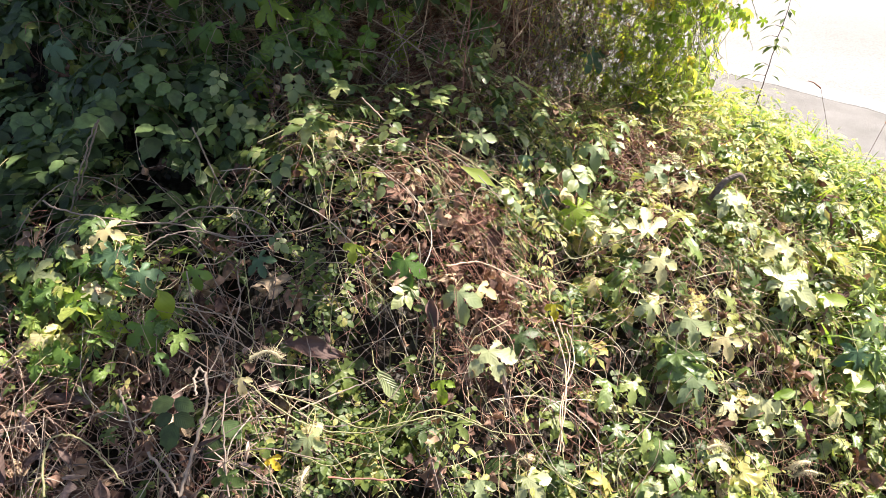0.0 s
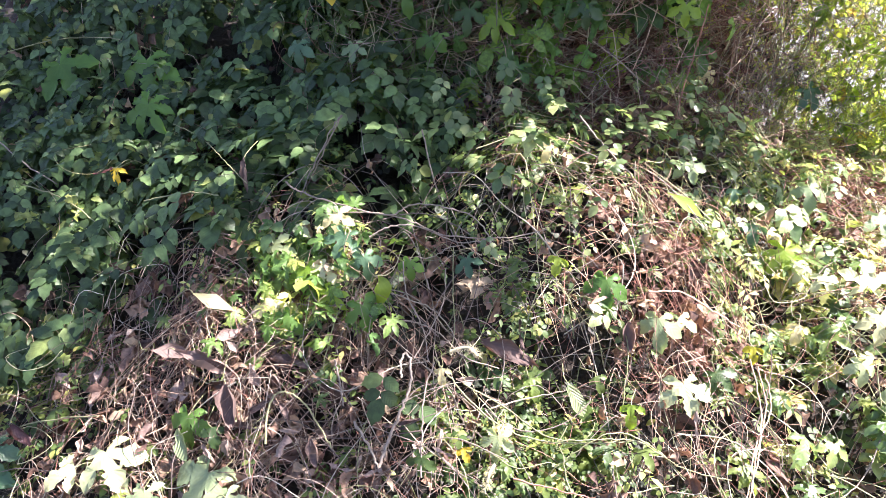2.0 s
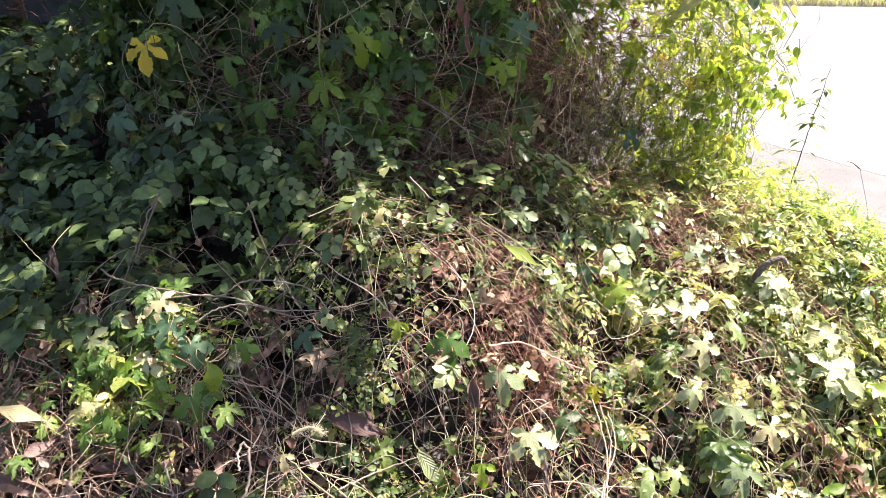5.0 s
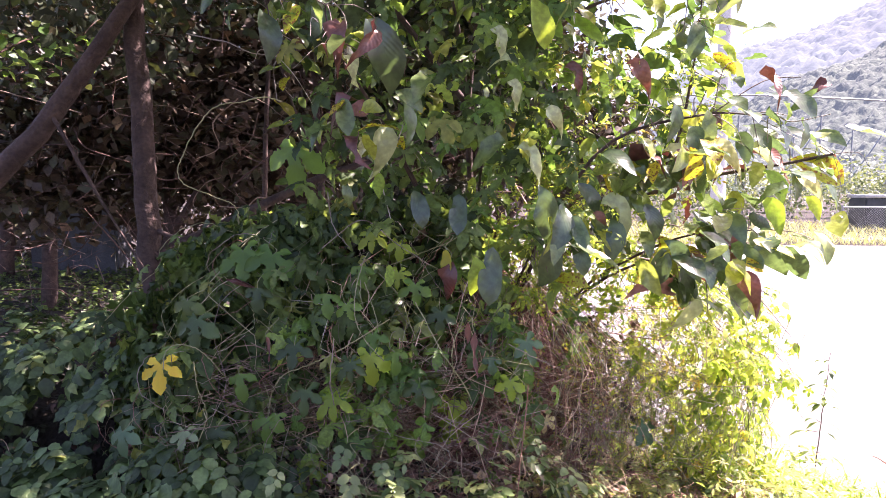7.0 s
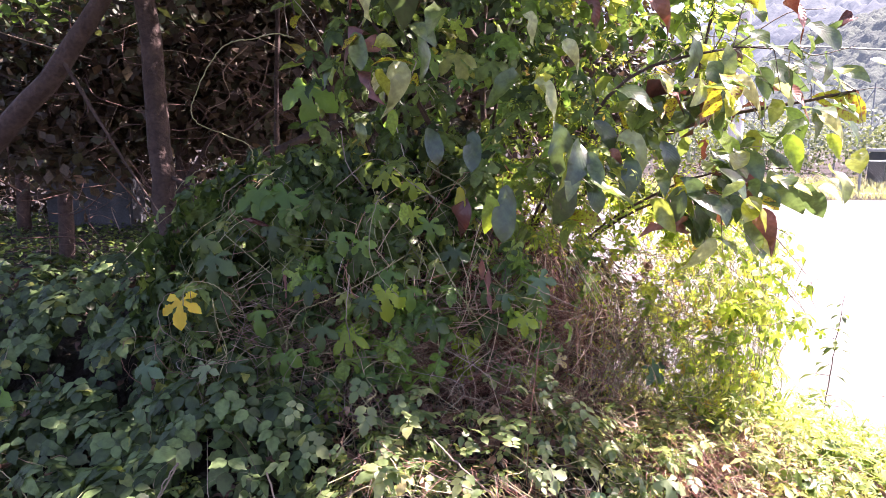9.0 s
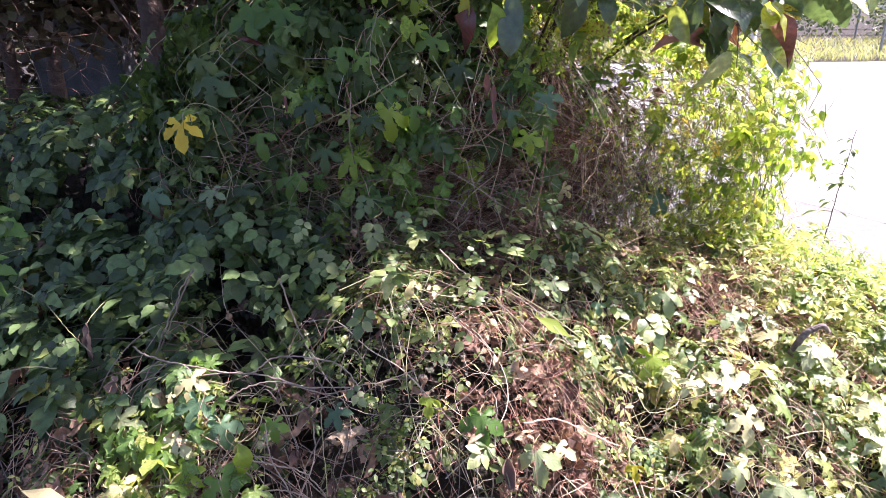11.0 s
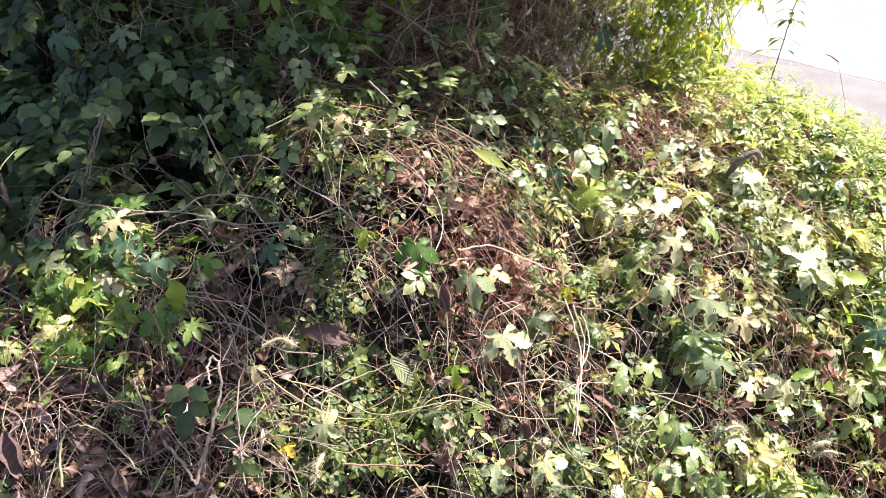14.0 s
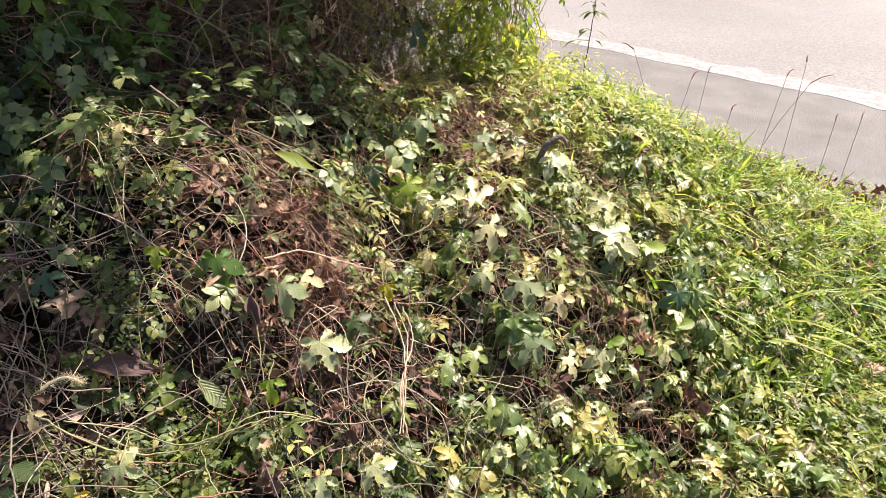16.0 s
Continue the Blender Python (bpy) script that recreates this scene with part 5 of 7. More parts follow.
lines = [np.array(p, float) for p in lines if min(p[0][0], p[1][0]) >= 0 and max(p[0][0], p[1][0]) <= 12]
v, f = tubes(lines, [0.004] * len(lines), 3, 1.0)
tagged(mesh_object("wire_mesh", v, f, M_STEEL, fence), kind="stuff")

pole = empty("utility_pole", (6.2, 16.5, 0.0), "pale concrete utility pole beside the road", "pole")
v, f = tube([(0, 0, 0), (0, 0, 4), (0, 0, 9)], 0.19, 16, 0.75)
mesh_object("shaft", v, f, M_CONCRETE, pole)

bin_ = empty("container", (16.9, 27.0, 0.0), "dark square container behind the wire fence", "container")
bm = bmesh.new()
box_mesh(bm, -0.95, 0.95, -0.6, 0.6, 0.0, 1.42)
bmesh.ops.bevel(bm, geom=bm.edges[:], offset=0.05, segments=2, affect="EDGES")
part("body", bm, M_DARKPAINT, bin_)
bm = bmesh.new()
box_mesh(bm, -1.0, 1.0, -0.66, 0.66, 1.422, 1.56)
bmesh.ops.bevel(bm, geom=bm.edges[:], offset=0.04, segments=2, affect="EDGES")
part("lid", bm, M_CONCRETE, bin_, "pale flat lid")

# Orchard rows with wire-and-post frames.
rng = np.random.default_rng(91)
for i in range(12):
    x, y = 14 + (i % 6) * 3.6 + rng.uniform(-0.5, 0.5), 34 + (i // 6) * 9
    frame_ = empty("orchard_post", (x, y, 0), "thin grey steel orchard post with a leaning stay", "post", "orchard posts")
    v, f = tube([(0, 0, 0), (0, 0, 2.5), (0, 0, 5.6)], 0.05, 6, 1.0)
    mesh_object("upright", v, f, M_STEEL, frame_)
    v, f = tube([(-1.9, 0, 2.2), (-0.9, 0, 3.7), (0, 0, 5.2)], 0.035, 6, 1.0)
    mesh_object("stay", v, f, M_STEEL, frame_)
arch = empty("orchard_wire", (6, 33.5, 0), "long pale wire strung over the orchard frames between masts", "wire")
for wx, wz in ((-4, 6.2), (30, 5.2)):
    v, f = tube([(wx, 0, 0), (wx, 0, 3), (wx, 0, wz + 0.05)], 0.06, 6, 1.0)
    mesh_object("mast", v, f, M_STEEL, arch)
v, f = tube(curve_through([(-4, 0, 6.2), (6, 0, 6.6), (16, 0, 6.2), (30, 0, 5.2)], 8), 0.05, 5, 1.0)
mesh_object("cable", v, f, M_STEEL, arch)
for row in range(3):
    r = np.random.default_rng(95 + row)
    cs = [(x, 31 + row * 8 + r.uniform(-0.6, 0.6), 1.6 + r.uniform(-0.2, 0.5), 1.3, 1.1, 1.6 + r.uniform(-0.3, 0.6)) for x in np.arange(4, 42, 1.9)]
    v, f, u = crown_leaves(cs, 420, (0.14, 0.26), 95 + row)
    tagged(mesh_object("orchard_row", v, f, M_ORCHARD, uvs=u), "row of small pale green orchard trees", "orchard", kind="stuff")

rng = np.random.default_rng(99)
k = 11000
vx, vy = rng.uniform(2, 34, k), 20.3 + 11 * rng.uniform(0, 1, k) ** 1.6
a = rng.uniform(0, 6.283, k)
v, f, u = scattered(FAR_BLADES, np.stack([vx, vy, np.zeros(k)], axis=1), bases(np.stack([-np.cos(a), -np.sin(a), 0.4 * np.ones(k)], axis=1), np.stack([0.4 * np.cos(a), 0.4 * np.sin(a), np.ones(k)], axis=1), np.zeros(k)), rng.uniform(0.25, 0.6, k) , rng)
tagged(mesh_object("verge_grass", v, f, M_VERGE, uvs=u), "yellow-green verge grass along the far road edge", "grass", kind="stuff")


def hill(name, mat, y, x0, x1, top, depth, seed, label, cells):
    """A wooded slope: a ridge with a bumpy surface of tree tops."""
    nx, ny = 420, 120
    X, S = np.meshgrid(np.linspace(x0, x1, nx), np.linspace(0, 1, ny))
    ridge = top(X)
    Y = y + S * depth
    b = (x1 - x0) / cells
    crowns = []
    for px, py in zip(X.ravel(), Y.ravel()):
        d, cell = noise.voronoi((px / b, py / b, seed))
        high = math.sin(cell[0][0] * 12.9898 + cell[0][1] * 78.233) * 43758.5453 % 1.0
        crowns.append((0.45 + 0.9 * high) * math.sqrt(max(0.0, 1.0 - (1.2 * d[0]) ** 2)))
    crowns = np.array(crowns).reshape(X.shape)
    Z = ridge * np.sin(S * math.pi * 0.5) ** 0.9 + 0.7 * b * crowns * (S > 0.02) + 0.7 * b * wavy(X, Y, 1.6 / b, seed) - 1.0
    ids = np.arange(nx * ny).reshape(ny, nx)
    q = np.stack([ids[:-1, :-1], ids[:-1, 1:], ids[1:, 1:], ids[1:, :-1]], axis=-1).reshape(-1, 4)
    o = mesh_object(name, np.stack([X, Y, Z], axis=-1).reshape(-1, 3), np.concatenate([q[:, [0, 1, 2]], q[:, [0, 2, 3]]]), mat)
    return tagged(o, label, "hill", kind="structure")


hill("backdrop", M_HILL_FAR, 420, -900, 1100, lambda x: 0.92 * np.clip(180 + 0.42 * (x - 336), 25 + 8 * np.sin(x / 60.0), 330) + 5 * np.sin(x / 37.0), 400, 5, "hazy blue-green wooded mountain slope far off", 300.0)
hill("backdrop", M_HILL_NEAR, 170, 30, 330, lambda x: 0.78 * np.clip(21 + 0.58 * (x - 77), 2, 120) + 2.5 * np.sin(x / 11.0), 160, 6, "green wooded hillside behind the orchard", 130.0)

# ---- single plants that stand out on the bank ----
def ground_z(x, y):
    return float(bank(np.array(float(x)), np.array(float(y))))


def vine_leaf(x, y, z, size, yaw=0.0, lean=35.0, spin=0.0, shape=0, mat=None, label="pale green lobed vine leaf lying over the bank", shapes=None, name="vine_leaf", category="leaf"):
    """A leaf on its stalk, its base at x, y, z. yaw, lean: which way its face tips, and how far; spin: turns the tip."""
    temp = (shapes or HOPS)[shape]
    a, b, c = radians(yaw), radians(lean), radians(spin)
    normal = np.array([math.sin(a) * math.sin(b), -math.cos(a) * math.sin(b), math.cos(b)])
    down = np.array([math.sin(a) * math.cos(b), -math.cos(a) * math.cos(b), -math.sin(b)])
    side = np.cross(normal, down)
    tip = down * math.cos(c) + side * math.sin(c)
    o = mesh_object(name, temp[0] * size, temp[1], mat or M_LIT, uvs=temp[2])
    t = bases(np.array([normal]), np.array([tip]), np.zeros(1))[0]
    m = Matrix(t.tolist()).to_4x4()
    m.translation = (x, y, z)
    o.matrix_basis = m
    r = np.random.default_rng(int(abs(x * 1000) + abs(y * 7000)))
    v, f = tube(curve_through([(0, 0.02 * size, 0), (r.normal(0, 0.1) * size, -0.25 * size, -0.15 * size), (r.normal(0, 0.25) * size, -0.8 * size, -0.7 * size), (r.normal(0, 0.3) * size, -1.0 * size, -1.5 * size)], 4), 0.0011, 4, 1.0)
    mesh_object("stalk", v, f, M_VINE, o)
    return tagged(o, label, category)


# Near-white copy of the hop leaf: sun glare is put into the colour.
M_LIT = leaf_material("sun_painted_hop_leaf", [(0.0, (0.31, 0.38, 0.22)), (0.6, (0.42, 0.48, 0.29)), (1.0, (0.53, 0.53, 0.31))], 0.36, 0.2, (1, 1, 0.7), single=True, veins=7.0, sheen=0.7)
M_BLUE = leaf_material("bluish_hop_leaf", [(0.0, (0.06, 0.13, 0.08)), (1.0, (0.10, 0.19, 0.115))], 0.4, 0.3, single=True)
M_LIME = leaf_material("lime_leaf", [(0.0, (0.17, 0.31, 0.04)), (1.0, (0.28, 0.39, 0.06))], 0.45, 0.45, single=True)
M_WILT = leaf_material("wilted_leaf", [(0.0, (0.55, 0.50, 0.30)), (1.0, (0.66, 0.62, 0.40))], 0.6, 0.3, single=True)
M_DRY_ONE = leaf_material("dry_leaf_single", [(0.0, (0.11, 0.065, 0.055)), (1.0, (0.18, 0.115, 0.095))], 0.75, 0.1, (1, 0.8, 0.6), single=True, warm=False)

M_PALE_ONE = leaf_material("pale_ribbed_leaf", [(0.0, (0.26, 0.34, 0.20)), (1.0, (0.32, 0.39, 0.22))], 0.45, 0.3, single=True, veins=7.0, ribs=0.35)
# Single foot leaf; sun dapple is likewise put into its colour.
M_FOOT_ONE = leaf_material("sun_paled_foot_leaf_single", [(0.0, (0.12, 0.19, 0.09)), (1.0, (0.22, 0.29, 0.15))], 0.42, 0.35, single=True)
# Single hop leaf with the shade of the bush put into its colour.
M_SHADYHOP_ONE = leaf_material("shade_painted_hop_leaf_single", [(0.0, (0.035, 0.07, 0.025)), (1.0, (0.07, 0.13, 0.045))], 0.45, 0.3, single=True)
# Darker copy of the shrub leaf; its shade side is in the colour.
M_BIGDARK = leaf_material("shade_dark_shrub_leaf", [(0.0, (0.035, 0.065, 0.04)), (1.0, (0.07, 0.115, 0.055))], 0.32, 0.3, single=True, veins=8.0, sheen=1.0, ribs=0.08)
M_PALE_HOP = leaf_material("pale_hop_leaf", [(0.0, (0.22, 0.30, 0.15)), (1.0, (0.34, 0.40, 0.21))], 0.42, 0.3, single=True, veins=7.0, warm=False)
M_PINK = leaf_material("pink_withered_leaf", [(0.0, (0.30, 0.15, 0.12)), (1.0, (0.38, 0.20, 0.16))], 0.6, 0.15, (1, 0.7, 0.6), single=True, warm=False, ribs=0.15)
M_LITTER_ONE = leaf_material("litter_leaf_single", [(0.0, (0.13, 0.085, 0.072)), (0.5, (0.26, 0.18, 0.15)), (1.0, (0.42, 0.33, 0.27))], 0.75, 0.08, (1, 0.8, 0.65), single=True, warm=False, ribs=0.1)
# Brighter hop leaf; the light on the bush's leaves is in its colour.
M_FRESH = leaf_material("bright_hop_leaf", [(0.0, (0.085, 0.19, 0.045)), (1.0, (0.15, 0.28, 0.07))], 0.45, 0.45, single=True)


vine_leaf(-0.730, 1.166, 0.898, 0.058, -10, 35, 20, 1, M_WILT, "bleached wilted vine leaf in the sun")
vine_leaf(-0.831, 1.158, 0.862, 0.049, -20, 40, 60, 5, M_LIT, "pale rounded vine leaf at the edge of the clump")
vine_leaf(-0.772, 1.148, 0.870, 0.024, 10, 40, 0, 6, M_WILT, "small bleached leaf in the clump")
vine_leaf(-0.840, 1.012, 0.733, 0.072, 5, 40, 10, 2, M_WILT, "white wilted vine leaf drooping over the clump")
vine_leaf(-0.788, 0.989, 0.713, 0.054, 20, 45, -30, 3, M_FRESH, "green vine leaf under a wilted one")
vine_leaf(-0.822, 0.948, 0.708, 0.048, -10, 50, 0, 5, M_FRESH, "dark green rounded leaf low in the clump")
vine_leaf(-0.694, 1.120, 0.872, 0.064, 15, 45, -20, 0, M_BLUE, "blue-green lobed vine leaf in the sunlit clump")
vine_leaf(-0.639, 1.090, 0.839, 0.055, 25, 50, 10, 3, M_BLUE, "blue-green lobed vine leaf in the sunlit clump")
vine_leaf(-0.784, 1.076, 0.792, 0.060, -10, 40, 20, 0, M_LIME, "bright green vine leaf in the sunlit clump")
vine_leaf(-0.729, 1.079, 0.802, 0.050, 15, 35, -30, 2, M_LIT, "pale vine leaf in the sunlit clump")
vine_leaf(-0.700, 1.035, 0.763, 0.054, 0, 50, 0, 4, M_LIME, "bright green finely cut leaf in the clump")
vine_leaf(-0.884, 1.122, 0.815, 0.052, 0, 55, 80, 1, M_LIT, "pale folded leaf in the clump")
vine_leaf(-0.621, 1.020, 0.753, 0.063, 30, 60, 10, 1, M_FRESH, "green vine leaf hanging at the clump edge")
vine_leaf(-0.602, 1.061, 0.809, 0.095, 60, 60, 0, 2, M_LIME, "yellow-edged curled leaf hanging in the sun", shapes=BIG_CURL[:1] * 3, name="curled_leaf")
vine_leaf(-1.035, 0.986, 0.735, 0.114, 0, 40, 80, 0, M_WILT, "long pale folded leaf over the shady bank", shapes=LANCES, name="oval_leaf")
vine_leaf(-0.260, 1.423, 1.031, 0.050, 20, 45, -30, 6, M_WILT, "cream yellow vine leaf by the hollow")
vine_leaf(-0.203, 1.216, 0.833, 0.054, 0, 45, -10, 5, M_LIME, "yellow-green vine leaf amid dry stems")
vine_leaf(-0.089, 1.205, 0.797, 0.068, 0, 40, 0, 3, M_FRESH, "mid-green vine leaf amid dry stems")
vine_leaf(-0.417, 1.187, 0.811, 0.049, -10, 45, 30, 0, M_BLUE, "grey-green vine leaf amid dry stems")
vine_leaf(-0.539, 1.129, 0.819, 0.042, 10, 50, 0, 3, M_FRESH, "green leaf in the hollow")
vine_leaf(-0.352, 1.076, 0.662, 0.144, 0, 35, 80, 1, M_DRY_ONE, "large crumpled brown leaf in the tangle", shapes=WITHERED, name="dead_leaf")
vine_leaf(-0.255, 1.083, 0.651, 0.076, 30, 60, 180, 0, M_DRY_ONE, "crumpled brown leaf standing in the tangle", shapes=WITHERED, name="dead_leaf")
vine_leaf(-0.421, 0.963, 0.660, 0.041, 0, 40, 10, 6, M_WILT, "bleached leaf beside a foxtail")
vine_leaf(-0.142, 1.045, 0.606, 0.078, 20, 45, 20, 0, M_PALE_ONE, "pale ribbed oval leaf lying over dry stems", shapes=BIG, name="oval_leaf")
vine_leaf(-0.276, 0.885, 0.568, 0.053, 0, 50, 0, 1, M_PALE_HOP, "yellow-green drooping leaf low on the bank")
vine_leaf(-0.277, 0.915, 0.575, 0.050, 10, 35, 10, 6, M_WILT, "bleached drooping leaf low on the bank")
vine_leaf(-0.345, 0.848, 0.554, 0.037, 0, 40, 30, 5, M_YELLOW, "small yellow leaf low on the bank")
vine_leaf(-0.424, 0.811, 0.545, 0.043, 0, 45, 0, 2, M_HOP_ONE, "green vine leaf low on the bank")
vine_leaf(-0.086, 1.071, 0.619, 0.044, 0, 40, 30, 6, M_HOP_ONE, "green vine leaf amid dry stems")
vine_leaf(-0.005, 1.020, 0.600, 0.055, -10, 40, 10, 6, M_LIME, "yellowing vine leaf on the low bank")
vine_leaf(0.036, 1.168, 0.735, 0.066, -15, 35, 15, 3, M_PALE_HOP, "pale green vine leaf amid the brown tangle")
vine_leaf(0.083, 1.192, 0.730, 0.059, 15, 25, 50, 5, M_WILT, "bleached three-lobed vine leaf")
vine_leaf(0.105, 1.089, 0.625, 0.077, 0, 30, 20, 2, M_LIT, "pale five-lobed vine leaf on the low bank")
vine_leaf(0.275, 1.249, 0.640, 0.049, 0, 45, 0, 5, M_SPOT, "yellow spotted leaf on the bank")
vine_leaf(-0.028, 1.152, 0.727, 0.071, -20, 50, 20, 2, M_DRY_ONE, "brown withered leaf in the tangle", shapes=WITHERED, name="dead_leaf")
vine_leaf(0.138, 1.056, 0.585, 0.070, 10, 50, 0, 0, M_LITTER_ONE, "grey-brown withered leaf on the low bank", shapes=WITHERED, name="dead_leaf")
vine_leaf(0.078, 0.870, 0.458, 0.071, 0, 30, 0, 5, M_PALE_HOP, "pale three-lobed leaf at the foot of the bank")
vine_leaf(0.185, 0.896, 0.431, 0.058, -10, 30, 40, 2, M_LIT, "pale vine leaf at the foot of the bank")
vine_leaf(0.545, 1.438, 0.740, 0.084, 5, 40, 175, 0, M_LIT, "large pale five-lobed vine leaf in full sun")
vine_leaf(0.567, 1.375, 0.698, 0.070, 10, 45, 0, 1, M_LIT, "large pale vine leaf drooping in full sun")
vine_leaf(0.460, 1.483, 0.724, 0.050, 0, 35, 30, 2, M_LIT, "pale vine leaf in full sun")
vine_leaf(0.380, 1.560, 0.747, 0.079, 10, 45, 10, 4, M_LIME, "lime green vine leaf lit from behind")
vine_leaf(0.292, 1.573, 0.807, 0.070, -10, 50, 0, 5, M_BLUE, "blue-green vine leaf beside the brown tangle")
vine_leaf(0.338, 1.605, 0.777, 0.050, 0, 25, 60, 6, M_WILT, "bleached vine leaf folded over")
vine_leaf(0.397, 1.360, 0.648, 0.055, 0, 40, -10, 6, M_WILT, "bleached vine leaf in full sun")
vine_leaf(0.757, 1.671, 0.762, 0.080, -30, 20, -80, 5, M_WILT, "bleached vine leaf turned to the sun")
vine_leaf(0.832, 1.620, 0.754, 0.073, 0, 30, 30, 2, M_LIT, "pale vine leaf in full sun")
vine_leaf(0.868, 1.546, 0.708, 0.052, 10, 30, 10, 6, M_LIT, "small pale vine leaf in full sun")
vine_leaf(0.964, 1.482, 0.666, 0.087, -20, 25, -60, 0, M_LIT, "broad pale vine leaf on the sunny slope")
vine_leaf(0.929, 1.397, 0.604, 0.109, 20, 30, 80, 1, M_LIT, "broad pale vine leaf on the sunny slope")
vine_leaf(1.035, 1.396, 0.545, 0.094, 0, 30, 90, 0, M_LIME, "lime green oval leaf on the slope", shapes=BIG, name="oval_leaf")
vine_leaf(0.524, 1.278, 0.619, 0.050, 10, 40, 0, 3, M_LIT, "pale vine leaf on the sunny slope")
vine_leaf(0.632, 1.260, 0.585, 0.075, 0, 35, 0, 2, M_PALE_HOP, "pale green five-lobed vine leaf on the slope")
vine_leaf(0.720, 1.241, 0.542, 0.061, -10, 40, 20, 1, M_WILT, "bleached vine leaf on the slope")
vine_leaf(0.629, 1.160, 0.486, 0.081, 0, 30, 10, 4, M_PALE_HOP, "pale many-lobed vine leaf on the slope")
vine_leaf(0.793, 1.090, 0.359, 0.054, 0, 25, 100, 5, M_LIT, "pale three-lobed leaf low on the slope")
vine_leaf(0.819, 1.146, 0.411, 0.066, 10, 45, 0, 2, M_LIT, "pale lobed leaf low on the slope")
vine_leaf(0.838, 1.154, 0.416, 0.060, -20, 35, 120, 0, M_LIME, "lime green oval leaf on the slope", shapes=BIG, name="oval_leaf")
vine_leaf(0.911, 1.144, 0.390, 0.065, 20, 30, 80, 1, M_LIME, "lime green oval leaf on the slope", shapes=BIG, name="oval_leaf")
vine_leaf(0.916, 1.129, 0.382, 0.089, 0, 55, 10, 0, M_RED, "red-brown withered leaf on the slope", shapes=WITHERED, name="dead_leaf")
vine_leaf(0.977, 1.237, 0.436, 0.046, 0, 35, 0, 6, M_LIT, "small pale leaf on the slope")
vine_leaf(1.100, 1.881, 0.801, 0.062, 0, 40, 30, 3, M_DRY_ONE, "brown withered leaf on the sunny crest", shapes=WITHERED, name="dead_leaf")
vine_leaf(1.166, 1.683, 0.687, 0.069, 0, 45, 20, 3, M_DRY_ONE, "brown withered leaf on the sunny crest", shapes=WITHERED, name="dead_leaf")
vine_leaf(0.422, 1.514, 0.724, 0.044, 0, 40, -30, 6, M_LIT, "small pale vine leaf in full sun")
vine_leaf(0.650, 1.750, 0.795, 0.073, 0, 30, 20, 0, M_PALE_HOP, "pale green leaf on the crest of the bank")
vine_leaf(0.442, 1.722, 0.870, 0.064, -10, 35, 10, 3, M_PALE_HOP, "pale green leaf on the crest of the bank")
vine_leaf(0.043, 1.468, 0.916, 0.116, 10, 45, 60, 2, M_LIME, "yellow-green leaf on the crest of the bank", shapes=LANCES, name="oval_leaf")
vine_leaf(0.098, 1.612, 0.946, 0.057, 0, 45, 20, 2, M_PALE_HOP, "grey-green leaf at the foot of the bush")
vine_leaf(0.233, 1.635, 0.877, 0.044, 0, 45, 0, 5, M_BLUE, "grey-green leaf at the foot of the bush")
vine_leaf(0.932, 1.410, 0.607, 0.099, -10, 25, 60, 1, M_LIT, "broad pale vine leaf by the grass")
vine_leaf(1.068, 1.222, 0.383, 0.080, -20, 30, 110, 0, M_LIME, "lime green oval leaf near the grass", shapes=BIG, name="oval_leaf")
vine_leaf(1.120, 1.289, 0.451, 0.075, 0, 50, 0, 2, M_BLUE, "blue-green leaf near the grass")
vine_leaf(1.282, 1.141, 0.249, 0.052, 0, 35, 30, 6, M_LIT, "small pale leaf in the weeds")
vine_leaf(1.282, 1.097, 0.205, 0.044, 10, 35, -20, 6, M_LIT, "small pale leaf in the weeds")
vine_leaf(1.203, 1.477, 0.572, 0.079, 20, 55, 30, 0, M_HOP_ONE, "dark green leaf among bright weeds", shapes=BRAMBLE)
vine_leaf(-1.544, 0.709, 0.294, 0.167, 0, 25, 20, 5, M_BLUE, "broad blue-green vine leaf at the foot of the bank")
vine_leaf(-1.536, 0.743, 0.338, 0.079, 0, 30, 30, 3, M_BLUE, "blue-green vine leaf at the foot of the bank")
vine_leaf(-1.226, 0.701, 0.402, 0.098, 10, 20, -60, 5, M_LIT, "broad pale vine leaf at the foot of the bank")
vine_leaf(-1.142, 0.720, 0.455, 0.100, -10, 22, 50, 2, M_LIT, "broad pale vine leaf at the foot of the bank")
vine_leaf(-1.000, 0.657, 0.441, 0.066, 0, 25, 10, 1, M_PALE_HOP, "pale vine leaf at the foot of the bank")
vine_leaf(-0.871, 0.710, 0.482, 0.113, 0, 25, -20, 3, M_PALE_HOP, "broad light green leaf at the foot of the bank")
vine_leaf(-0.811, 0.671, 0.468, 0.055, 0, 25, 90, 6, M_LIT, "pale leaf at the foot of the bank")
vine_leaf(-0.967, 0.801, 0.537, 0.070, 0, 40, 0, 3, M_FRESH, "green vine leaf above dry litter")
vine_leaf(-0.891, 0.777, 0.544, 0.058, 30, 40, 0, 5, M_HOP_ONE, "green vine leaf above dry litter")
vine_leaf(-0.981, 0.777, 0.513, 0.076, -30, 40, 60, 0, M_PALE_ONE, "pale oval leaf above dry litter", shapes=BIG, name="oval_leaf")
vine_leaf(-0.883, 0.840, 0.617, 0.101, 0, 45, 20, 2, M_LITTER_ONE, "large ribbed brown leaf on the litter", shapes=WITHERED, name="dead_leaf")
vine_leaf(-1.040, 0.892, 0.632, 0.171, 0, 20, 85, 3, M_LITTER_ONE, "long rolled dry leaf on the litter", shapes=WITHERED, name="dead_leaf")
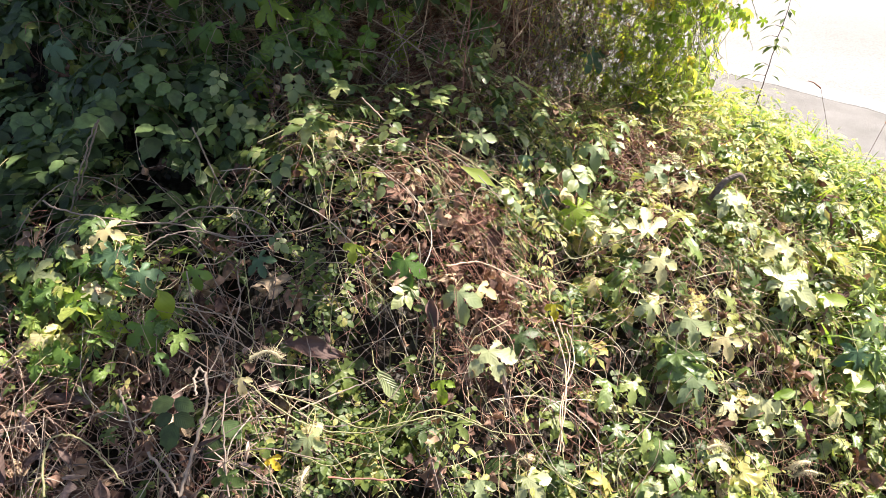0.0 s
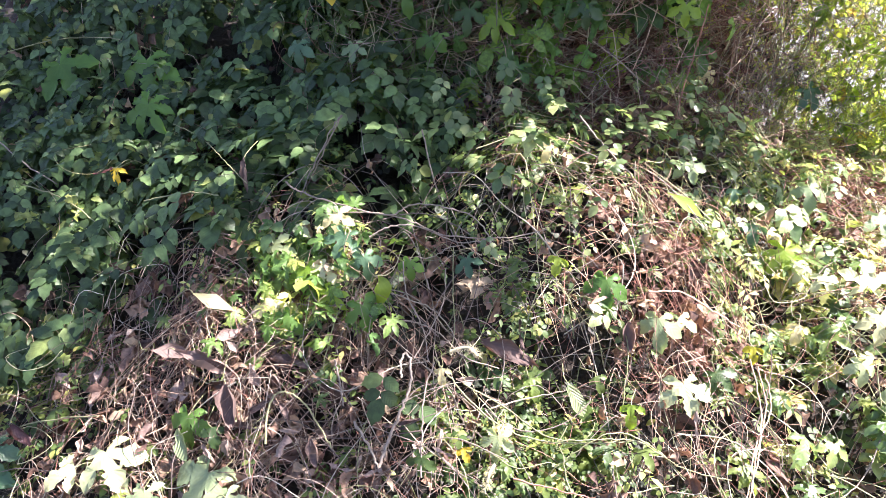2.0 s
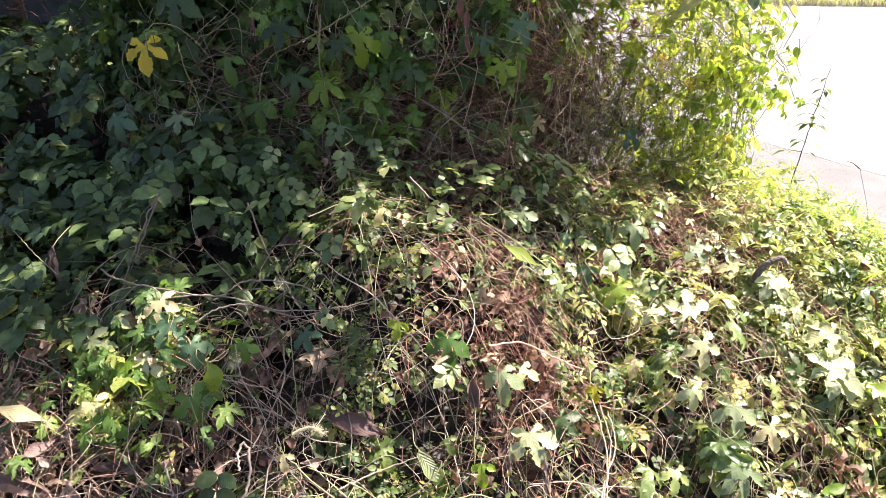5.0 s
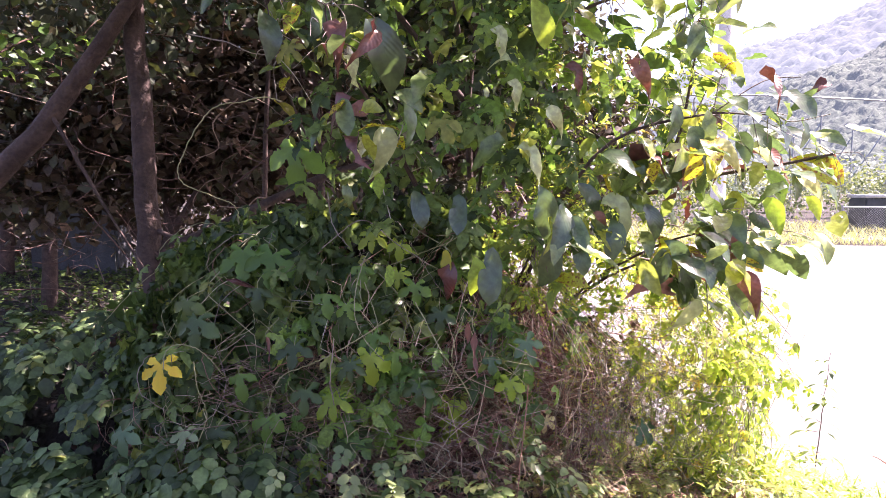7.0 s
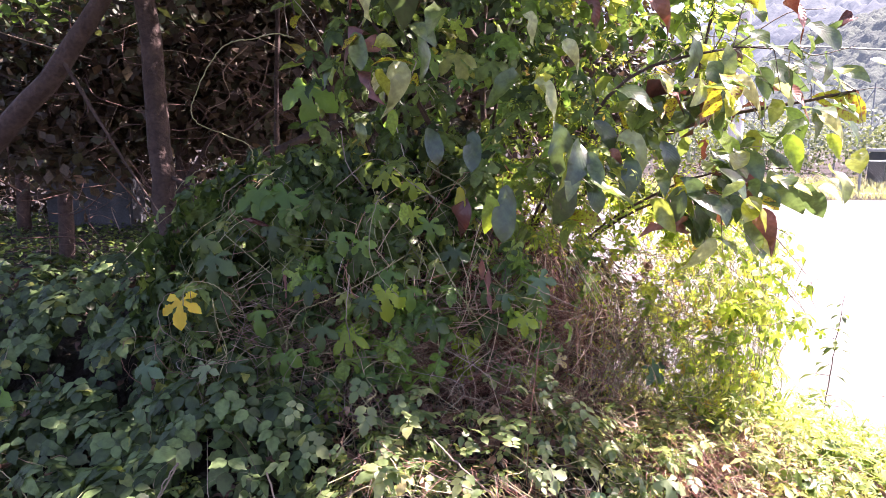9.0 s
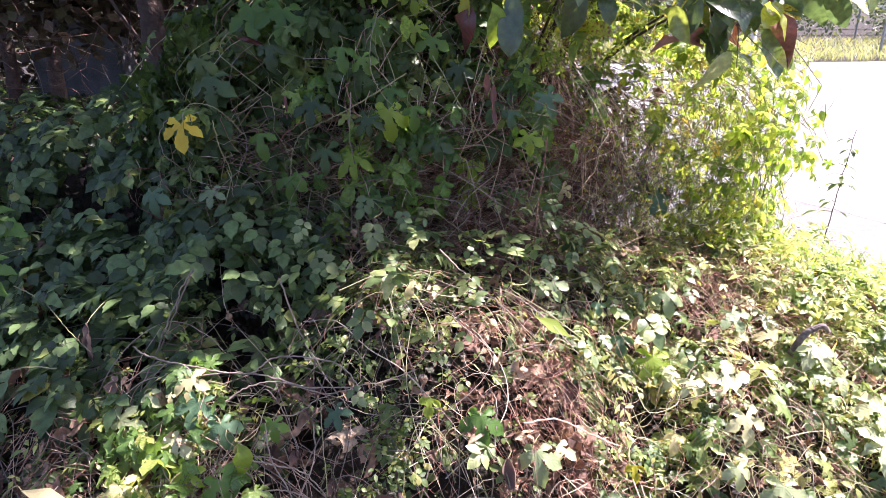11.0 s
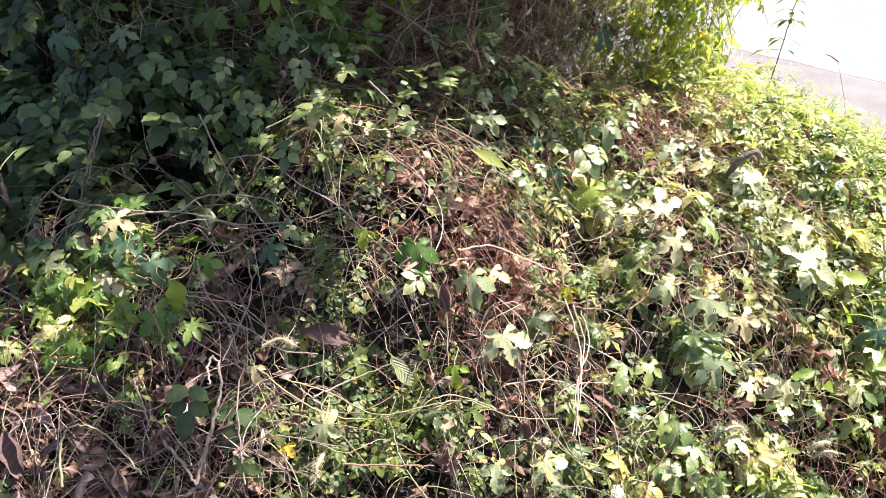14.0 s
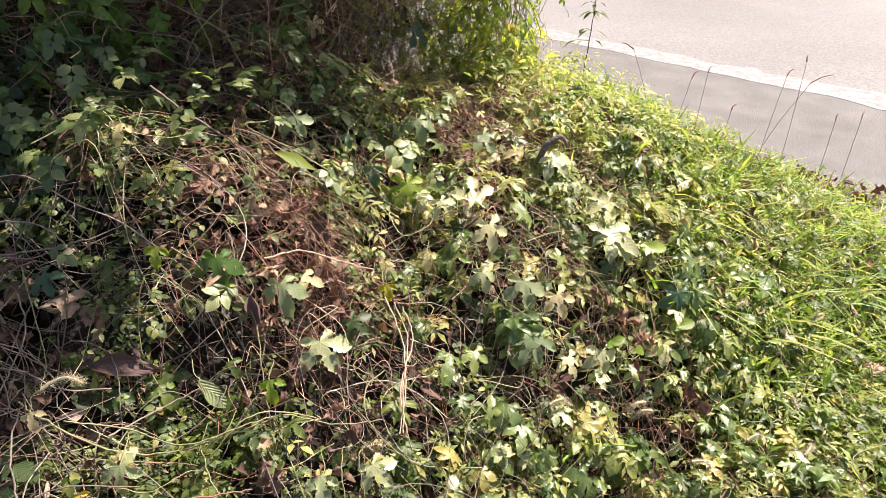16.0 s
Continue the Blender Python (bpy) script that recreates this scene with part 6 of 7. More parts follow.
vine_leaf(-1.486, 0.781, 0.394, 0.087, 0, 30, 60, 1, M_RED, "reddish withered leaf on the litter", shapes=WITHERED, name="dead_leaf")
vine_leaf(-1.118, 0.893, 0.621, 0.095, 0, 30, 100, 4, M_LITTER_ONE, "dry rolled leaf on the litter", shapes=WITHERED, name="dead_leaf")
vine_leaf(-1.569, 1.426, 0.818, 0.054, 0, 45, 10, 6, M_YELLOW, "small yellow leaf on the shady bank")
vine_leaf(-1.579, 1.421, 0.820, 0.064, 0, 45, -60, 0, M_RED, "dull red dead leaf on the shady bank", shapes=WITHERED, name="dead_leaf")
vine_leaf(-1.053, 1.316, 0.949, 0.091, 0, 50, 10, 3, M_LITTER_ONE, "dry hanging leaf on the shady bank", shapes=WITHERED, name="dead_leaf")
vine_leaf(-1.722, 1.855, 1.036, 0.140, 0, 50, 10, 2, M_FRESH, "green lobed leaf in the shade")
vine_leaf(-2.088, 1.846, 1.000, 0.162, 10, 45, 40, 0, M_FRESH, "fresh green lobed leaf in the shade")
vine_leaf(-1.602, 1.668, 0.943, 0.117, 0, 50, -10, 4, M_FRESH, "fresh green lobed leaf in the shade")
vine_leaf(-0.961, 1.764, 1.355, 0.086, 10, 55, 5, 0, M_YELLOW, "bright yellow five-lobed leaf in the shade", shapes=[palmate(5, 0.28, 0.42, 0.35, 77)] * 1)
vine_leaf(-0.400, 1.874, 1.630, 0.074, 0, 65, 0, 5, M_FRESH, "green vine leaf hanging on the bush")
vine_leaf(-0.489, 1.803, 1.559, 0.081, 10, 60, 0, 5, M_FRESH, "green vine leaf hanging on the bush")
vine_leaf(-0.431, 1.797, 1.530, 0.049, 0, 70, 20, 2, M_FRESH, "green vine leaf hanging on the bush")
vine_leaf(-0.358, 1.757, 1.394, 0.080, 10, 70, 0, 3, M_LIME, "light green vine leaf hanging on the bush")
vine_leaf(-0.355, 1.784, 1.447, 0.061, 0, 60, 10, 0, M_FRESH, "green vine leaf hanging on the bush")
vine_leaf(-0.290, 1.770, 1.402, 0.070, 20, 70, 0, 6, M_FRESH, "green vine leaf hanging on the bush")
vine_leaf(-0.477, 1.810, 1.255, 0.078, 0, 55, 10, 4, M_LIME, "light green vine leaf hanging on the bush")
vine_leaf(-0.403, 1.871, 1.213, 0.057, 10, 70, -10, 3, M_FRESH, "green vine leaf hanging on the bush")
vine_leaf(-0.328, 1.898, 1.227, 0.076, 20, 70, 0, 1, M_BLUE, "blue-green vine leaf hanging on the bush")
vine_leaf(-0.293, 1.887, 1.608, 0.054, 0, 60, 0, 4, M_LIME, "light green vine leaf hanging on the bush")
vine_leaf(-0.242, 1.866, 1.577, 0.063, 10, 70, 0, 2, M_FRESH, "green vine leaf hanging on the bush")
vine_leaf(-0.140, 1.923, 1.213, 0.061, 0, 60, 10, 3, M_LIME, "light green vine leaf hanging on the bush")
vine_leaf(-0.130, 2.092, 1.097, 0.076, 10, 70, 0, 1, M_LIME, "light green vine leaf hanging on the bush")
vine_leaf(-0.149, 2.090, 1.044, 0.058, -10, 75, 0, 4, M_LIME, "light green vine leaf hanging on the bush")
vine_leaf(0.034, 1.797, 1.316, 0.056, 0, 65, 0, 2, M_LIME, "light green vine leaf hanging on the bush")
vine_leaf(0.079, 1.816, 1.426, 0.064, 10, 60, 20, 1, M_BLUE, "blue-green vine leaf hanging on the bush")
vine_leaf(-0.020, 1.770, 1.392, 0.060, 0, 70, 0, 5, M_BLUE, "blue-green vine leaf hanging on the bush")
vine_leaf(0.182, 2.200, 1.052, 0.058, 10, 70, 0, 4, M_WILT, "pale yellow withered leaf dangling on the bush")
vine_leaf(0.102, 2.173, 1.040, 0.045, 0, 60, 0, 2, M_WILT, "pale yellow withered leaf dangling on the bush")
vine_leaf(0.179, 2.171, 0.831, 0.064, 0, 55, 20, 2, M_WILT, "pale yellow withered leaf dangling on the bush")
vine_leaf(0.542, 2.299, 0.993, 0.079, 20, 60, 30, 0, M_BLUE, "blue-green vine leaf hanging on the bush")
vine_leaf(-0.744, 1.792, 1.323, 0.080, 0, 60, 10, 6, M_FRESH, "green vine leaf hanging on the bush")
vine_leaf(-0.874, 1.813, 1.479, 0.090, -10, 55, 0, 2, M_SHADYHOP_ONE, "vine leaf on the bush, coloured dark as if in shade")
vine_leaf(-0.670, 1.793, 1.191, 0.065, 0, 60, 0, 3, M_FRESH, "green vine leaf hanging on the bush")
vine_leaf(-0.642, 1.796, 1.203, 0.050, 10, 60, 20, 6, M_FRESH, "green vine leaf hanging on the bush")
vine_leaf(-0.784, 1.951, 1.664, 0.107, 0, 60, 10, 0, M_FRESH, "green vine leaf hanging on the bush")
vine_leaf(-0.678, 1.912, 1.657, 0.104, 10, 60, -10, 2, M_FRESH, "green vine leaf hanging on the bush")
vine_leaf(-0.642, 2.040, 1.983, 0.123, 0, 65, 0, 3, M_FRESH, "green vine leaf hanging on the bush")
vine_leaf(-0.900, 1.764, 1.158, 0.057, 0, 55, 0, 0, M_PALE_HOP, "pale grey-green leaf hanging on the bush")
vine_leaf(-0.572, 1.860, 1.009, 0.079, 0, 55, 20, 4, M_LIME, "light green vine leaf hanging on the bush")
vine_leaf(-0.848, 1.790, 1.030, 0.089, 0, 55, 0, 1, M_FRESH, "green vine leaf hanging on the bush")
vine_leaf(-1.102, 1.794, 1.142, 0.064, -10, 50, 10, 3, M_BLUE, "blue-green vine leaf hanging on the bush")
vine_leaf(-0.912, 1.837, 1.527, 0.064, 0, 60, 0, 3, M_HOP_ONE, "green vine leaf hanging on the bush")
vine_leaf(-0.706, 1.854, 1.565, 0.089, 0, 65, 0, 5, M_SHADYHOP_ONE, "vine leaf on the bush, coloured dark as if in shade")
vine_leaf(-0.555, 1.805, 1.274, 0.069, 0, 60, 0, 1, M_SHADYHOP_ONE, "vine leaf on the bush, coloured dark as if in shade")
vine_leaf(-0.815, 1.780, 1.161, 0.075, 0, 60, 0, 3, M_SHADYHOP_ONE, "vine leaf on the bush, coloured dark as if in shade")
vine_leaf(-0.046, 2.134, 1.091, 0.067, 0, 65, 0, 0, M_SHADYHOP_ONE, "vine leaf on the bush, coloured dark as if in shade")
vine_leaf(-0.225, 1.779, 1.304, 0.061, 0, 65, 0, 2, M_SHADYHOP_ONE, "vine leaf on the bush, coloured dark as if in shade")
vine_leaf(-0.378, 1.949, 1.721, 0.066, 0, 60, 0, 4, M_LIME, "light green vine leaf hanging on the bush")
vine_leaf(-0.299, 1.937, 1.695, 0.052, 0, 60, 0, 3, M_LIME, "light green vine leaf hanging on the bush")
vine_leaf(-0.165, 1.838, 1.503, 0.063, 0, 65, 0, 1, M_SHADYHOP_ONE, "vine leaf on the bush, coloured dark as if in shade")
vine_leaf(-0.577, 1.777, 1.415, 0.074, 0, 60, 0, 0, M_SHADYHOP_ONE, "vine leaf on the bush, coloured dark as if in shade")
vine_leaf(-0.412, 1.744, 1.376, 0.060, 0, 60, 10, 4, M_SHADYHOP_ONE, "vine leaf on the bush, coloured dark as if in shade")
vine_leaf(-0.584, 1.634, 1.018, 0.100, 0, 55, 60, 2, M_FOOT_ONE, "grey-green divided leaf at the foot of the bush", shapes=BRAMBLE, name="divided_leaf")
vine_leaf(-0.626, 1.617, 1.008, 0.070, 0, 55, 100, 2, M_HOP_ONE, "grey-green divided leaf at the foot of the bush", shapes=BRAMBLE, name="divided_leaf")
vine_leaf(-0.393, 1.646, 1.119, 0.092, 0, 55, 0, 2, M_FOOT_ONE, "grey-green divided leaf at the foot of the bush", shapes=BRAMBLE, name="divided_leaf")
vine_leaf(-0.356, 1.642, 1.029, 0.082, 0, 55, 20, 2, M_FOOT_ONE, "grey-green divided leaf at the foot of the bush", shapes=BRAMBLE, name="divided_leaf")
vine_leaf(-0.399, 1.641, 1.192, 0.078, 0, 55, -20, 2, M_FOOT_ONE, "grey-green divided leaf at the foot of the bush", shapes=BRAMBLE, name="divided_leaf")
vine_leaf(-0.313, 1.639, 1.153, 0.068, 0, 55, 10, 2, M_FOOT_ONE, "grey-green divided leaf at the foot of the bush", shapes=BRAMBLE, name="divided_leaf")
vine_leaf(-0.406, 1.636, 0.931, 0.072, 0, 55, 40, 2, M_FOOT_ONE, "grey-green divided leaf at the foot of the bush", shapes=BRAMBLE, name="divided_leaf")
vine_leaf(-0.139, 1.781, 1.658, 0.132, 0, 80, 0, 0, M_RED, "dull red curled leaf hanging down", shapes=BIG_CURL, name="dead_leaf")
vine_leaf(-0.147, 1.782, 1.688, 0.070, 0, 70, 0, 0, M_SPOT, "orange spotted leaf hanging down", shapes=BIG, name="shrub_leaf")
vine_leaf(-0.068, 1.760, 1.462, 0.124, 20, 80, 0, 0, M_PINK, "pinkish brown withered leaf hanging down", shapes=WITHERED, name="dead_leaf")
vine_leaf(-0.086, 1.755, 1.491, 0.062, 0, 80, 0, 1, M_PINK, "pinkish brown withered leaf hanging down", shapes=WITHERED, name="dead_leaf")
vine_leaf(-0.811, 1.885, 1.583, 0.084, 0, 60, 80, 3, M_RED, "dull red withered leaf in the shade", shapes=WITHERED, name="dead_leaf")
vine_leaf(-0.662, 1.799, 1.430, 0.073, 0, 70, 10, 0, M_RED, "dull red withered leaf in the shade", shapes=WITHERED, name="dead_leaf")
vine_leaf(-1.053, 1.819, 1.048, 0.101, 0, 60, 30, 2, M_LITTER_ONE, "grey dry leaf hanging in the shade", shapes=WITHERED, name="dead_leaf")


def foxtail(x, y, height, bend, length=0.055, label="bristly pale foxtail grass head on a bent stalk"):
    """A foxtail: stalk, drooping head of spikelets and its bristles."""
    z = ground_z(x, y)
    o = empty("foxtail_grass", (x, y, z - 0.1), label, "grass head", "foxtails")
    r = np.random.default_rng(int(abs(x) * 1000 + abs(y) * 977))
    bx, by = math.cos(radians(bend)), math.sin(radians(bend))
    spine = curve_through([(-bx * 0.05, -by * 0.05, 0), (-bx * 0.03, -by * 0.03, 0.1 + height * 0.6), (0, 0, 0.1 + height), (bx * length * 0.6, by * length * 0.6, 0.1 + height + length * 0.15), (bx * length, by * length, 0.1 + height - length * 0.25)], 6)
    v, f = tube(spine[:14], 0.0011, 4, 0.8)
    mesh_object("stalk", v, f, M_VINE, o)
    head = spine[12:]
    v, f = tube(head, 0.0042, 7, 0.5)
    spike = mesh_object("head", v, f, M_FOX, o)
    lines = []
    for _ in range(260):
        q = head[r.integers(0, len(head))]
        d = r.normal(0, 1, 3)
        d /= np.linalg.norm(d)
        d = d + 0.4 * np.array([bx, by, -0.2])
        lines.append(np.array([q, q + d * 0.007, q + d * 0.0125]))
    v, f = tubes(lines, [0.00035] * len(lines), 3, 0.4)
    mesh_object("bristles", v, f, M_FOX, spike)
    return o


foxtail(-0.414, 1.016, 0.07, 20, 0.065)
foxtail(-0.276, 0.854, 0.05, -100, 0.050)
foxtail(0.639, 1.033, 0.06, 10, 0.050)
foxtail(0.928, 1.064, 0.06, 190, 0.050)
foxtail(1.211, 0.975, 0.06, 10, 0.055)
foxtail(0.949, 1.054, 0.05, 180, 0.050)
foxtail(1.393, 1.086, 0.09, -70, 0.050)
foxtail(1.318, 1.275, 0.09, 20, 0.050)
foxtail(1.686, 1.307, 0.10, 200, 0.050)
foxtail(1.024, 0.942, 0.06, -20, 0.050)
foxtail(1.305, 0.877, 0.09, 30, 0.050)
foxtail(1.490, 1.224, 0.09, 60, 0.050)


def runner(points, radius, mat, label, name="stem"):
    """One long stem of a vine; heights are above the bank's top."""
    owner = live_vine if mat in (M_VINE, M_GRASS) else dead_vine
    pts = [(x, y, ground_z(x, y) + h) for x, y, h in points]
    c = curve_through(pts, 8, radius * 0.6, np.random.default_rng(int(abs(points[0][0]) * 5000)))
    v, f = tube(c - np.array(owner.location), radius, 5, 0.7)
    return mesh_object(name, v, f, mat, owner, label)


def long_stem(points, radius, mat, owner, label):
    """One long stem of a vine, through the given places."""
    c = curve_through(points, 8, radius * 0.5, np.random.default_rng(int(abs(points[0][0]) * 5000)))
    v, f = tube(c - np.array(owner.location), radius, 5, 0.7)
    return mesh_object("stem", v, f, mat, owner, label)


long_stem([(-0.931, 1.350, 0.814), (-0.864, 1.350, 0.944), (-0.808, 1.350, 1.043), (-0.778, 1.350, 1.080)], 0.00234, M_STEM, dead_vine, "straight pale dry stem standing on the bank")
long_stem([(-0.575, 1.360, 1.059), (-0.546, 1.360, 0.939), (-0.510, 1.360, 0.833), (-0.455, 1.360, 0.735)], 0.00221, M_STEM, dead_vine, "straight pale dry stem standing on the bank")
long_stem([(-0.907, 1.257, 0.923), (-0.863, 1.231, 0.915), (-0.755, 1.209, 0.905), (-0.610, 1.188, 0.902), (-0.572, 1.255, 0.902), (-0.491, 1.250, 0.909), (-0.404, 1.245, 0.886), (-0.350, 1.201, 0.830)], 0.00247, M_STEM, dead_vine, "pale dry vine arching over the hollow")
long_stem([(-0.766, 1.173, 0.892), (-0.649, 1.191, 0.901), (-0.568, 1.201, 0.888), (-0.464, 1.211, 0.854), (-0.339, 1.227, 0.859), (-0.240, 1.260, 0.878)], 0.00208, M_STEM, dead_vine, "pale dry vine arching over the hollow")
long_stem([(-0.642, 1.125, 0.868), (-0.602, 1.157, 0.885), (-0.547, 1.202, 0.873), (-0.440, 1.208, 0.841), (-0.364, 1.222, 0.855)], 0.00195, M_STEM, dead_vine, "pale dry vine arching over the hollow")
long_stem([(-0.201, 1.500, 1.084), (-0.120, 1.500, 1.001), (-0.021, 1.500, 0.909), (0.055, 1.500, 0.827)], 0.0026, M_STEM, dead_vine, "stiff pale dry stem slanting over the bank")
long_stem([(-0.444, 0.987, 0.668), (-0.404, 0.957, 0.648), (-0.310, 0.921, 0.587), (-0.217, 0.910, 0.557), (-0.100, 0.921, 0.559), (0.007, 0.961, 0.554)], 0.001995, M_VINE, live_vine, "yellow-green vine looped across the low bank")
long_stem([(-0.369, 0.954, 0.635), (-0.272, 0.966, 0.574), (-0.170, 0.915, 0.564), (-0.052, 0.935, 0.569), (0.020, 0.966, 0.548), (0.120, 0.964, 0.498), (0.222, 0.968, 0.485)], 0.00168, M_VINE, live_vine, "yellow-green vine looped across the low bank")
long_stem([(-0.303, 0.946, 0.586), (-0.233, 1.024, 0.559), (-0.160, 1.057, 0.567), (-0.101, 1.062, 0.600)], 0.00195, M_STEM, dead_vine, "pale stem crossing the low bank")
long_stem([(-0.418, 0.787, 0.512), (-0.432, 0.843, 0.575), (-0.444, 0.910, 0.630), (-0.439, 0.974, 0.664)], 0.00208, M_STEM, dead_vine, "pale upright stem on the low bank")
long_stem([(-0.507, 0.777, 0.528), (-0.498, 0.845, 0.573), (-0.479, 0.897, 0.629), (-0.486, 0.946, 0.658), (-0.504, 0.975, 0.675), (-0.510, 0.957, 0.671), (-0.501, 0.923, 0.649)], 0.00364, M_STEM, dead_vine, "dry grass blade bent into a loop")
long_stem([(-0.756, 0.763, 0.543), (-0.770, 0.816, 0.591), (-0.757, 0.842, 0.616), (-0.725, 0.851, 0.611), (-0.676, 0.834, 0.578), (-0.622, 0.798, 0.531)], 0.00252, M_VINE, live_vine, "pale bent stem on the litter")
long_stem([(-0.584, 0.844, 0.574), (-0.545, 0.812, 0.554), (-0.507, 0.775, 0.527)], 0.00338, M_STEM, dead_vine, "pale bent stem on the litter")
long_stem([(-0.657, 0.928, 0.660), (-0.636, 0.898, 0.627), (-0.615, 0.863, 0.593)], 0.00234, M_STEM, dead_vine, "pale bent stem on the litter")
long_stem([(-0.232, 0.831, 0.514), (-0.143, 0.841, 0.496), (-0.051, 0.851, 0.480)], 0.00208, M_RUST, dead_vine, "red-brown stem low on the bank")
long_stem([(0.266, 1.221, 0.623), (0.293, 1.136, 0.552), (0.281, 1.034, 0.506), (0.252, 0.946, 0.456)], 0.00182, M_STRAW_ONE, dead_vine, "tan dry stem hanging over the bank")
long_stem([(0.287, 1.219, 0.607), (0.306, 1.143, 0.546), (0.275, 1.032, 0.508), (0.260, 0.945, 0.457)], 0.00182, M_STRAW_ONE, dead_vine, "tan dry stem hanging over the bank")
long_stem([(0.307, 1.217, 0.591), (0.319, 1.150, 0.539), (0.270, 1.032, 0.507), (0.268, 0.947, 0.455)], 0.00182, M_STRAW_ONE, dead_vine, "tan dry stem hanging over the bank")
long_stem([(0.078, 1.720, 1.330), (0.067, 1.720, 1.190), (0.054, 1.720, 1.021), (0.047, 1.720, 0.833)], 0.00156, M_RUST, dead_vine, "thin brown stem hanging from the bush")
long_stem([(0.008, 1.211, 0.778), (0.089, 1.243, 0.766), (0.173, 1.255, 0.717), (0.250, 1.284, 0.664)], 0.00221, M_STRAW_ONE, dead_vine, "looped tan stem in the tangle")
long_stem([(-0.464, 1.171, 0.788), (-0.456, 1.127, 0.726), (-0.468, 1.045, 0.696), (-0.485, 0.968, 0.669)], 0.00182, M_STEM, dead_vine, "pale stem looping over the hollow")
long_stem([(-0.580, 1.064, 0.772), (-0.528, 1.074, 0.750), (-0.478, 1.092, 0.721), (-0.428, 1.072, 0.689), (-0.366, 0.993, 0.646)], 0.00182, M_STEM, dead_vine, "pale stem looping over the hollow")
long_stem([(-0.561, 1.013, 0.722), (-0.513, 1.043, 0.713), (-0.445, 1.044, 0.689), (-0.380, 1.012, 0.661), (-0.302, 1.028, 0.631)], 0.00182, M_STEM, dead_vine, "pale stem looping over the hollow")
long_stem([(-0.554, 1.121, 0.821), (-0.534, 1.080, 0.761), (-0.484, 1.040, 0.700), (-0.453, 0.973, 0.664)], 0.00169, M_STEM, dead_vine, "pale stem looping over the hollow")
long_stem([(-0.452, 1.198, 0.832), (-0.438, 1.143, 0.746), (-0.417, 1.075, 0.687), (-0.412, 1.002, 0.670)], 0.001365, M_VINE, live_vine, "pale green stem looping over the hollow")
long_stem([(0.595, 1.232, 0.561), (0.579, 1.185, 0.490), (0.533, 1.105, 0.414), (0.437, 1.016, 0.394)], 0.00195, M_STEM, dead_vine, "pale stem slanting down the slope")
long_stem([(0.568, 1.236, 0.558), (0.659, 1.175, 0.500), (0.752, 1.151, 0.426)], 0.001365, M_VINE, live_vine, "thin stem on the slope")
long_stem([(0.643, 0.930, 0.277), (0.681, 0.957, 0.292), (0.747, 0.967, 0.272), (0.864, 0.971, 0.229)], 0.003675, M_GRASS, live_vine, "long bent grass blade across the slope")
long_stem([(0.691, 1.077, 0.397), (0.749, 1.031, 0.335), (0.801, 0.986, 0.271)], 0.00208, M_STEM, dead_vine, "pale stem on the slope")
long_stem([(-1.570, 0.695, 0.290), (-1.534, 0.752, 0.344), (-1.426, 0.791, 0.404), (-1.210, 0.786, 0.487)], 0.00231, M_VINE, live_vine, "long pale vine over the litter")
long_stem([(-2.355, 1.890, 1.016), (-2.203, 1.983, 1.053), (-1.950, 1.968, 1.077), (-1.776, 1.956, 1.048), (-1.684, 1.900, 1.016)], 0.0021, M_VINE, live_vine, "long arching pale stem on the shady bank")
long_stem([(-1.376, 1.289, 0.793), (-1.188, 1.249, 0.861), (-1.085, 1.225, 0.877)], 0.0021, M_VINE, live_vine, "pale stem on the shady bank")
long_stem([(-1.824, 1.316, 0.780), (-1.682, 1.311, 0.752), (-1.549, 1.279, 0.700), (-1.359, 1.159, 0.699)], 0.0021, M_VINE, live_vine, "long pale stem on the shady bank")
long_stem([(-2.243, 1.578, 0.856), (-1.889, 1.397, 0.816), (-1.721, 1.342, 0.781)], 0.0026, M_STEM, dead_vine, "long dry stem on the shady bank")
long_stem([(-1.478, 1.613, 0.905), (-1.284, 1.476, 0.924), (-1.126, 1.336, 0.924), (-1.019, 1.261, 0.902)], 0.00168, M_VINE, live_vine, "green stem on the shady bank")
long_stem([(-0.786, 1.360, 1.076), (-0.838, 1.360, 0.982), (-0.881, 1.360, 0.902), (-0.929, 1.360, 0.802)], 0.00221, M_STEM, dead_vine, "pale stem standing on the shady bank")
long_stem([(-0.649, 1.950, 2.116), (-0.700, 1.950, 2.129), (-0.770, 1.950, 2.116), (-0.848, 1.950, 2.103), (-0.902, 1.950, 2.058), (-0.949, 1.950, 1.982), (-0.979, 1.950, 1.913), (-0.963, 1.950, 1.870), (-0.884, 1.950, 1.836), (-0.806, 1.950, 1.802), (-0.794, 1.950, 1.745)], 0.001995, M_VINE, live_vine, "looped pale green tendril")
long_stem([(-0.947, 1.747, 1.346), (-0.945, 1.761, 1.391), (-0.919, 1.769, 1.412), (-0.867, 1.780, 1.402), (-0.819, 1.780, 1.363), (-0.776, 1.772, 1.316)], 0.00168, M_VINE, live_vine, "pale arching leaf stalk")
long_stem([(-0.868, 1.769, 1.365), (-0.855, 1.761, 1.285), (-0.834, 1.766, 1.209), (-0.862, 1.762, 1.117), (-0.862, 1.765, 1.048), (-0.914, 1.799, 0.995), (-0.930, 1.814, 0.943)], 0.00147, M_VINE, live_vine, "pale hanging stalk")
long_stem([(-0.308, 1.798, 1.489), (-0.425, 1.740, 1.421), (-0.520, 1.735, 1.373), (-0.611, 1.770, 1.328), (-0.646, 1.772, 1.269), (-0.660, 1.778, 1.208)], 0.00168, M_VINE, live_vine, "pale hanging stalk")
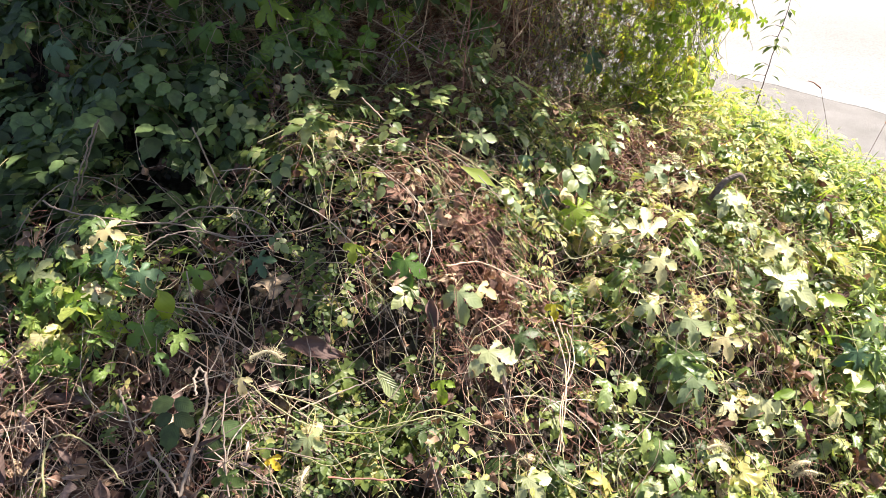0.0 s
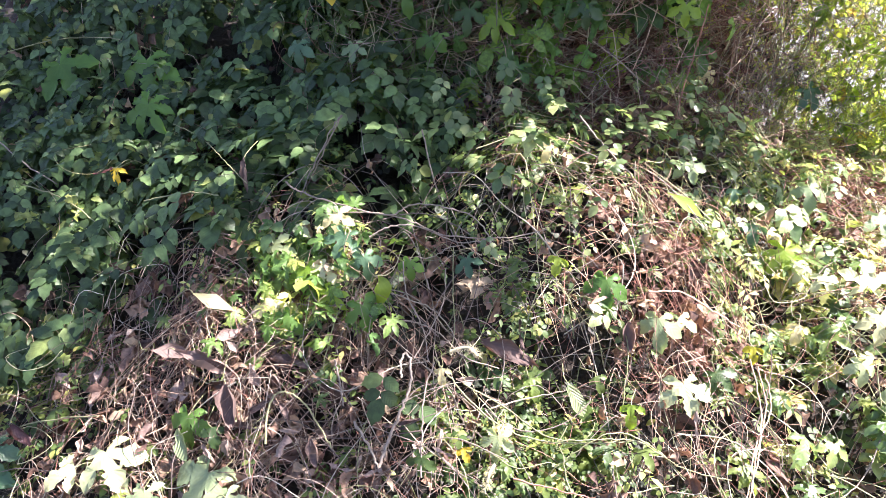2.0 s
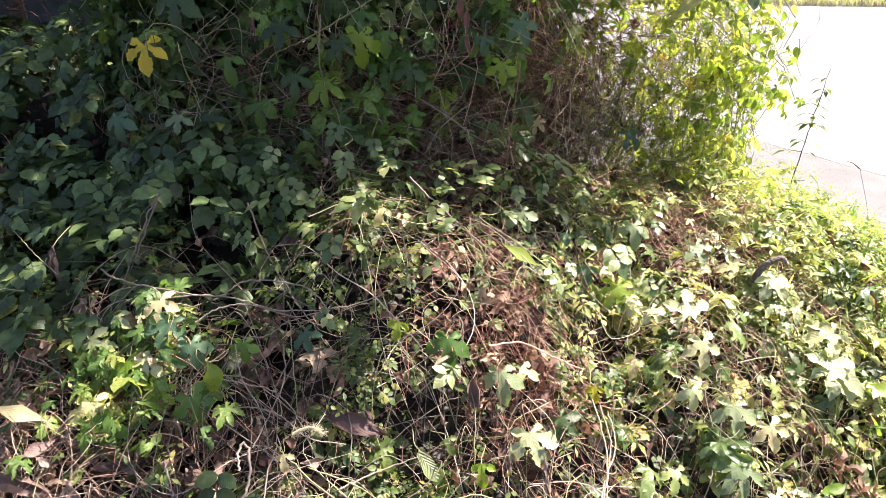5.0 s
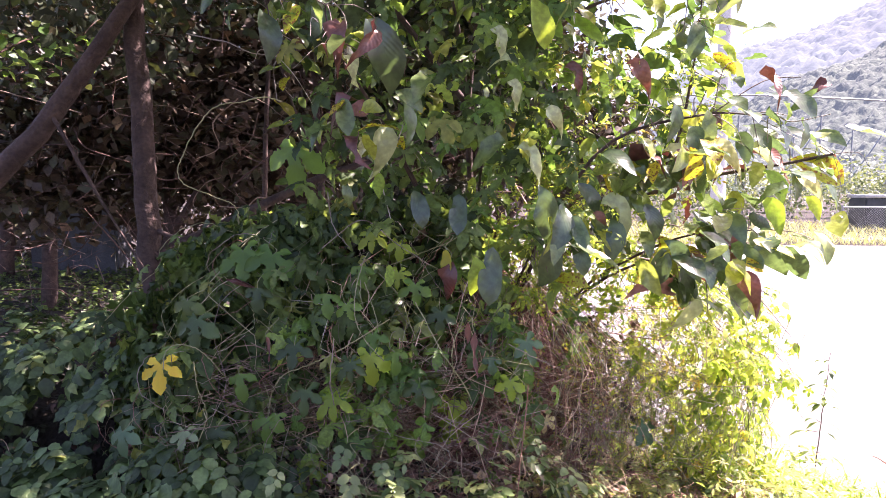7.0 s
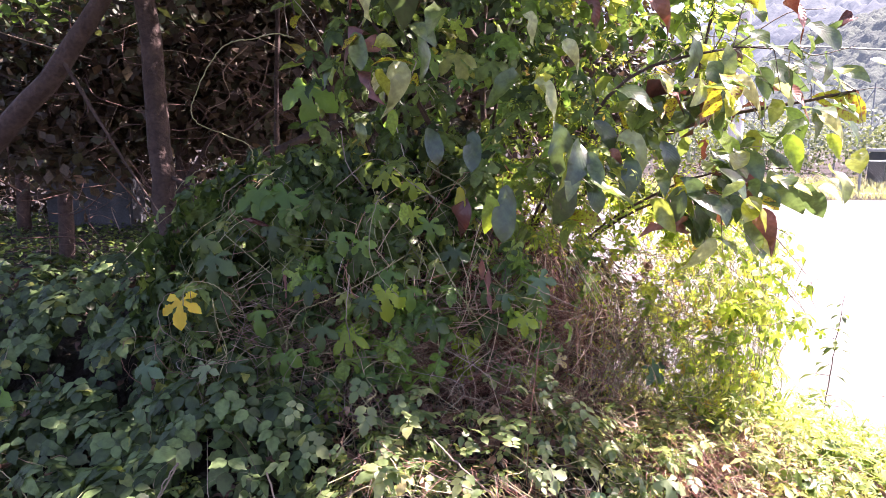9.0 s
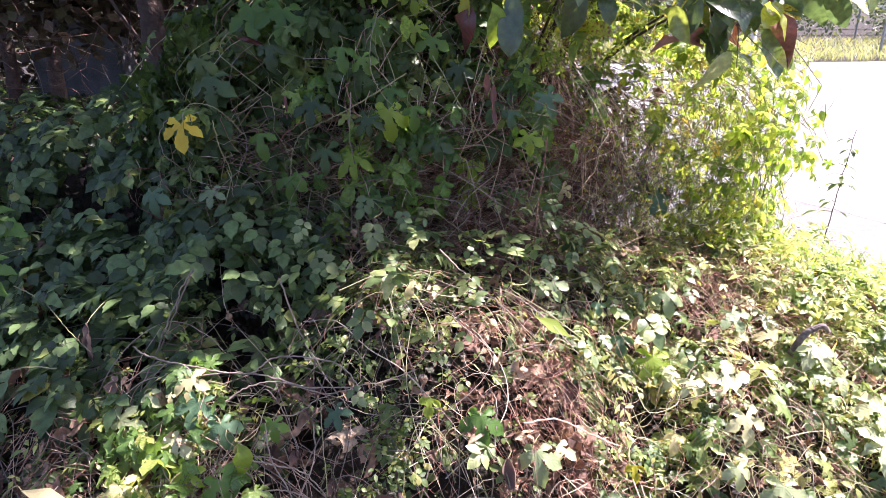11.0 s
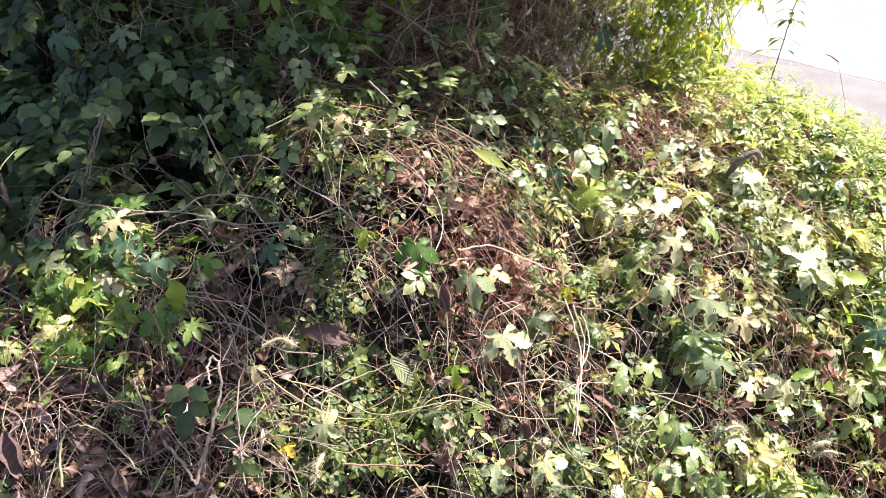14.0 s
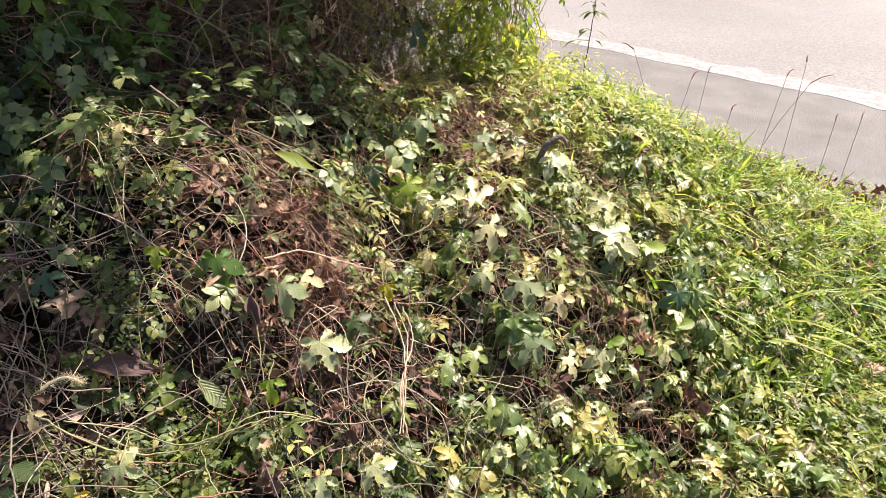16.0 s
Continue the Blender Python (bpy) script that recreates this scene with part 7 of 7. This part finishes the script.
long_stem([(-0.396, 1.893, 1.655), (-0.409, 1.828, 1.572), (-0.405, 1.784, 1.499), (-0.375, 1.765, 1.439), (-0.317, 1.748, 1.381)], 0.00168, M_VINE, live_vine, "green stem of a trailing shoot")
long_stem([(-0.388, 1.845, 1.586), (-0.349, 1.803, 1.496), (-0.337, 1.775, 1.454)], 0.001365, M_VINE, live_vine, "green stem of a trailing shoot")
long_stem([(-0.239, 1.835, 1.532), (-0.162, 1.772, 1.409), (-0.083, 1.842, 1.256), (-0.041, 2.112, 0.986), (-0.028, 2.140, 0.790)], 0.00168, M_VINE, live_vine, "green stem hanging down the bush")
long_stem([(-0.100, 1.825, 1.494), (-0.130, 1.765, 1.379), (-0.084, 2.060, 1.123), (-0.005, 2.138, 0.853)], 0.00147, M_VINE, live_vine, "green stem hanging down the bush")
long_stem([(-0.456, 1.739, 1.445), (-0.465, 1.732, 1.319), (-0.480, 1.896, 1.122), (-0.503, 1.910, 0.989), (-0.476, 1.941, 0.881)], 0.00182, M_STEM, dead_vine, "pale stem hanging down the bush")
long_stem([(-0.936, 1.950, 2.316), (-0.816, 1.950, 2.290), (-0.731, 1.950, 2.257), (-0.629, 1.950, 2.248)], 0.00208, M_STEM, dead_vine, "bare pale shoot of the shrub")
long_stem([(-0.519, 1.961, 1.846), (-0.492, 1.913, 1.745), (-0.437, 1.888, 1.680)], 0.00182, M_STEM, dead_vine, "pale dry stem on the bush")
long_stem([(-0.517, 1.870, 1.682), (-0.413, 1.950, 1.761), (-0.308, 1.932, 1.694), (-0.204, 1.915, 1.629)], 0.00156, M_STEM, dead_vine, "pale dry stem on the bush")
long_stem([(-0.036, 1.973, 1.796), (-0.121, 1.958, 1.710), (-0.239, 1.926, 1.661), (-0.320, 1.892, 1.630)], 0.00147, M_VINE, live_vine, "long thin stem crossing the bush")
long_stem([(0.027, 1.776, 1.427), (0.124, 1.805, 1.372), (0.212, 1.853, 1.326)], 0.0013, M_STEM, dead_vine, "thin pale stem crossing the bush")
stub = empty("broken_branch", (0.795, 1.665, 0.705), "broken dark stub of a branch among pale leaves", "branch")
v, f = tube(curve_through([(-0.01, 0, -0.03), (0.02, -0.01, 0.065), (0.045, -0.012, 0.093), (0.07, -0.01, 0.102), (0.09, -0.008, 0.083)], 5), 0.011, 7, 0.55)
mesh_object("wood", v, f, M_STUB, stub)
r_ = np.random.default_rng(120)
for i in range(34):
    x, y = r_.uniform(-0.85, 0.3), r_.uniform(0.85, 1.28)
    a = r_.uniform(0, 6.283)
    d = np.array([math.cos(a), 0.6 * math.sin(a)]) * r_.uniform(0.1, 0.26)
    s = np.array([-d[1], d[0]]) * r_.uniform(-0.6, 0.6)
    h = r_.uniform(0.03, 0.09)
    runner([(x - d[0], y - d[1], -0.05), (x - d[0] * 0.5 + s[0] * 0.6, y - d[1] * 0.5 + s[1] * 0.6, h * 0.7), (x + s[0], y + s[1], h), (x + d[0] * 0.5 + s[0] * 0.5, y + d[1] * 0.5 + s[1] * 0.5, h * 0.6), (x + d[0], y + d[1], -0.05)], r_.uniform(0.0010, 0.0019), M_STEM if i % 3 else M_VINE, "thin vine stem looping over the bank")


def weed(x, y, z0, height, lean, label):
    """A tall thin weed: a wiry stalk with tufts of small leaves at its joints."""
    o = empty("tall_weed", (x, y, z0), label, "weed")
    r = np.random.default_rng(131)
    spine = curve_through([(0, 0, 0), (lean * 0.25, 0, height * 0.35), (lean * 0.6, 0, height * 0.7), (lean, 0, height)], 8, 0.002, r)
    v, f = tube(spine, 0.0042, 6, 0.3)
    mesh_object("stalk", v, f, M_BARK, o)
    for s in (0.36, 0.44, 0.50, 0.58, 0.64, 0.70, 0.75, 0.78, 0.82, 0.86, 0.90, 0.94, 0.98):
        q = spine[int(s * (len(spine) - 1))]
        spot = r.uniform(0, 6.283)
        tuft = 7 if s in (0.75, 0.78) else 3
        for i in range(tuft):
            a = spot + i * 6.283 / tuft + r.normal(0, 0.4)
            d = np.array([math.cos(a), math.sin(a), r.uniform(-0.1, 0.5)])
            reach = r.uniform(0.01, 0.05) * (1.25 - s)
            if i == 0:
                v, f = tube([q, q + d * reach, q + d * reach * 2.2], 0.0016, 4, 0.5)
                mesh_object("twig", v, f, M_BARK, o)
                reach *= 2.2
            one_leaf("leaf", LANCES[i % 3], M_HOP_ONE, q + d * reach + np.array([x, y, z0]), (0.3 * math.cos(a), 0.3 * math.sin(a), 1.0), d, r.uniform(0.06, 0.11) * (1.35 - 0.75 * s), o, "weed%d" % (i % 3))
    return o


weed(1.45, 2.85, 0.05, 1.09, 0.06, "tall thin weed standing at the edge of the bank")


def seed_stalk(x, y, height, lx, ly, label="thin dry grass stalk with a dark seed head"):
    z = max(0.0, ground_z(x, y) - 0.1)
    o = empty("seed_stalk", (x, y, z), label, "grass stalk", "seed stalks")
    c = curve_through([(0, 0, 0), (lx * 0.3, ly * 0.3, height * 0.5), (lx, ly, height)], 8)
    v, f = tube(c, 0.0011, 4, 0.7)
    mesh_object("stalk", v, f, M_BRUSH, o)
    e = c[-1]
    v, f = tube([e, e + np.array([lx * 0.25, ly * 0.25, 0.02]), e + np.array([lx * 0.5 + 0.01, ly * 0.5, 0.025])], 0.0032, 5, 0.4)
    mesh_object("seed_head", v, f, M_RUST, o)
    return o


seed_stalk(1.55, 2.30, 0.41, -0.12, 0.02)
seed_stalk(1.60, 2.20, 0.33, 0.05, 0.02)
seed_stalk(1.77, 2.30, 0.38, 0.02, 0.02)
seed_stalk(2.02, 2.20, 0.44, 0.20, 0.02)
seed_stalk(1.80, 2.15, 0.25, 0.03, 0.02)
seed_stalk(2.27, 2.30, 0.69, -0.01, 0.02)
seed_stalk(2.22, 2.40, 0.59, 0.05, 0.02)
seed_stalk(2.30, 2.10, 0.46, 0.01, 0.02)
seed_stalk(2.54, 2.20, 0.52, 0.01, 0.02)


# Loose loops of vine on the shady wall and the bush.
def hanging(points, radius, mat, label):
    c = curve_through(points, 8, 0.002, np.random.default_rng(int(abs(points[0][0]) * 900)))
    v, f = tube(c - np.array(live_vine.location), radius, 5, 0.7)
    return mesh_object("tendril", v, f, mat, live_vine, label)


r_ = np.random.default_rng(150)
for i in range(34):
    phi, z = r_.uniform(-1.2, 0.9), r_.uniform(1.0, 1.75)
    w, drop = r_.uniform(0.08, 0.3) * r_.choice([-1, 1]), r_.uniform(-0.05, 0.35)
    t_ = np.array([0, 0.3, 0.65, 1.0])
    pts = curtain_point(phi + w * t_, z + np.array([0, 0.05, -0.1, -0.3]) * (0.4 + drop), np.array([0.02, -0.1, -0.12, 0.0]))
    hanging([tuple(q) for q in pts], r_.uniform(0.0009, 0.0017), (M_VINE, M_STEM, M_RUST)[i % 3], "thin vine loop on the bush")

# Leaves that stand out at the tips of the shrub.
# Sun gloss, backlight and shade are put in as white, lime and dark leaves.
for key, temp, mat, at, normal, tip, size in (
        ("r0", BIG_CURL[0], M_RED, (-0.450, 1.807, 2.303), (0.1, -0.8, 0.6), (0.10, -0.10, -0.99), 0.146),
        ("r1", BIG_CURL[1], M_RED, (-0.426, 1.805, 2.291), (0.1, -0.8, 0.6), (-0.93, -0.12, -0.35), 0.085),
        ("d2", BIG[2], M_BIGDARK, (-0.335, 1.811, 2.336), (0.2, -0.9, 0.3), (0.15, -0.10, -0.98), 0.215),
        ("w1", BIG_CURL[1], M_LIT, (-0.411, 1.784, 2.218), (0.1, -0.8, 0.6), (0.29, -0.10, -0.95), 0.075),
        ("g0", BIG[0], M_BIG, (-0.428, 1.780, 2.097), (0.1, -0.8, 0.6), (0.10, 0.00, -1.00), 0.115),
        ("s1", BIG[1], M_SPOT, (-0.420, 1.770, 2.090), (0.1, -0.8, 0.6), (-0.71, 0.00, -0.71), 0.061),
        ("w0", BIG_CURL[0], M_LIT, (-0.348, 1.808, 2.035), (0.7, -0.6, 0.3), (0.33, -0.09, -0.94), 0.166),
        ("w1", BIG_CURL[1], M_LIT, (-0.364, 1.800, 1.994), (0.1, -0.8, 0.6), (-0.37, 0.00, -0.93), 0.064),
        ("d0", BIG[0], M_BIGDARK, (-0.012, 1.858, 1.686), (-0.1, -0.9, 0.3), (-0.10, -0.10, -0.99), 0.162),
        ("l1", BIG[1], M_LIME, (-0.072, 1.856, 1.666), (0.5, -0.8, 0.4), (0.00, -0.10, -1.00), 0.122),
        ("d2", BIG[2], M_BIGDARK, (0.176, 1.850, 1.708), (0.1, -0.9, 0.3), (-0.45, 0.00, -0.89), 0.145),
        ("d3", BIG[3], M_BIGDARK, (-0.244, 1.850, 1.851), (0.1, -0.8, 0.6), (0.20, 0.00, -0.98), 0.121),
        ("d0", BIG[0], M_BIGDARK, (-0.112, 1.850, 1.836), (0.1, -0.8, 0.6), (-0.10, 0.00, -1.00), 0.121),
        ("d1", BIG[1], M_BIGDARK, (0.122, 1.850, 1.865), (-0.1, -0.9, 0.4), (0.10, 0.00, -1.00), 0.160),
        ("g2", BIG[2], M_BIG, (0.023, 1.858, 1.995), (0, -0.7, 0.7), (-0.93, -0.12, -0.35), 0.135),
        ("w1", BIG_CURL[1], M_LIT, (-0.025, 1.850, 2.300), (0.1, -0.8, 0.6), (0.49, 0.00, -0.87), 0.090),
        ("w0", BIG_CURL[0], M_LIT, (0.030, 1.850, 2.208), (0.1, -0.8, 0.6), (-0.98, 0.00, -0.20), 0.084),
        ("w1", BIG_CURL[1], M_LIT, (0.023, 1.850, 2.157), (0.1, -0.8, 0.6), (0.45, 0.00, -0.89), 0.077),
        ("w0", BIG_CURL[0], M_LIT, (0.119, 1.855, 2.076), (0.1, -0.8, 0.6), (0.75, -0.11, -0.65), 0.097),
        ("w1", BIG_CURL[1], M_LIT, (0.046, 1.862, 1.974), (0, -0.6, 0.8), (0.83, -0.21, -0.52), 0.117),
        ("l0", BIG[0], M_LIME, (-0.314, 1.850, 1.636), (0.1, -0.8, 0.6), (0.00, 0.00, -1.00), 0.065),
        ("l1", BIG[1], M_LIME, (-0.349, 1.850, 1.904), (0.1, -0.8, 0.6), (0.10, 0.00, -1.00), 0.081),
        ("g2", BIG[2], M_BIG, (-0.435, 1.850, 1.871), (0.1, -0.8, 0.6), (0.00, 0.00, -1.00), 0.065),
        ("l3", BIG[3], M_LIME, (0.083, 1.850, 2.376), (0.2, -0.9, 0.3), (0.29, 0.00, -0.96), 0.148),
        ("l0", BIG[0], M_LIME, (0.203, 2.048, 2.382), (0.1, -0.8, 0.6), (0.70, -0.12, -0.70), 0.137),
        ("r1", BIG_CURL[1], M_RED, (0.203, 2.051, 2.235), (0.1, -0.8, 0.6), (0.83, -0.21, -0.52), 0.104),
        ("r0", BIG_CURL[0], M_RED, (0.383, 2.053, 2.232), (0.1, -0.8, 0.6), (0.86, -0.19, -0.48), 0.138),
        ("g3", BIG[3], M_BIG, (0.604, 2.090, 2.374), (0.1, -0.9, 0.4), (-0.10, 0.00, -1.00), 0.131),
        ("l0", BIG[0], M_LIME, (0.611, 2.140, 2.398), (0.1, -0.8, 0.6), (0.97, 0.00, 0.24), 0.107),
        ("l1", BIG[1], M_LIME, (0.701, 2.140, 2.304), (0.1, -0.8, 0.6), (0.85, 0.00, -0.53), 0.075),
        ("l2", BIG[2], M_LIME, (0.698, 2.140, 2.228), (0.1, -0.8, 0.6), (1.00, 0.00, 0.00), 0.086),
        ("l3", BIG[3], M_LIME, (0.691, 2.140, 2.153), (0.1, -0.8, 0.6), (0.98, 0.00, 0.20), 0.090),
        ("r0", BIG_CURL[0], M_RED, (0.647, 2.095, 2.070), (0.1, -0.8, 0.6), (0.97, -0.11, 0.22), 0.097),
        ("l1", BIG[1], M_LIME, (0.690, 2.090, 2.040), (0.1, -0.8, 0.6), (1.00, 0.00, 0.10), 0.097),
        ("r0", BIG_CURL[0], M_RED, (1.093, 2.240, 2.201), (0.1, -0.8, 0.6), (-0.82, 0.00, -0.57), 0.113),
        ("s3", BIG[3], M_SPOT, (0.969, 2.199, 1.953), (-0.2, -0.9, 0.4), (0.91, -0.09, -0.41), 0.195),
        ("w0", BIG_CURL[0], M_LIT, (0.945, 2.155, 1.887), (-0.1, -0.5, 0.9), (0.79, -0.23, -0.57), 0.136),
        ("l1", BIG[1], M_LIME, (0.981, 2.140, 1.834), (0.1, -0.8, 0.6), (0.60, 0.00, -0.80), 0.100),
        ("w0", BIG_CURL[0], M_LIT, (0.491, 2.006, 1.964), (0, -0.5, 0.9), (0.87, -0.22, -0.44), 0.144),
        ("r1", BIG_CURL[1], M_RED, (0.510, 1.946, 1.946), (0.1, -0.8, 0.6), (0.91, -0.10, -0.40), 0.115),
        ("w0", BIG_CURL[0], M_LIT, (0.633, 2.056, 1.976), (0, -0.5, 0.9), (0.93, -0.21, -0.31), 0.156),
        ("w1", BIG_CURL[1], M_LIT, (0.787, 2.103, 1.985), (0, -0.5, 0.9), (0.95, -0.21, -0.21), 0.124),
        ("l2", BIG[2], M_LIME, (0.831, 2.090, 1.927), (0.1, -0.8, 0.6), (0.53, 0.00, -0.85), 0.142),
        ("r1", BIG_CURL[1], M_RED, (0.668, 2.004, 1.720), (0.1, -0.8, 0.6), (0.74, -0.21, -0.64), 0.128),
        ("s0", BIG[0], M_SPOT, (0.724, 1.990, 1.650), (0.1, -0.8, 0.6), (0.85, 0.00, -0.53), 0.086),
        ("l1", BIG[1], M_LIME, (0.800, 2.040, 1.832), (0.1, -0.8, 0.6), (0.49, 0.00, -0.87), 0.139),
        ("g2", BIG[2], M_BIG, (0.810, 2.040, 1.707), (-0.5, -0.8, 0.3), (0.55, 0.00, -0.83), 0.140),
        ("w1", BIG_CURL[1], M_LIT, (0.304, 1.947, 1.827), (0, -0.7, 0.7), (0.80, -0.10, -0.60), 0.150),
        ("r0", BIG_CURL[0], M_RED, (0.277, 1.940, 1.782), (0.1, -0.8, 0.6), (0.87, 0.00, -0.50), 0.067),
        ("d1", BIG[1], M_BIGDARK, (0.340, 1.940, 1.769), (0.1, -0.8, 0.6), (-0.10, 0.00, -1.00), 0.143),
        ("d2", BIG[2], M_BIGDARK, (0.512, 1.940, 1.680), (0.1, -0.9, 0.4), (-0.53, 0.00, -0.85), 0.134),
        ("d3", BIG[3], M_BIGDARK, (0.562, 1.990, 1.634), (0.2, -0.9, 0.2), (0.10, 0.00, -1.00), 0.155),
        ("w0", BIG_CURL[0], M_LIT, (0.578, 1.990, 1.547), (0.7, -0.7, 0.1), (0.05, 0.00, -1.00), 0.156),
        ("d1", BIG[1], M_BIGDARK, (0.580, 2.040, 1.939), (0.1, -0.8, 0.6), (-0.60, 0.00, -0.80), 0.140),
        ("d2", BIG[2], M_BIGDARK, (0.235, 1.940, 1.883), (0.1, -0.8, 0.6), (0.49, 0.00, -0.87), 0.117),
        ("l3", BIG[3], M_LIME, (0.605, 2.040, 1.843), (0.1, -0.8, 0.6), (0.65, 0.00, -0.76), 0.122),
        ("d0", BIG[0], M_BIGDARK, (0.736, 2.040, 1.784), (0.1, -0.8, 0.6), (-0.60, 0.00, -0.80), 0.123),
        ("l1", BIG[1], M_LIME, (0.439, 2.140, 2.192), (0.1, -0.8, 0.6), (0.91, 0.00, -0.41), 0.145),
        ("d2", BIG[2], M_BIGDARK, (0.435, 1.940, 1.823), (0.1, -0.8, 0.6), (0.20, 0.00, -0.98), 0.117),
        ("d3", BIG[3], M_BIGDARK, (0.223, 1.940, 1.704), (0.1, -0.8, 0.6), (0.20, 0.00, -0.98), 0.118)):
    one_leaf("leaf", temp, mat, np.array(at), normal, tip, size, shrub, key)

# Leaves of the living vine, and dead ones lying loose in the litter.
M_CLUMP = leaf_material("clump_leaf", [(0.0, (0.07, 0.14, 0.05)), (0.5, (0.12, 0.22, 0.06)), (0.9, (0.21, 0.31, 0.09)), (1.0, (0.32, 0.32, 0.10))], 0.42, 0.4, single=True)
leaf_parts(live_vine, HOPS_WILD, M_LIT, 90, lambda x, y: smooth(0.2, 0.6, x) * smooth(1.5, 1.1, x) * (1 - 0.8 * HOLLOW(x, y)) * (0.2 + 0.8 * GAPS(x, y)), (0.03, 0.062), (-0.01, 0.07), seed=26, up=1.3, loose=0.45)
leaf_parts(live_vine, HOPS_WILD, M_CLUMP, 130, CLUMP, (0.026, 0.052), (-0.03, 0.09), box=(-1.1, -0.5, 0.8, 1.35), seed=8, up=0.6, loose=0.6)
heap = empty("dead_leaf_heap", (-0.95, 0.84, ground_z(-0.95, 0.84)), "heap of crumpled brown dead leaves at the bank's foot", "dead leaves")
leaf_parts(heap, WITHERED, M_LITTER_ONE, 110, LITTER, (0.032, 0.07), (-0.02, 0.05), box=(-1.5, -0.4, 0.6, 1.1), seed=27, up=0.5, loose=0.7)

# A sprig on the tree's low bough, lit only by its brighter leaf colour.
rng = np.random.default_rng(160)
k = 70
at = np.array([-2.4, 3.3, 2.56]) + rng.normal(0, 1, (k, 3)) * np.array([0.17, 0.12, 0.08])
v, f, u = scattered(OVALS, at, bases(np.tile([0.2, -0.3, 0.8], (k, 1)) + rng.normal(0, 0.4, (k, 3)), np.tile([0.2, -0.3, -0.3], (k, 1)) + rng.normal(0, 0.6, (k, 3)), np.zeros(k)), rng.uniform(0.05, 0.085, k), rng)
tagged(mesh_object("low_bough_leaves", v, f, M_STREAM, uvs=u), "green leaves on the low bough, coloured bright as if lit", "leaves", kind="stuff")
